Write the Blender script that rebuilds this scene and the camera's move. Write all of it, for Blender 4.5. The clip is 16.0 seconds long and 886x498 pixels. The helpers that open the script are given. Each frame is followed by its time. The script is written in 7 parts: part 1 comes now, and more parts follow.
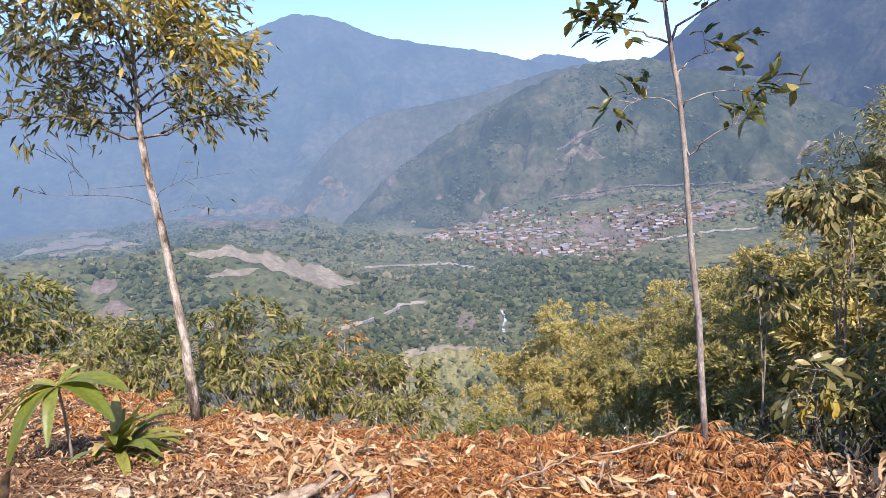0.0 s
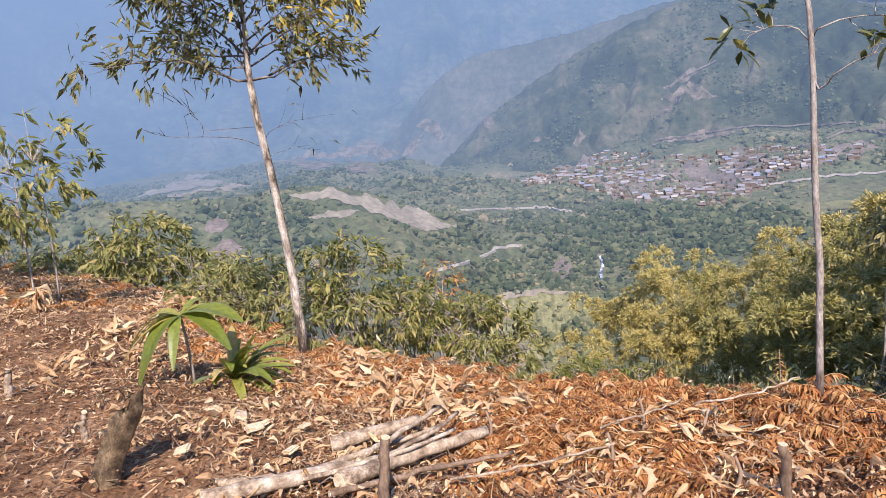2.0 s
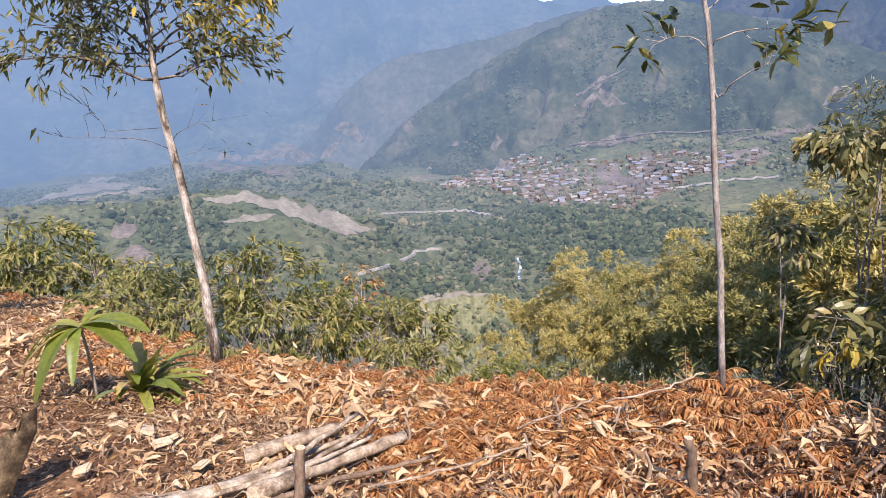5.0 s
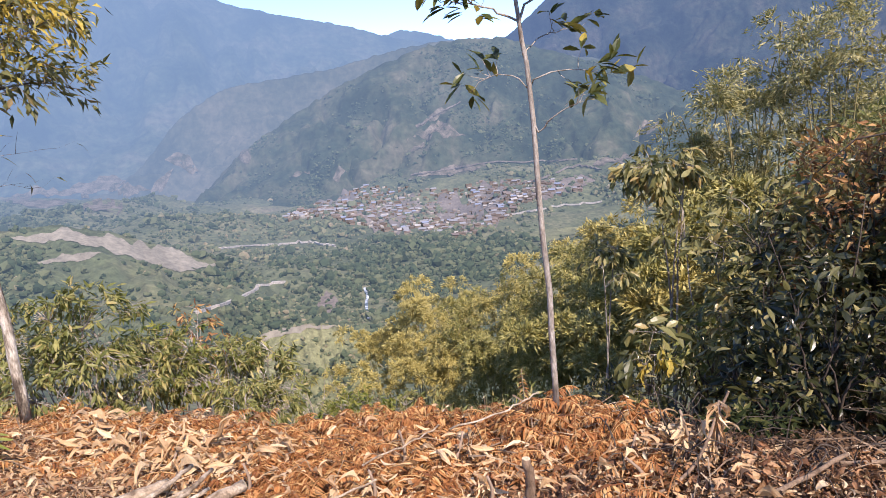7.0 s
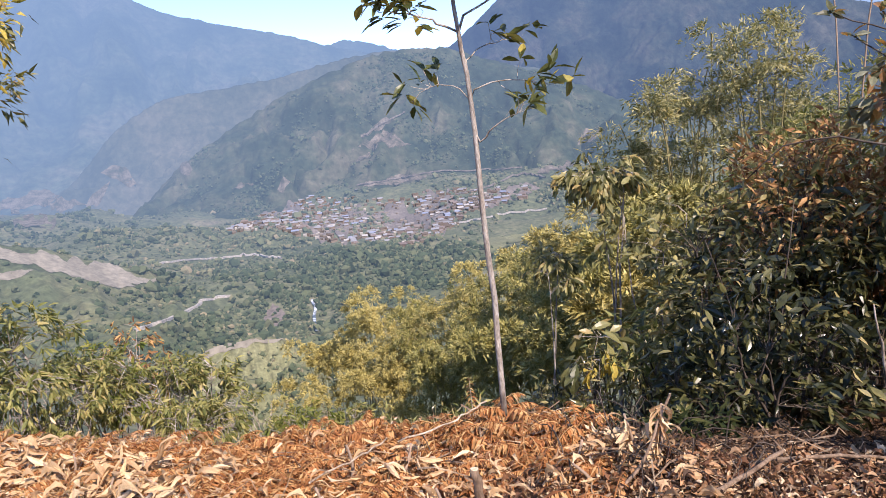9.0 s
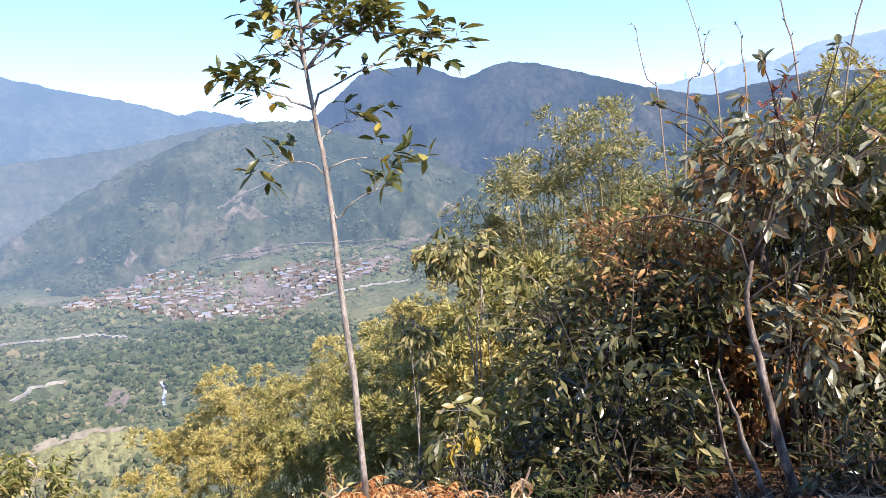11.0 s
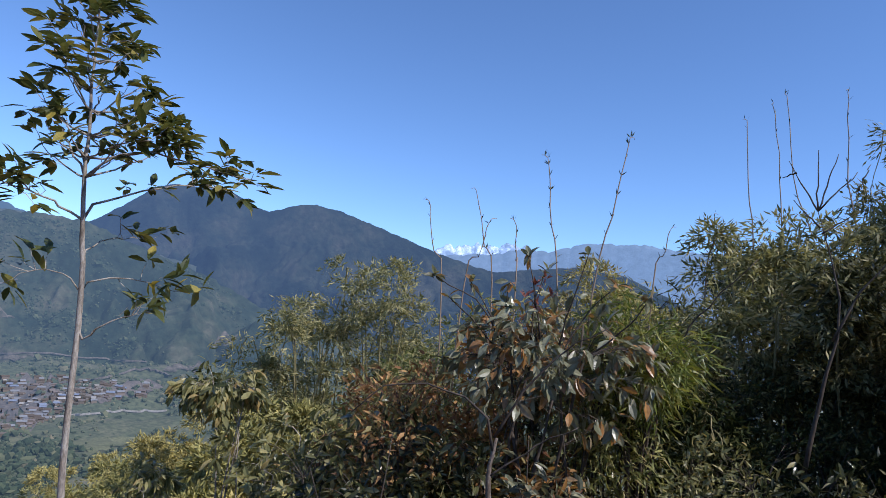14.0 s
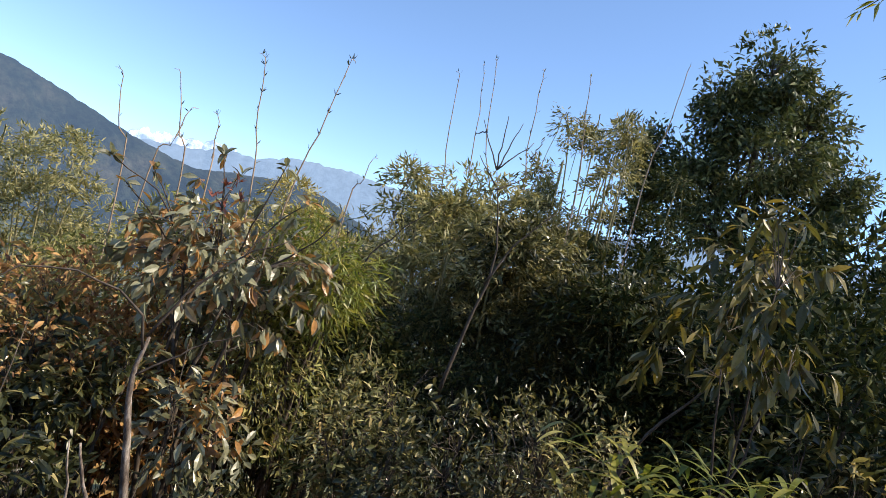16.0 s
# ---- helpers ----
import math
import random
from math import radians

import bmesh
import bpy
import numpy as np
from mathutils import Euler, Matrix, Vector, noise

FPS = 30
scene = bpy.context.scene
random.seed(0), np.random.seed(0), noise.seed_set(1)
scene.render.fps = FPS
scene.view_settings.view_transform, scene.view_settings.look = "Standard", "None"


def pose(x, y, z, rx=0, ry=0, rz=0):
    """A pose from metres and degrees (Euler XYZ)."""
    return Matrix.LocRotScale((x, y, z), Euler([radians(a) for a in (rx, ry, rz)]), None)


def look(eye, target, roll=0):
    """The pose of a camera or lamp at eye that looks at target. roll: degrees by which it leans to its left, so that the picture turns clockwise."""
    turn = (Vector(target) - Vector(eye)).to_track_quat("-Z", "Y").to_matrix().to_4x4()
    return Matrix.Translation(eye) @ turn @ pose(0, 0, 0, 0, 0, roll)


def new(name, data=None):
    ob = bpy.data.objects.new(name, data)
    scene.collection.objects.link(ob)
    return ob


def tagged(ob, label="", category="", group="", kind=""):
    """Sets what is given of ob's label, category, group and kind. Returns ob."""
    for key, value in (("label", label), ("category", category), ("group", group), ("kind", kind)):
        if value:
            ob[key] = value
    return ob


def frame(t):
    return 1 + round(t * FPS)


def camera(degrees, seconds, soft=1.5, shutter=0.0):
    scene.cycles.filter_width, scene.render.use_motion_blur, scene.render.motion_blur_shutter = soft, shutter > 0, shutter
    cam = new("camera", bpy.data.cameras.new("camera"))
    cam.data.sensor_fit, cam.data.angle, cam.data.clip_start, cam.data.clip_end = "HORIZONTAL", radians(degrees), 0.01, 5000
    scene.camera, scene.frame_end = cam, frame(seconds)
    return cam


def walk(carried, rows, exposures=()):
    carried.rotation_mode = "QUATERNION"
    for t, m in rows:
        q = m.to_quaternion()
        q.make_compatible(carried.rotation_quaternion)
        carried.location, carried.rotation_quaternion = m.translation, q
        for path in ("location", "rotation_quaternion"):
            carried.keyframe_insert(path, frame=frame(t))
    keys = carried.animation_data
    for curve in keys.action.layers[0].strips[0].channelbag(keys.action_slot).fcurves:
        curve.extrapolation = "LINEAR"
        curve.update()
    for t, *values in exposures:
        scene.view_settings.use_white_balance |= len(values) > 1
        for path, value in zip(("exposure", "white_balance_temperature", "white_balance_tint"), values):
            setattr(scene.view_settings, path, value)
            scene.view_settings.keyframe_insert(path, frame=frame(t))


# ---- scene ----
cam = camera(65.62, 16.0, 0.8)
EYE = 1.5
# seconds, x, y, z of the eye, tilt, lean, turn in degrees
PATH = [
    (0, -0, 0, -0, 81, 6, 0.01),
    (0.5, -0.009, 0.01, -0.008, 79.86, 5.65, 1.66),
    (1, -0.034, -0.013, -0.013, 77.53, 5.62, 8.15),
    (1.5, -0.042, -0.004, -0.017, 76.32, 5.76, 10.4),
    (2, -0.031, 0.012, -0.016, 77.17, 6.8, 8.06),
    (2.5, -0.026, 0.017, -0.018, 76.88, 6.87, 6.26),
    (3, -0.03, 0.017, -0.017, 77.01, 6.81, 6.5),
    (5.5, -0.005, 0.039, -0.021, 76.63, 5.88, -1.55),
    (6, 0.009, 0.039, -0.018, 77.64, 5.91, -5.37),
    (6.5, 0.025, 0.047, -0.016, 78.12, 5.07, -9.98),
    (7, 0.031, 0.052, -0.01, 77.94, 5.18, -11.62),
    (7.5, 0.034, 0.052, -0.01, 77.96, 5.3, -11.62),
    (8, 0.029, 0.047, -0.013, 78.27, 5.08, -11.11),
    (10.5, 0.099, 0.096, 0.003, 78.99, 5.27, -26.38),
    (11, 0.092, 0.092, 0.012, 83.25, 4.64, -27.59),
    (11.5, 0.084, 0.046, 0.046, 93.11, 5.49, -34.19),
    (12, 0.098, 0.021, 0.056, 94.85, 7.04, -36.67),
    (12.5, 0.103, 0.009, 0.056, 94.4, 6.93, -38.55),
    (13, 0.105, 0.004, 0.06, 96.63, 4.1, -39.86),
    (13.5, 0.112, -0.003, 0.061, 97.84, -1.95, -43.86),
    (14, 0.129, 0.005, 0.058, 95.43, -4.9, -44.9),
    (14.5, 0.15, 0.016, 0.049, 92.79, -9.98, -48.87),
    (15, 0.186, 0.021, 0.042, 92.63, -11.71, -58.9),
    (15.5, 0.217, 0.001, 0.055, 93.36, -13.32, -67.71),
    (16, 0.211, -0.029, 0.056, 92.65, -13.97, -70.42),
]
EXPOSURES = [(0.0, 0.5, 6600, 22), (8.2, 0.52, 6650, 22), (10.5, 0.8, 6650, 20), (11.0, 0.86, 6650, 18), (11.6, 0.52, 6450, 17), (12.0, 0.38, 6200, 15), (12.5, 0.12, 6000, 14), (13.5, -0.28, 5850, 14), (14.5, -0.15, 5850, 14), (15.2, 0.2, 6400, 11), (16.0, 0.44, 7200, 10)]
walk(cam, [(t, pose(x, y, EYE + z, rx, ry, rz)) for t, x, y, z, rx, ry, rz in PATH], EXPOSURES)

# ---- light ----
SUN_BEARING, SUN_HEIGHT = 164.0, 45.0   # degrees clockwise from straight ahead (+y), degrees above the horizon


def heading(bearing, height=0.0):
    b, h = radians(bearing), radians(height)
    return Vector((math.sin(b) * math.cos(h), math.cos(b) * math.cos(h), math.sin(h)))


world = bpy.data.worlds.new("sky")
scene.world = world
world.use_nodes = True
wn = world.node_tree
sky = wn.nodes.new("ShaderNodeTexSky")
sky.sky_type = "NISHITA"
sky.sun_disc = False
sky.sun_elevation = radians(SUN_HEIGHT)
sky.sun_rotation = radians(SUN_BEARING)
sky.altitude = 4200
sky.air_density, sky.dust_density, sky.ozone_density = 1.25, 0.0, 4.2
gain = wn.nodes.new("ShaderNodeVectorMath")
gain.operation = "MULTIPLY"
gain.inputs[1].default_value = (0.94, 1.0, 1.05)
wn.links.new(sky.outputs[0], gain.inputs[0])
wn.links.new(gain.outputs[0], wn.nodes["Background"].inputs[0])
wn.nodes["Background"].inputs[1].default_value = 0.208

sun_data = bpy.data.lights.new("sun", "SUN")
sun_data.energy, sun_data.angle, sun_data.color = 5.0, radians(0.53), (1.0, 0.925, 0.81)
sun = new("sun", sun_data)
sun.matrix_world = look(heading(SUN_BEARING, SUN_HEIGHT) * 60, (0, 0, 0))


# ---- materials ----
def nodes_of(name):
    m = bpy.data.materials.new(name)
    m.use_nodes = True
    t = m.node_tree
    return m, t, t.nodes["Principled BSDF"]


def ramp(t, stops, factor):
    r = t.nodes.new("ShaderNodeValToRGB")
    e = r.color_ramp.elements
    while len(e) < len(stops):
        e.new(0.5)
    for k, (at_, c) in enumerate(stops):
        e[k].position, e[k].color = at_, (*c, 1)
    t.links.new(factor, r.inputs[0])
    return r.outputs[0]


def noise_of(t, scale, detail=5, rough=0.6, stretch=(1, 1, 1), place="Object"):
    co = t.nodes.new("ShaderNodeTexCoord")
    mp = t.nodes.new("ShaderNodeMapping")
    mp.inputs["Scale"].default_value = stretch
    n = t.nodes.new("ShaderNodeTexNoise")
    n.inputs["Scale"].default_value, n.inputs["Detail"].default_value, n.inputs["Roughness"].default_value = scale, detail, rough
    t.links.new(co.outputs[place], mp.inputs[0])
    t.links.new(mp.outputs[0], n.inputs[0])
    return n.outputs[0]


def mixed(t, a, b, factor, mode="MIX"):
    m = t.nodes.new("ShaderNodeMix")
    m.data_type, m.blend_type = "RGBA", mode
    for s, v in ((m.inputs[6], a), (m.inputs[7], b), (m.inputs[0], factor)):
        if isinstance(v, (int, float)):
            s.default_value = v
        elif isinstance(v, tuple):
            s.default_value = (*v, 1)
        else:
            t.links.new(v, s)
    return m.outputs[2]


def bumped(t, bsdf, height, strength, distance):
    b = t.nodes.new("ShaderNodeBump")
    b.inputs["Strength"].default_value, b.inputs["Distance"].default_value = strength, distance
    t.links.new(height, b.inputs["Height"])
    t.links.new(b.outputs[0], bsdf.inputs["Normal"])


def painted_haze(m, length=3200.0, power=1.45, colour=(0.18, 0.285, 0.44)):
    """Paints haze on the far backdrop: emission mixed in by distance, more towards -x."""
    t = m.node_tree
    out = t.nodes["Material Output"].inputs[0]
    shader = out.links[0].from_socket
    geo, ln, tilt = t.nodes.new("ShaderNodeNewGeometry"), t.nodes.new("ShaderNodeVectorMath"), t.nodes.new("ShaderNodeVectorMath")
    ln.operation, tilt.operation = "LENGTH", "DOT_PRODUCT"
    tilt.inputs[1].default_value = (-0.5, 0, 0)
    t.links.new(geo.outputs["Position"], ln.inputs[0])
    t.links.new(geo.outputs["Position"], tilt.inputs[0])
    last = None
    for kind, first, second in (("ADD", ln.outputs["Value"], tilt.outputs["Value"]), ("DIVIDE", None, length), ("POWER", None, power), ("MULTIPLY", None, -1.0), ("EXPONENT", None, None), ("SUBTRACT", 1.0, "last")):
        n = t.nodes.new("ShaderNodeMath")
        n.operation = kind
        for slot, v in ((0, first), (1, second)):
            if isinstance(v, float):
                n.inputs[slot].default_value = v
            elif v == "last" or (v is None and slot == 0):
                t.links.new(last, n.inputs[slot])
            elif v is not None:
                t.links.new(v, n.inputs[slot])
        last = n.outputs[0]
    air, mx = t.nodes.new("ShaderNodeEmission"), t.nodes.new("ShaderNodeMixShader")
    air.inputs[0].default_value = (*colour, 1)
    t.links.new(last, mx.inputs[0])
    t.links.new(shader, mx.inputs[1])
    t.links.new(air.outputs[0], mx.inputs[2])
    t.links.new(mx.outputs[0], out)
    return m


def surface(name, stops, scale, rough=0.85, fine=None, bump=0.4, depth=0.02, stretch=(1, 1, 1), patches=None, glow=None, grain=(0.55, 1.25)):
    """Two scales of noise: stops over the broad one, fine a darker and lighter grain; patches: colour, scale and share
    of a second colour; glow: haze painted as emission.
    """
    m, t, b = nodes_of(name)
    broad = noise_of(t, scale, 6, 0.65, stretch)
    col = ramp(t, stops, broad)
    fleck = noise_of(t, fine or scale * 9, 5, 0.7, stretch)
    if patches:
        c, s, share = patches
        spots = noise_of(t, s, 5, 0.6, stretch)
        col = mixed(t, col, c, ramp(t, [(share, (0, 0, 0)), (share + 0.08, (1, 1, 1))], spots))
    col = mixed(t, col, ramp(t, [(0.36, (grain[0],) * 3), (0.64, (grain[1],) * 3)], fleck), 0.85, "MULTIPLY")
    t.links.new(col, b.inputs["Base Color"])
    b.inputs["Roughness"].default_value = rough
    b.inputs["Specular IOR Level"].default_value = 0.25
    bumped(t, b, fleck, bump, depth)
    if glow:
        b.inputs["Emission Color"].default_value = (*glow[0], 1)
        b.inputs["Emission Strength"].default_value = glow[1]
    return m


def foliage(name, stops, gloss=0.5, through_light=0.35, spec=0.4):
    """Leaves: each blade takes its own colour from the stops; light shines through in part."""
    m, t, b = nodes_of(name)
    g, o = t.nodes.new("ShaderNodeNewGeometry"), t.nodes.new("ShaderNodeObjectInfo")
    add = t.nodes.new("ShaderNodeMath")
    add.operation = "ADD"
    t.links.new(g.outputs["Random Per Island"], add.inputs[0])
    t.links.new(o.outputs["Random"], add.inputs[1])
    fr = t.nodes.new("ShaderNodeMath")
    fr.operation = "FRACT"
    t.links.new(add.outputs[0], fr.inputs[0])
    col = ramp(t, stops, fr.outputs[0])
    blotch = noise_of(t, 30, 3)
    col = mixed(t, col, ramp(t, [(0.35, (0.7, 0.7, 0.65)), (0.65, (1.15, 1.15, 1.1))], blotch), 0.7, "MULTIPLY")
    t.links.new(col, b.inputs["Base Color"])
    b.inputs["Roughness"].default_value = gloss
    b.inputs["Specular IOR Level"].default_value = spec
    tl = t.nodes.new("ShaderNodeBsdfTranslucent")
    t.links.new(mixed(t, col, (1.0, 0.95, 0.45), 0.6, "MULTIPLY"), tl.inputs[0])
    mx = t.nodes.new("ShaderNodeMixShader")
    mx.inputs[0].default_value = through_light
    t.links.new(b.outputs[0], mx.inputs[1])
    t.links.new(tl.outputs[0], mx.inputs[2])
    t.links.new(mx.outputs[0], t.nodes["Material Output"].inputs[0])
    return m


def plain(name, colour, rough=0.8):
    m, t, b = nodes_of(name)
    t.links.new(ramp(t, [(0.3, tuple(0.75 * c for c in colour)), (0.7, tuple(min(1, 1.2 * c) for c in colour))], noise_of(t, 6, 5)), b.inputs["Base Color"])
    b.inputs["Roughness"].default_value = rough
    return m


SLOPE_STOPS = [(0.38, (0.018, 0.03, 0.02)), (0.46, (0.036, 0.05, 0.03)), (0.54, (0.068, 0.076, 0.044)), (0.66, (0.13, 0.118, 0.078))]
# Distance haze is painted into these far materials, tuned range by range.
FAR_WOOD = painted_haze(surface("distant_forest", SLOPE_STOPS, 0.0055, 1.0, 0.05, 0.6, 7.0, grain=(0.6, 1.3)), 3350.0)
MID_WOOD = painted_haze(surface("hazy_ridge_forest", [(0.36, (0.045, 0.05, 0.03)), (0.48, (0.08, 0.08, 0.048)), (0.6, (0.125, 0.112, 0.07)), (0.7, (0.16, 0.135, 0.09))], 0.005, 1.0, 0.04, 0.6, 8.0, grain=(0.7, 1.2)), 2750.0)
MASSIF_WOOD = painted_haze(surface("massif_forest", [(0.38, (0.01, 0.018, 0.013)), (0.48, (0.025, 0.036, 0.024)), (0.58, (0.052, 0.058, 0.036)), (0.68, (0.085, 0.08, 0.055))], 0.005, 1.0, 0.05, 0.6, 8.0, grain=(0.5, 1.3)), 2950.0, 1.8, (0.135, 0.228, 0.43))
FARTHER_WOOD = painted_haze(surface("remote_forest", [(0.36, (0.02, 0.035, 0.024)), (0.48, (0.06, 0.078, 0.045)), (0.56, (0.1, 0.112, 0.065)), (0.66, (0.15, 0.14, 0.09))], 0.0032, 1.0, 0.03, 0.5, 12.0, grain=(0.5, 1.35)), 3050.0, 1.9, (0.18, 0.295, 0.48))
HILL_WOOD = painted_haze(surface("valley_hill_scrub", [(0.34, (0.07, 0.085, 0.042)), (0.48, (0.115, 0.13, 0.062)), (0.6, (0.16, 0.16, 0.08)), (0.72, (0.24, 0.205, 0.13))], 0.009, 1.0, 0.11, 0.7, 4.0, grain=(0.5, 1.3)))
# Haze over peaks and remote range is painted as even blue emission.
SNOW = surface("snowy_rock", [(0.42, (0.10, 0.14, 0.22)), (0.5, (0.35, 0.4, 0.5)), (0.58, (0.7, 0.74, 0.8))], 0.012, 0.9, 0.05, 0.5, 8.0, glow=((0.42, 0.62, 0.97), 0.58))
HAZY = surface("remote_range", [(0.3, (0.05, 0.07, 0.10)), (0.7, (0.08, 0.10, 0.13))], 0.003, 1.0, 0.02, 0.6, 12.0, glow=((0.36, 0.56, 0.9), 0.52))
# Field and landslip earth carry the same painted distance haze.
BARE = painted_haze(surface("bare_field_earth", [(0.3, (0.2, 0.175, 0.13)), (0.7, (0.32, 0.28, 0.21))], 0.02, 1.0, 0.15, 0.5, 0.5, grain=(0.7, 1.2)))
GRASSY = painted_haze(surface("pale_green_field", [(0.3, (0.14, 0.145, 0.065)), (0.7, (0.25, 0.24, 0.12))], 0.03, 1.0, 0.3, 0.5, 0.5))
SCAR = painted_haze(surface("reddish_scar_earth", [(0.3, (0.14, 0.112, 0.09)), (0.7, (0.27, 0.22, 0.18))], 0.02, 1.0, 0.2, 0.5, 0.5))
SLIP = painted_haze(surface("old_landslip_earth", [(0.36, (0.06, 0.062, 0.04)), (0.46, (0.13, 0.108, 0.08)), (0.6, (0.23, 0.19, 0.15))], 0.03, 1.0, 0.2, 0.5, 0.5), 3350.0)
TRACK = painted_haze(surface("dirt_track", [(0.3, (0.36, 0.32, 0.27)), (0.7, (0.5, 0.45, 0.39))], 0.05, 1.0, 0.5, 0.3, 0.2))
PALE_BARK = surface("pale_mottled_bark", [(0.4, (0.1, 0.075, 0.055)), (0.48, (0.34, 0.28, 0.21)), (0.58, (0.64, 0.57, 0.47))], 11, 0.85, 90, 0.6, 0.004, (1, 1, 0.35))
GREY_BARK = surface("grey_brown_bark", [(0.32, (0.15, 0.12, 0.095)), (0.5, (0.34, 0.29, 0.24)), (0.7, (0.55, 0.5, 0.43))], 20, 0.85, 120, 0.5, 0.003, (1, 1, 0.3))
LIMB_BARK = surface("grey_limb_bark", [(0.34, (0.06, 0.048, 0.04)), (0.5, (0.16, 0.13, 0.105)), (0.68, (0.36, 0.31, 0.26))], 16, 0.85, 110, 0.5, 0.003, (1, 1, 0.3))
DARK_BARK = surface("dark_twig_bark", [(0.3, (0.045, 0.035, 0.028)), (0.7, (0.13, 0.10, 0.075))], 20, 0.85, 120, 0.5, 0.003, (1, 1, 0.3))


# ---- building helpers ----
def mesh_of(name, verts, faces, material=None, smooth=False):
    """A mesh from an array of places and an array of triangles or quads."""
    verts, faces = np.asarray(verts, np.float32), np.asarray(faces, np.int32)
    me = bpy.data.meshes.new(name)
    k = faces.shape[1]
    me.vertices.add(len(verts))
    me.vertices.foreach_set("co", verts.ravel())
    me.loops.add(faces.size)
    me.loops.foreach_set("vertex_index", faces.ravel())
    me.polygons.add(len(faces))
    me.polygons.foreach_set("loop_start", np.arange(0, faces.size, k, dtype=np.int32))
    me.polygons.foreach_set("use_smooth", np.full(len(faces), smooth))
    me.update(calc_edges=True)
    if material:
        me.materials.append(material)
    return me


def thing(name, label, category, place=(0, 0, 0), group="", kind=""):
    e = new(name)
    e.location = place
    e.empty_display_size = 0.1
    return tagged(e, label, category, group, kind)


def part(name, mesh, parent, label="", kind=""):
    """Links a mesh, given in world places less the parent's own place, as one part."""
    ob = new(name, mesh)
    ob.parent = parent
    return tagged(ob, label, "", "", kind)


def spot(bearing, distance, z=0.0):
    b = radians(bearing)
    return Vector((distance * math.sin(b), distance * math.cos(b), z))


def rise(height, distance):
    """The height of a point that stands so many degrees above eye level at a distance."""
    return EYE + distance * math.tan(radians(height))


def tube(points, radii, sides=6):
    """A tapered limb along points: places and quads."""
    p = np.array([tuple(q) for q in points], float)
    r = np.broadcast_to(np.asarray(radii, float), (len(p),)) if np.ndim(radii) else np.full(len(p), float(radii))
    d = np.gradient(p, axis=0)
    d /= np.linalg.norm(d, axis=1)[:, None] + 1e-9
    ref = np.where(np.abs(d[:, 2:3]) > 0.9, [[1.0, 0, 0]], [[0, 0, 1.0]])
    u = np.cross(d, ref)
    u /= np.linalg.norm(u, axis=1)[:, None] + 1e-9
    w = np.cross(d, u)
    a = np.linspace(0, 2 * np.pi, sides, endpoint=False)
    ring = p[:, None] + r[:, None, None] * (np.cos(a)[None, :, None] * u[:, None] + np.sin(a)[None, :, None] * w[:, None])
    v = ring.reshape(-1, 3)
    i, j = np.meshgrid(np.arange(len(p) - 1), np.arange(sides), indexing="ij")
    k = (j + 1) % sides
    f = np.stack([i * sides + j, i * sides + k, (i + 1) * sides + k, (i + 1) * sides + j], -1).reshape(-1, 4)
    ends = []
    if sides == 4:
        ends = [[0, 1, 2, 3], [len(v) - 1, len(v) - 2, len(v) - 3, len(v) - 4]]
    else:
        n = len(v)
        v = np.vstack([v, p[:1], p[-1:]])
        for j_ in range(sides):
            ends.append([n, (j_ + 1) % sides, j_, j_])
            ends.append([n + 1, n - sides + j_, n - sides + (j_ + 1) % sides, n - sides + (j_ + 1) % sides])
        ends = [e for e in ends]
    return v, np.vstack([f, np.array(ends)])


def joined(pieces):
    vs, fs, n = [], [], 0
    for v, f in pieces:
        vs.append(v)
        fs.append(np.asarray(f) + n)
        n += len(v)
    return np.vstack(vs), np.vstack(fs)


def bent(points, n=10, wob=0.0, rng=None):
    """A smooth line of n points through the given ones (Catmull-Rom), with a slight wobble."""
    p = np.array([tuple(q) for q in points], float)
    if len(p) == 2:
        out = p[0] + (p[1] - p[0]) * np.linspace(0, 1, n)[:, None]
    else:
        q = np.vstack([2 * p[0] - p[1], p, 2 * p[-1] - p[-2]])
        out = []
        for s in np.linspace(0, len(p) - 1 - 1e-6, n):
            i, t = int(s), s - int(s)
            a, b, c, d = q[i:i + 4]
            out.append(0.5 * (2 * b + (c - a) * t + (2 * a - 5 * b + 4 * c - d) * t * t + (3 * b - a - 3 * c + d) * t ** 3))
        out = np.array(out)
    if wob and rng is not None:
        w = rng.normal(0, wob, out.shape)
        w[0] = w[-1] = 0
        out = out + w
    return out


def quads_to_tris(f):
    f = np.asarray(f)
    return np.vstack([f[:, [0, 1, 2]], f[:, [0, 2, 3]]])


# one leaf, one unit long along y and one wide: (x, y, z), z is used for the fold and the droop
BROAD = (np.array([(0, 0, 0), (-.3, .25, .1), (0, .25, .0), (.3, .25, .1), (-.5, .55, .14), (0, .55, .0), (.5, .55, .14), (-.3, .82, .08), (0, .82, 0), (.3, .82, .08), (0, 1, 0)]),
         np.array([(0, 2, 1), (0, 3, 2), (1, 2, 5), (1, 5, 4), (2, 3, 6), (2, 6, 5), (4, 5, 8), (4, 8, 7), (5, 6, 9), (5, 9, 8), (7, 8, 10), (8, 9, 10)]))
SLIM = (np.array([(0, 0, 0), (-.5, .35, .12), (0, .4, 0), (.5, .35, .12), (0, 1, 0)]), np.array([(0, 2, 1), (0, 3, 2), (1, 2, 4), (2, 3, 4)]))
BLADE = (np.array([(0, 0, 0), (-.5, .4, .1), (.5, .4, -.1), (0, 1, 0)]), np.array([(0, 2, 1), (1, 2, 3)]))


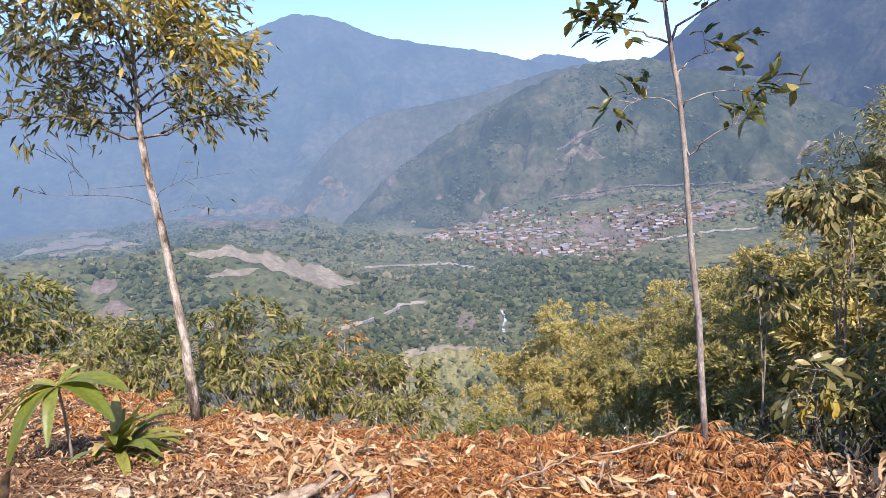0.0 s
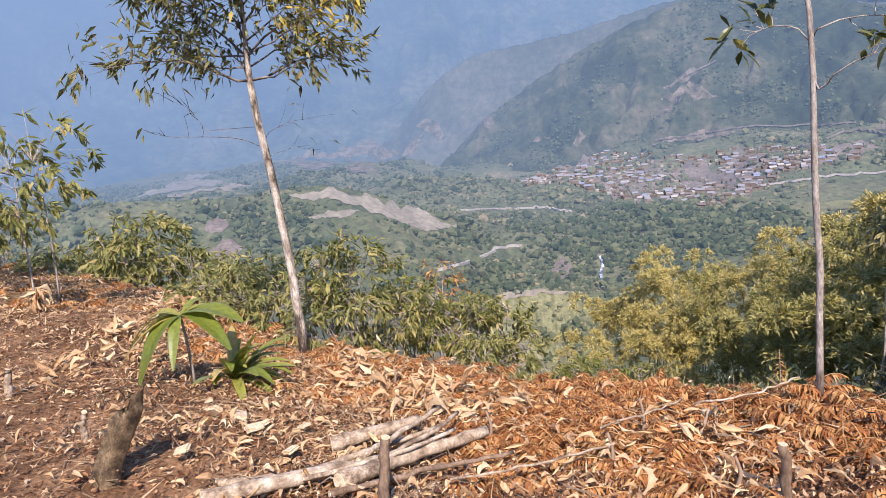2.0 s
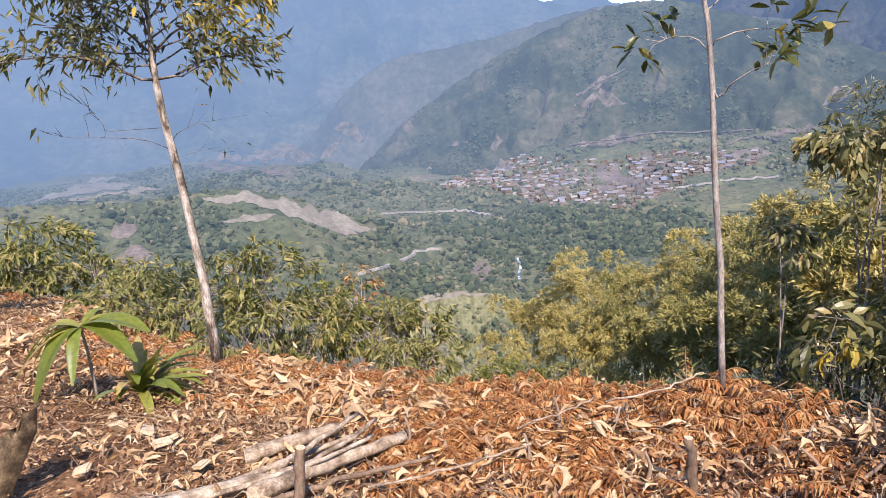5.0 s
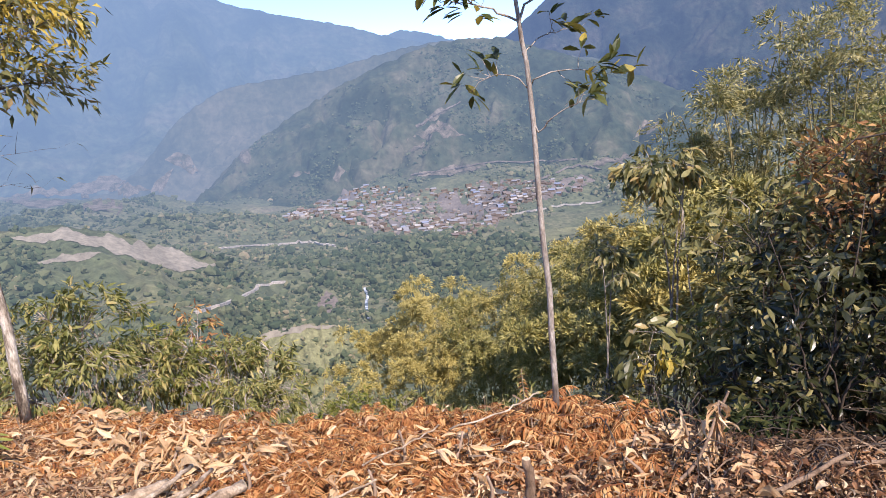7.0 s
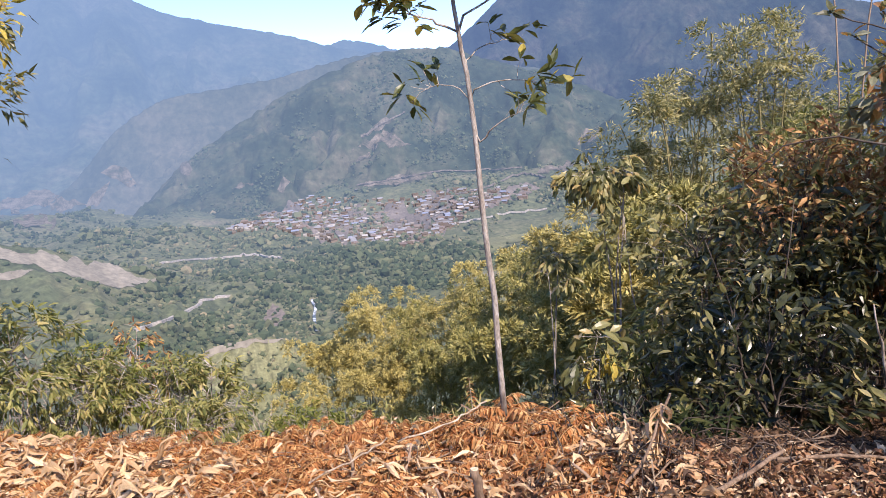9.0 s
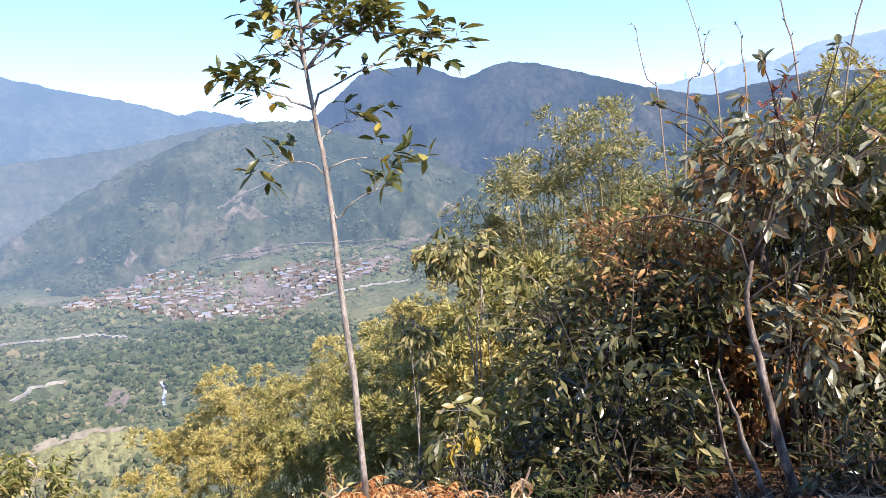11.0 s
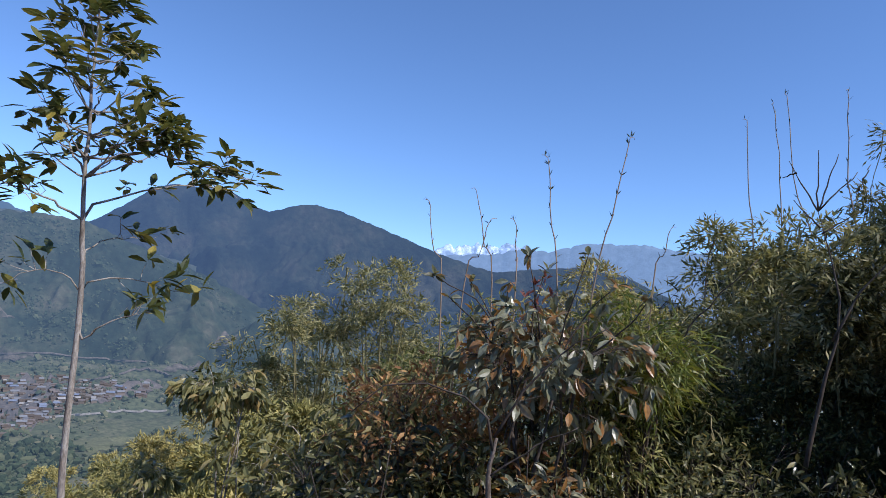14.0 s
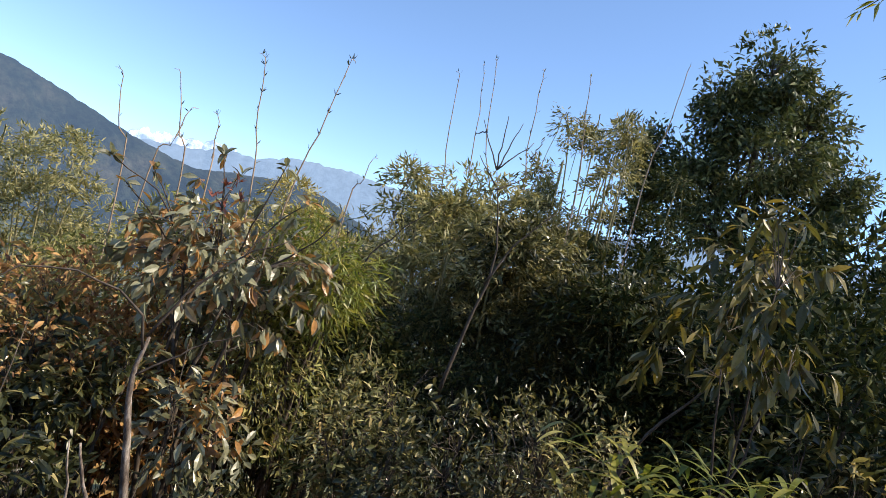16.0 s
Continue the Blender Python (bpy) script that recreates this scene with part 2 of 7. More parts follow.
def curled(seed, roll, arch, ragged):
    """A dry leaf, rolled in across its width, arched along its length, with a ragged crumpled blade."""
    rng = np.random.default_rng(seed)
    rows, cols = 6, 4
    v = []
    for i in range(rows):
        t = i / (rows - 1)
        w = 0.5 * math.sin(math.pi * min(1, 0.06 + 0.92 * t)) ** 0.7
        for j in range(cols):
            u = (2 * j / (cols - 1) - 1) * (1 + rng.uniform(-ragged, ragged))
            a = u * roll
            v.append((w * math.sin(a) / max(roll, 0.3) + rng.normal(0, 0.03), t + rng.normal(0, 0.025), w * (1 - math.cos(a)) + arch * math.sin(math.pi * t) * 0.9 + rng.normal(0, 0.05)))
    f = []
    for i in range(rows - 1):
        for j in range(cols - 1):
            k = i * cols + j
            f += [(k, k + 1, k + cols + 1), (k, k + cols + 1, k + cols)]
    return np.array(v), np.array(f)


CURLS = [curled(61, 1.9, 0.35, 0.35), curled(62, 1.2, -0.5, 0.4), curled(63, 2.4, 0.8, 0.3), curled(64, 1.0, 0.7, 0.5)]


def axes_of(d, up, rng, twist=0.5):
    d = d / (np.linalg.norm(d, axis=1)[:, None] + 1e-9)
    up = up + rng.normal(0, twist, d.shape)
    x = np.cross(d, up)
    x /= np.linalg.norm(x, axis=1)[:, None] + 1e-9
    return x, d, np.cross(x, d)


def leaves(kind, places, ways, length, width, rng, droop=0.15, twist=0.5, up=(0, 0, 1)):
    """Many leaves in two arrays: places, ways (directions), lengths and widths."""
    n = len(places)
    tv, tf = kind
    x, y, z = axes_of(np.asarray(ways, float), np.broadcast_to(np.array(up, float), (n, 3)), rng, twist)
    L = np.broadcast_to(length, (n,))[:, None, None]
    W = np.broadcast_to(width, (n,))[:, None, None]
    dr = np.broadcast_to(droop, (n,))[:, None, None] * rng.uniform(0.5, 1.5, (n, 1, 1))
    t = tv[None]
    v = np.asarray(places)[:, None] + t[..., :1] * W * x[:, None] + t[..., 1:2] * L * y[:, None] + (t[..., 2:] * W - dr * L * t[..., 1:2] ** 2) * z[:, None]
    f = tf[None] + (np.arange(n) * len(tv))[:, None, None]
    return v.reshape(-1, 3), f.reshape(-1, tf.shape[1])


def leaf_mesh(name, kind, slim, droop, material):
    v = kind[0].copy()
    v[:, 0] *= slim
    v[:, 2] = v[:, 2] * slim - droop * v[:, 1] ** 2
    return mesh_of(name, v, kind[1], material)


def hang_leaves(parent, meshes, places, ways, length, rng, twist=0.4, name="leaf"):
    """Single leaves as parts of a plant, sharing a few meshes."""
    o = np.array(parent.location)
    n = len(places)
    x, y, z = axes_of(np.asarray(ways, float), np.tile([0, 0, 1.0], (n, 1)), rng, twist)
    L = np.broadcast_to(length, (n,))
    for k in range(n):
        ob = new(name, meshes[k % len(meshes)])
        ob.parent = parent
        m = Matrix((x[k], y[k], z[k])).transposed().to_4x4()
        ob.matrix_basis = Matrix.Translation(np.asarray(places[k]) - o) @ m @ Matrix.Diagonal((L[k], L[k], L[k], 1))


def knots(pairs, x):
    a = np.array(pairs, float)
    return np.interp(x, a[:, 0], a[:, 1])


def eased(pairs, x):
    """Between knots, with rounded corners."""
    return (knots(pairs, x - 1.2) + knots(pairs, x) * 2 + knots(pairs, x + 1.2)) / 4


def fbm(x, y, seed=0, octaves=5, gain=0.5):
    """Value noise over arrays."""
    r = np.random.default_rng(seed)
    g = r.uniform(-1, 1, (64, 64))
    out, amp = np.zeros(np.broadcast(x, y).shape), 1.0
    for k in range(octaves):
        xi, yi = np.floor(x), np.floor(y)
        u, v = x - xi, y - yi
        u, v = u * u * (3 - 2 * u), v * v * (3 - 2 * v)
        xi, yi = xi.astype(int) % 64, yi.astype(int) % 64
        a, b = g[xi, yi], g[(xi + 1) % 64, yi]
        c, d = g[xi, (yi + 1) % 64], g[(xi + 1) % 64, (yi + 1) % 64]
        out += amp * ((a + (b - a) * u) * (1 - v) + (c + (d - c) * u) * v)
        x, y, amp = x * 2.03 + 7.1, y * 2.03 + 3.7, amp * gain
    return out


# ---- ground: the clearing, the hillside below it and the valley, one sheet ----
BRINK = [(-180, 14), (-90, 18), (-50, 16), (-44, 15), (-34, 11), (-23, 7.0), (-12, 5.9), (-5, 5.0), (6, 4.5), (20, 4.25), (27, 3.6), (32, 3.1), (45, 2.95), (60, 3.05), (90, 4.0), (130, 6), (180, 14)]


def clearing(x, y):
    """The littered slope round the camera."""
    lump = 0.06 * fbm(x * 0.9 + 20, y * 0.9 + 20, 3, 3)
    return 0.27 - 0.212 * y + 0.17 * np.maximum(0, -x - 1.5) + lump


def land(bearing, r):
    """Height of the sheet, by bearing in degrees and distance in metres (arrays)."""
    a = np.asarray(bearing, float)
    x, y = r * np.sin(np.radians(a)), r * np.cos(np.radians(a))
    rc = eased(BRINK, a)
    near = clearing(x, y)
    zc = clearing(rc * np.sin(np.radians(a)), rc * np.cos(np.radians(a)))
    drop = zc - knots([(-180, 0.3), (-60, 0.35), (-25, 0.55), (25, 0.55), (42, 0.33), (130, 0.3), (180, 0.3)], a) * (r - rc)
    lr = np.log(np.maximum(r, 1.0))
    right = [(math.log(m), e) for m, e in ((8, -29), (40, -28), (120, -26.5), (300, -25), (430, -22), (650, -18.2), (900, -13.6), (1100, -11.4), (1400, -8.8), (1800, -6.4), (2200, -6.8), (2700, -8.0), (4800, -6.0))]
    left = [(math.log(m), e) for m, e in ((8, -29), (40, -25), (120, -21), (300, -19), (450, -18), (700, -16), (950, -12.5), (1100, -8.6), (1250, -7.2), (1600, -5.8), (2100, -4.5), (2600, -3.7), (4800, -2.0))]
    s = np.clip((a + 24) / 22, 0, 1)
    s = s * s * (3 - 2 * s)
    e = knots(left, lr) * (1 - s) + knots(right, lr) * s
    wild = np.clip((lr - math.log(250)) / 1.2, 0, 1) * (1 - 0.8 * np.clip((r - 1500) / 700, 0, 1) * (1 - s))
    e = e + wild * (1.05 * fbm(x * 0.0042 + 9, y * 0.0042 + 5, 11, 4) + 0.5 * fbm(a * 0.11 + 30, lr * 3.0, 12, 3))
    hill = EYE + r * np.tan(np.radians(e))
    far = np.maximum(drop, hill)
    far = np.where(r > 60, hill, far)
    t = np.clip((r - rc) / 0.8, 0, 1)
    return np.where(r < rc, near, near * (1 - t) + far * t)


def meet(bearing, height, start=200.0, stop=2600.0):
    """Distances at which sight lines from the clearing, so many degrees above eye level, first meet the land."""
    b, h = np.atleast_1d(np.asarray(bearing, float)), np.atleast_1d(np.asarray(height, float))
    rs = np.exp(np.linspace(math.log(start), math.log(stop), 500))
    z = land(b[:, None], rs[None])
    over = z >= EYE + rs[None] * np.tan(np.radians(h))[:, None]
    k = over.argmax(1)
    return np.where(over.any(1), rs[k], np.nan)


def sheet(name, angles, radii, height, material, closed=False):
    a, r = np.meshgrid(angles, radii, indexing="ij")
    z = height(a, r)
    v = np.stack([r * np.sin(np.radians(a)), r * np.cos(np.radians(a)), z], -1).reshape(-1, 3)
    n, m = len(angles), len(radii)
    i, j = np.meshgrid(np.arange(n if closed else n - 1), np.arange(m - 1), indexing="ij")
    k = (i + 1) % n
    f = np.stack([i * m + j, i * m + j + 1, k * m + j + 1, k * m + j], -1).reshape(-1, 4)
    me = mesh_of(name, v, f[:, ::-1], material, True)
    return new(name, me)


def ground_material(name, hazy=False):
    """Littered soil in the clearing, scrub and grass beyond it, by distance along the sheet; hazy adds painted haze."""
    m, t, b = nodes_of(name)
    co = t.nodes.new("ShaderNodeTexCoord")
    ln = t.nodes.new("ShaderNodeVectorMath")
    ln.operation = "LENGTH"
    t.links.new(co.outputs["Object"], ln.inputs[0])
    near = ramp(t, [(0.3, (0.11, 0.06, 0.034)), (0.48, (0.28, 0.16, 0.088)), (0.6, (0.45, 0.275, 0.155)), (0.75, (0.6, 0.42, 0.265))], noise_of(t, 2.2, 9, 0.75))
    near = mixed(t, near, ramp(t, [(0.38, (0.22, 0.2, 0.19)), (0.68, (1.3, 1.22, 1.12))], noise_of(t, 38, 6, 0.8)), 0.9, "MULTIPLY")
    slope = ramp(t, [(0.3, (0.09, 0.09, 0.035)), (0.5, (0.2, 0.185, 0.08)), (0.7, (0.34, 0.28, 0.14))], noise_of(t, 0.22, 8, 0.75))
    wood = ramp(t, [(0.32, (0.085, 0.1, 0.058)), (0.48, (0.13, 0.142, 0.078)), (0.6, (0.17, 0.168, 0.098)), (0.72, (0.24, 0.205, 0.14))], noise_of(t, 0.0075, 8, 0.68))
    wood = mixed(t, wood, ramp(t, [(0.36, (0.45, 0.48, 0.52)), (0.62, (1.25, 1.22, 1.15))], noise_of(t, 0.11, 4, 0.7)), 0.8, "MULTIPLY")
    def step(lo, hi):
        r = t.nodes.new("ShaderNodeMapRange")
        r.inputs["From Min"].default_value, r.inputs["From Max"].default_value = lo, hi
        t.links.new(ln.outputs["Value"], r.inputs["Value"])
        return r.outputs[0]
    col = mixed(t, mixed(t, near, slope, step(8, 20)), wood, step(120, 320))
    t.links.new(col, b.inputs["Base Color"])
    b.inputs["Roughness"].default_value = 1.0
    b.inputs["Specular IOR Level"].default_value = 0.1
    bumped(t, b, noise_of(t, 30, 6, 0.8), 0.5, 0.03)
    return painted_haze(m) if hazy else m


ANGLES = np.concatenate([np.arange(-70, 110, 0.3), np.arange(110, 290, 3.0)])
RADII = np.concatenate([[0.05, 0.4], np.arange(0.8, 9, 0.16), np.exp(np.linspace(math.log(9.1), math.log(250), 60)), np.exp(np.linspace(math.log(256), math.log(2700), 130)), [3200, 3900, 4850]])
ground = sheet("ground", ANGLES, RADII, lambda a, r: land((a + 180) % 360 - 180, r) - 3.0 * np.clip((r - 262) / 40, 0, 1), ground_material("ground"), True)
tagged(ground, "cleared slope of brown soil falling into a wooded valley", "ground", "", "structure")

# Second sheet over the sunk ground; it carries the painted haze emission.
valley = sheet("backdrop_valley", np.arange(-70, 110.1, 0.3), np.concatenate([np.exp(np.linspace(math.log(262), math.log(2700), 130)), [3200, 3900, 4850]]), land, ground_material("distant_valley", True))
tagged(valley, "wooded valley and its hills with thin blue painted haze", "valley", "", "structure")


# ---- mountains ----
FACES = {"land": (land, 250.0, 2650.0, (-70, 110))}


def mountain(name, label, skyline, foot, near, far, material, span, step=0.2, rough=0.5, seed=1, rings=60, category="mountain", jag=0.10):
    """A range: rises from a foot angle at its near side to a skyline, both in degrees above eye level."""
    def height(a, r):
        s = (r - near) / (far - near)
        top = eased(skyline, a) if far > 1200 else knots(skyline, a)
        edge = jag * fbm(a * 2.2 + 50, a * 0 + 2, seed + 5, 4)
        u = np.clip(s / 0.93, 0, 1)
        # spurs and gullies run down the face
        bump = np.abs(fbm(a * 0.22 + 40 + 0.8 * fbm(a * 0.1, s * 2 + 9, seed), s * 2.4 + 3, seed, 5)) - 0.35
        e = foot + (top + edge - foot) * u ** 0.9 + rough * bump * 4 * u * (1 - u)
        e = np.where(s > 0.93, top + edge - (s - 0.93) / 0.07 * 6, e)
        return EYE + r * np.tan(np.radians(e))
    FACES[name] = (height, near, far, span)
    ob = sheet(name, np.arange(span[0], span[1], step), np.linspace(near, far, rings), height, material)
    return tagged(ob, label, category, "", "structure")


mountain("backdrop_mountain_far", "remote forested mountain with a rounded summit, blue with painted haze",
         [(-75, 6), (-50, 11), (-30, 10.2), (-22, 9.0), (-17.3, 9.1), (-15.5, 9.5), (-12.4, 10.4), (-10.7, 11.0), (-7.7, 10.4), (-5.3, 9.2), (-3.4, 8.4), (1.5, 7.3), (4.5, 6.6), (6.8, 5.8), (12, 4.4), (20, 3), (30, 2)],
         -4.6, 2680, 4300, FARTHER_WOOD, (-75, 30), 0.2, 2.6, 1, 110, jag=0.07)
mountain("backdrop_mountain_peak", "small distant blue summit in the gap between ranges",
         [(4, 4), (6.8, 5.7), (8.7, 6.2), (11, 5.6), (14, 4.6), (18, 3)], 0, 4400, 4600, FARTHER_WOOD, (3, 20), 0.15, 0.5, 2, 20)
mountain("backdrop_mountain_massif", "dark forested mountain with a flat double summit and thin painted haze",
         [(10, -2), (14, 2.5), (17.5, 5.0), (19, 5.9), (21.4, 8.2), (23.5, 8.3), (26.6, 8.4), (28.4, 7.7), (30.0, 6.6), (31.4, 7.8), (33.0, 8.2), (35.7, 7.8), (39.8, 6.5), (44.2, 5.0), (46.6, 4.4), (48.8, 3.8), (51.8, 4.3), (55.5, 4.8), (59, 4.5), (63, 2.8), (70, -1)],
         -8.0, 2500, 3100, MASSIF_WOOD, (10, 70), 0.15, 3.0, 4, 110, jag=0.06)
mountain("backdrop_mountain_middle", "forested ridge made pale by painted haze between the spur and the remote mountain",
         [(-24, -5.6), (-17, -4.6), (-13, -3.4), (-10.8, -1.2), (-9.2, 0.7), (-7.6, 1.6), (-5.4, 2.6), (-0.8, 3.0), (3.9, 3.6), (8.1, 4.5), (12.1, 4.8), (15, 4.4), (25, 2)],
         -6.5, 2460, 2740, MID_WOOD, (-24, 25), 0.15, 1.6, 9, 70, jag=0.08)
mountain("backdrop_mountain_near", "forested mountain spur rising behind the village with thin painted haze",
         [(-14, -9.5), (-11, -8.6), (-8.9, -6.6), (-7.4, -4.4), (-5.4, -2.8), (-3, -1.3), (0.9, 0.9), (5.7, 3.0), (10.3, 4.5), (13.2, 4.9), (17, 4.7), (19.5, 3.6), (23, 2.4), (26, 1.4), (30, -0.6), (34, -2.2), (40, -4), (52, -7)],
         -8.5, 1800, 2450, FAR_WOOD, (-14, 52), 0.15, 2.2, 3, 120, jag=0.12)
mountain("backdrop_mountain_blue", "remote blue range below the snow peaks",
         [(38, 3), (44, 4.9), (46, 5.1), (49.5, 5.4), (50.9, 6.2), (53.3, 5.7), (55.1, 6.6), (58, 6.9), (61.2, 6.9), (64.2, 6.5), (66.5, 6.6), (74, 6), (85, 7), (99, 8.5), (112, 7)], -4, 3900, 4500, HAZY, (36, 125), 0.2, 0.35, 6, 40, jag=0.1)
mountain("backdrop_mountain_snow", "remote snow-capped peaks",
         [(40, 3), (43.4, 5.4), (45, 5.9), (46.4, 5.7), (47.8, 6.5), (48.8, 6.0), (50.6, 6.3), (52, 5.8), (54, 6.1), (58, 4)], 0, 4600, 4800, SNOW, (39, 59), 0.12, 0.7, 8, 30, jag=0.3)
mountain("backdrop_hill", "low wooded hill on the valley floor with tan terraces on its back",
         [(-60, -3.0), (-46, -4.2), (-33.8, -5.0), (-30.4, -5.6), (-26.7, -6.0), (-21.4, -5.9), (-18.4, -6.1), (-15.5, -7.1), (-12.5, -8.5), (-8.0, -10.4), (-5.3, -12.0), (-2.6, -13.4), (0.5, -15.7), (2.3, -17.6), (6, -21)],
         -20.5, 470, 980, HILL_WOOD, (-60, 5), 0.2, 1.2, 14, 90, "hill", 0.1)
for k, (sky_, near_, far_) in enumerate(((((-10, -20), (-7.9, -17.7), (-5, -17.0), (-1.5, -16.8), (0.9, -17.1), (2.6, -18.6), (4, -21)), 385, 470), (((-1.6, -22), (0.0, -20.0), (1.2, -19.3), (2.6, -20.0), (4, -22)), 335, 380), (((-6, -23), (-4.4, -20.6), (-2.9, -19.7), (-1.2, -20.2), (0.2, -22)), 285, 335))):
    mountain("backdrop_knoll", "grassy knoll with pale green meadow on the slope below", list(sky_), -26, near_, far_, GRASSY, (sky_[0][0], sky_[-1][0]), 0.1, 0.6, 31 + k, 24, "knoll", 0.25)
    FACES["knoll%d" % k] = FACES.pop("backdrop_knoll")


# ---- plants ----
def leafage(name, *stops, **more):
    return foliage(name, list(stops), **more)


OLIVE = leafage("olive_shrub_leaf", (0.0, (0.12, 0.135, 0.038)), (0.4, (0.25, 0.26, 0.08)), (0.8, (0.43, 0.39, 0.14)), (1.0, (0.56, 0.44, 0.19)), through_light=0.4)
BAMBOO = leafage("dry_bamboo_leaf", (0.0, (0.28, 0.24, 0.075)), (0.5, (0.44, 0.365, 0.12)), (1.0, (0.62, 0.51, 0.19)), gloss=0.6, through_light=0.16)
# The palest stop paints leaf highlights onto a few blades.
GREEN_BAMBOO = leafage("green_bamboo_leaf", (0.0, (0.08, 0.085, 0.035)), (0.5, (0.2, 0.185, 0.08)), (0.8, (0.36, 0.32, 0.15)), (1.0, (0.66, 0.58, 0.34)), gloss=0.45, spec=0.3)
# Glossy leaf colour darkened to stand in for shade in the thicket.
SHADE_DARK_LEAF = leafage("shade_dark_glossy_leaf", (0.0, (0.02, 0.025, 0.01)), (0.6, (0.06, 0.064, 0.024)), (0.88, (0.18, 0.165, 0.065)), (1.0, (0.4, 0.33, 0.15)), gloss=0.3, through_light=0.2, spec=0.4)
DROOP_LEAF = leafage("drooping_shrub_leaf", (0.0, (0.08, 0.09, 0.035)), (0.5, (0.24, 0.23, 0.095)), (0.85, (0.48, 0.42, 0.19)), (1.0, (0.44, 0.3, 0.12)), gloss=0.35, through_light=0.35, spec=0.35)
RUSTY = leafage("rusty_dead_leaf", (0.0, (0.15, 0.065, 0.032)), (0.4, (0.4, 0.2, 0.08)), (0.7, (0.68, 0.4, 0.16)), (0.8, (0.24, 0.2, 0.08)), (1.0, (0.42, 0.33, 0.13)), gloss=0.6)
BIG_LEAF = leafage("broad_grey_green_leaf", (0.0, (0.1, 0.1, 0.055)), (0.4, (0.26, 0.255, 0.155)), (0.72, (0.41, 0.4, 0.27)), (0.82, (0.3, 0.16, 0.065)), (1.0, (0.56, 0.28, 0.09)), gloss=0.33, spec=0.5)
SAPLING_LEAF = leafage("sapling_leaf", (0.0, (0.06, 0.08, 0.025)), (0.5, (0.13, 0.145, 0.042)), (0.82, (0.26, 0.24, 0.07)), (1.0, (0.46, 0.36, 0.08)), gloss=0.4, spec=0.55)
SLIM_LEAF = leafage("narrow_tree_leaf", (0.0, (0.07, 0.075, 0.03)), (0.5, (0.17, 0.165, 0.06)), (0.85, (0.28, 0.26, 0.1)), (1.0, (0.3, 0.2, 0.09)), gloss=0.4)
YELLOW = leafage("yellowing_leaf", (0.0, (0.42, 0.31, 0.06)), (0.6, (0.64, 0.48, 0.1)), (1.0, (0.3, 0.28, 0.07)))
PALM = leafage("palm_blade", (0.0, (0.16, 0.21, 0.035)), (0.6, (0.32, 0.36, 0.07)), (1.0, (0.46, 0.43, 0.11)), gloss=0.35, spec=0.6)
# Darker still: deep thicket shade is put into this leaf colour.
SHADE_TREE_LEAF = leafage("shade_evergreen_leaf", (0.0, (0.015, 0.024, 0.009)), (0.6, (0.036, 0.048, 0.017)), (0.9, (0.085, 0.09, 0.03)), (1.0, (0.22, 0.2, 0.07)), gloss=0.55, through_light=0.18, spec=0.1)
CROWN_LEAF = leafage("round_crown_leaf", (0.0, (0.03, 0.045, 0.016)), (0.6, (0.08, 0.1, 0.04)), (1.0, (0.24, 0.24, 0.1)), gloss=0.45, through_light=0.25, spec=0.35)
SAPLING_GOLD = leafage("yellow_green_sapling_leaf", (0.0, (0.04, 0.045, 0.014)), (0.5, (0.13, 0.12, 0.032)), (0.85, (0.3, 0.22, 0.05)), (1.0, (0.42, 0.36, 0.2)), gloss=0.3, through_light=0.42, spec=0.5)
FRESH = leafage("fresh_green_leaf", (0.0, (0.13, 0.17, 0.03)), (0.6, (0.24, 0.26, 0.05)), (1.0, (0.4, 0.36, 0.09)), gloss=0.4, through_light=0.45, spec=0.5)
LITTER = leafage("dry_leaf_litter", (0.0, (0.1, 0.045, 0.025)), (0.3, (0.27, 0.125, 0.06)), (0.6, (0.47, 0.26, 0.13)), (0.85, (0.66, 0.47, 0.29)), (1.0, (0.78, 0.63, 0.45)), gloss=0.7, through_light=0.2)
PALE_LITTER = leafage("pale_dead_leaf", (0.0, (0.48, 0.29, 0.15)), (0.5, (0.68, 0.46, 0.26)), (1.0, (0.82, 0.64, 0.42)), gloss=0.65, through_light=0.2)
FERN = leafage("orange_dead_fern", (0.0, (0.26, 0.095, 0.035)), (0.5, (0.52, 0.225, 0.075)), (1.0, (0.72, 0.45, 0.2)), gloss=0.75, through_light=0.3)
# Last stop is a painted glint on a share of the leaves.
THICKET_LEAF = leafage("brown_green_thicket_leaf", (0.0, (0.03, 0.034, 0.013)), (0.5, (0.085, 0.088, 0.032)), (0.8, (0.24, 0.215, 0.085)), (1.0, (0.55, 0.45, 0.22)), gloss=0.28, spec=0.5)
FEATHER = leafage("olive_bamboo_leaf", (0.0, (0.16, 0.165, 0.07)), (0.5, (0.33, 0.31, 0.14)), (1.0, (0.62, 0.54, 0.28)), gloss=0.5, through_light=0.4)
RED_LEAF = leafage("reddish_young_leaf", (0.0, (0.2, 0.06, 0.04)), (0.6, (0.4, 0.13, 0.09)), (1.0, (0.5, 0.24, 0.16)), gloss=0.4)
OLIVE_BAMBOO = leafage("olive_green_bamboo_leaf", (0.0, (0.19, 0.185, 0.055)), (0.5, (0.32, 0.29, 0.09)), (1.0, (0.5, 0.43, 0.16)), gloss=0.55, through_light=0.16)
STRAW = plain("straw_twig", (0.42, 0.33, 0.23))
GREY_TWIG = plain("weathered_twig", (0.33, 0.235, 0.16))


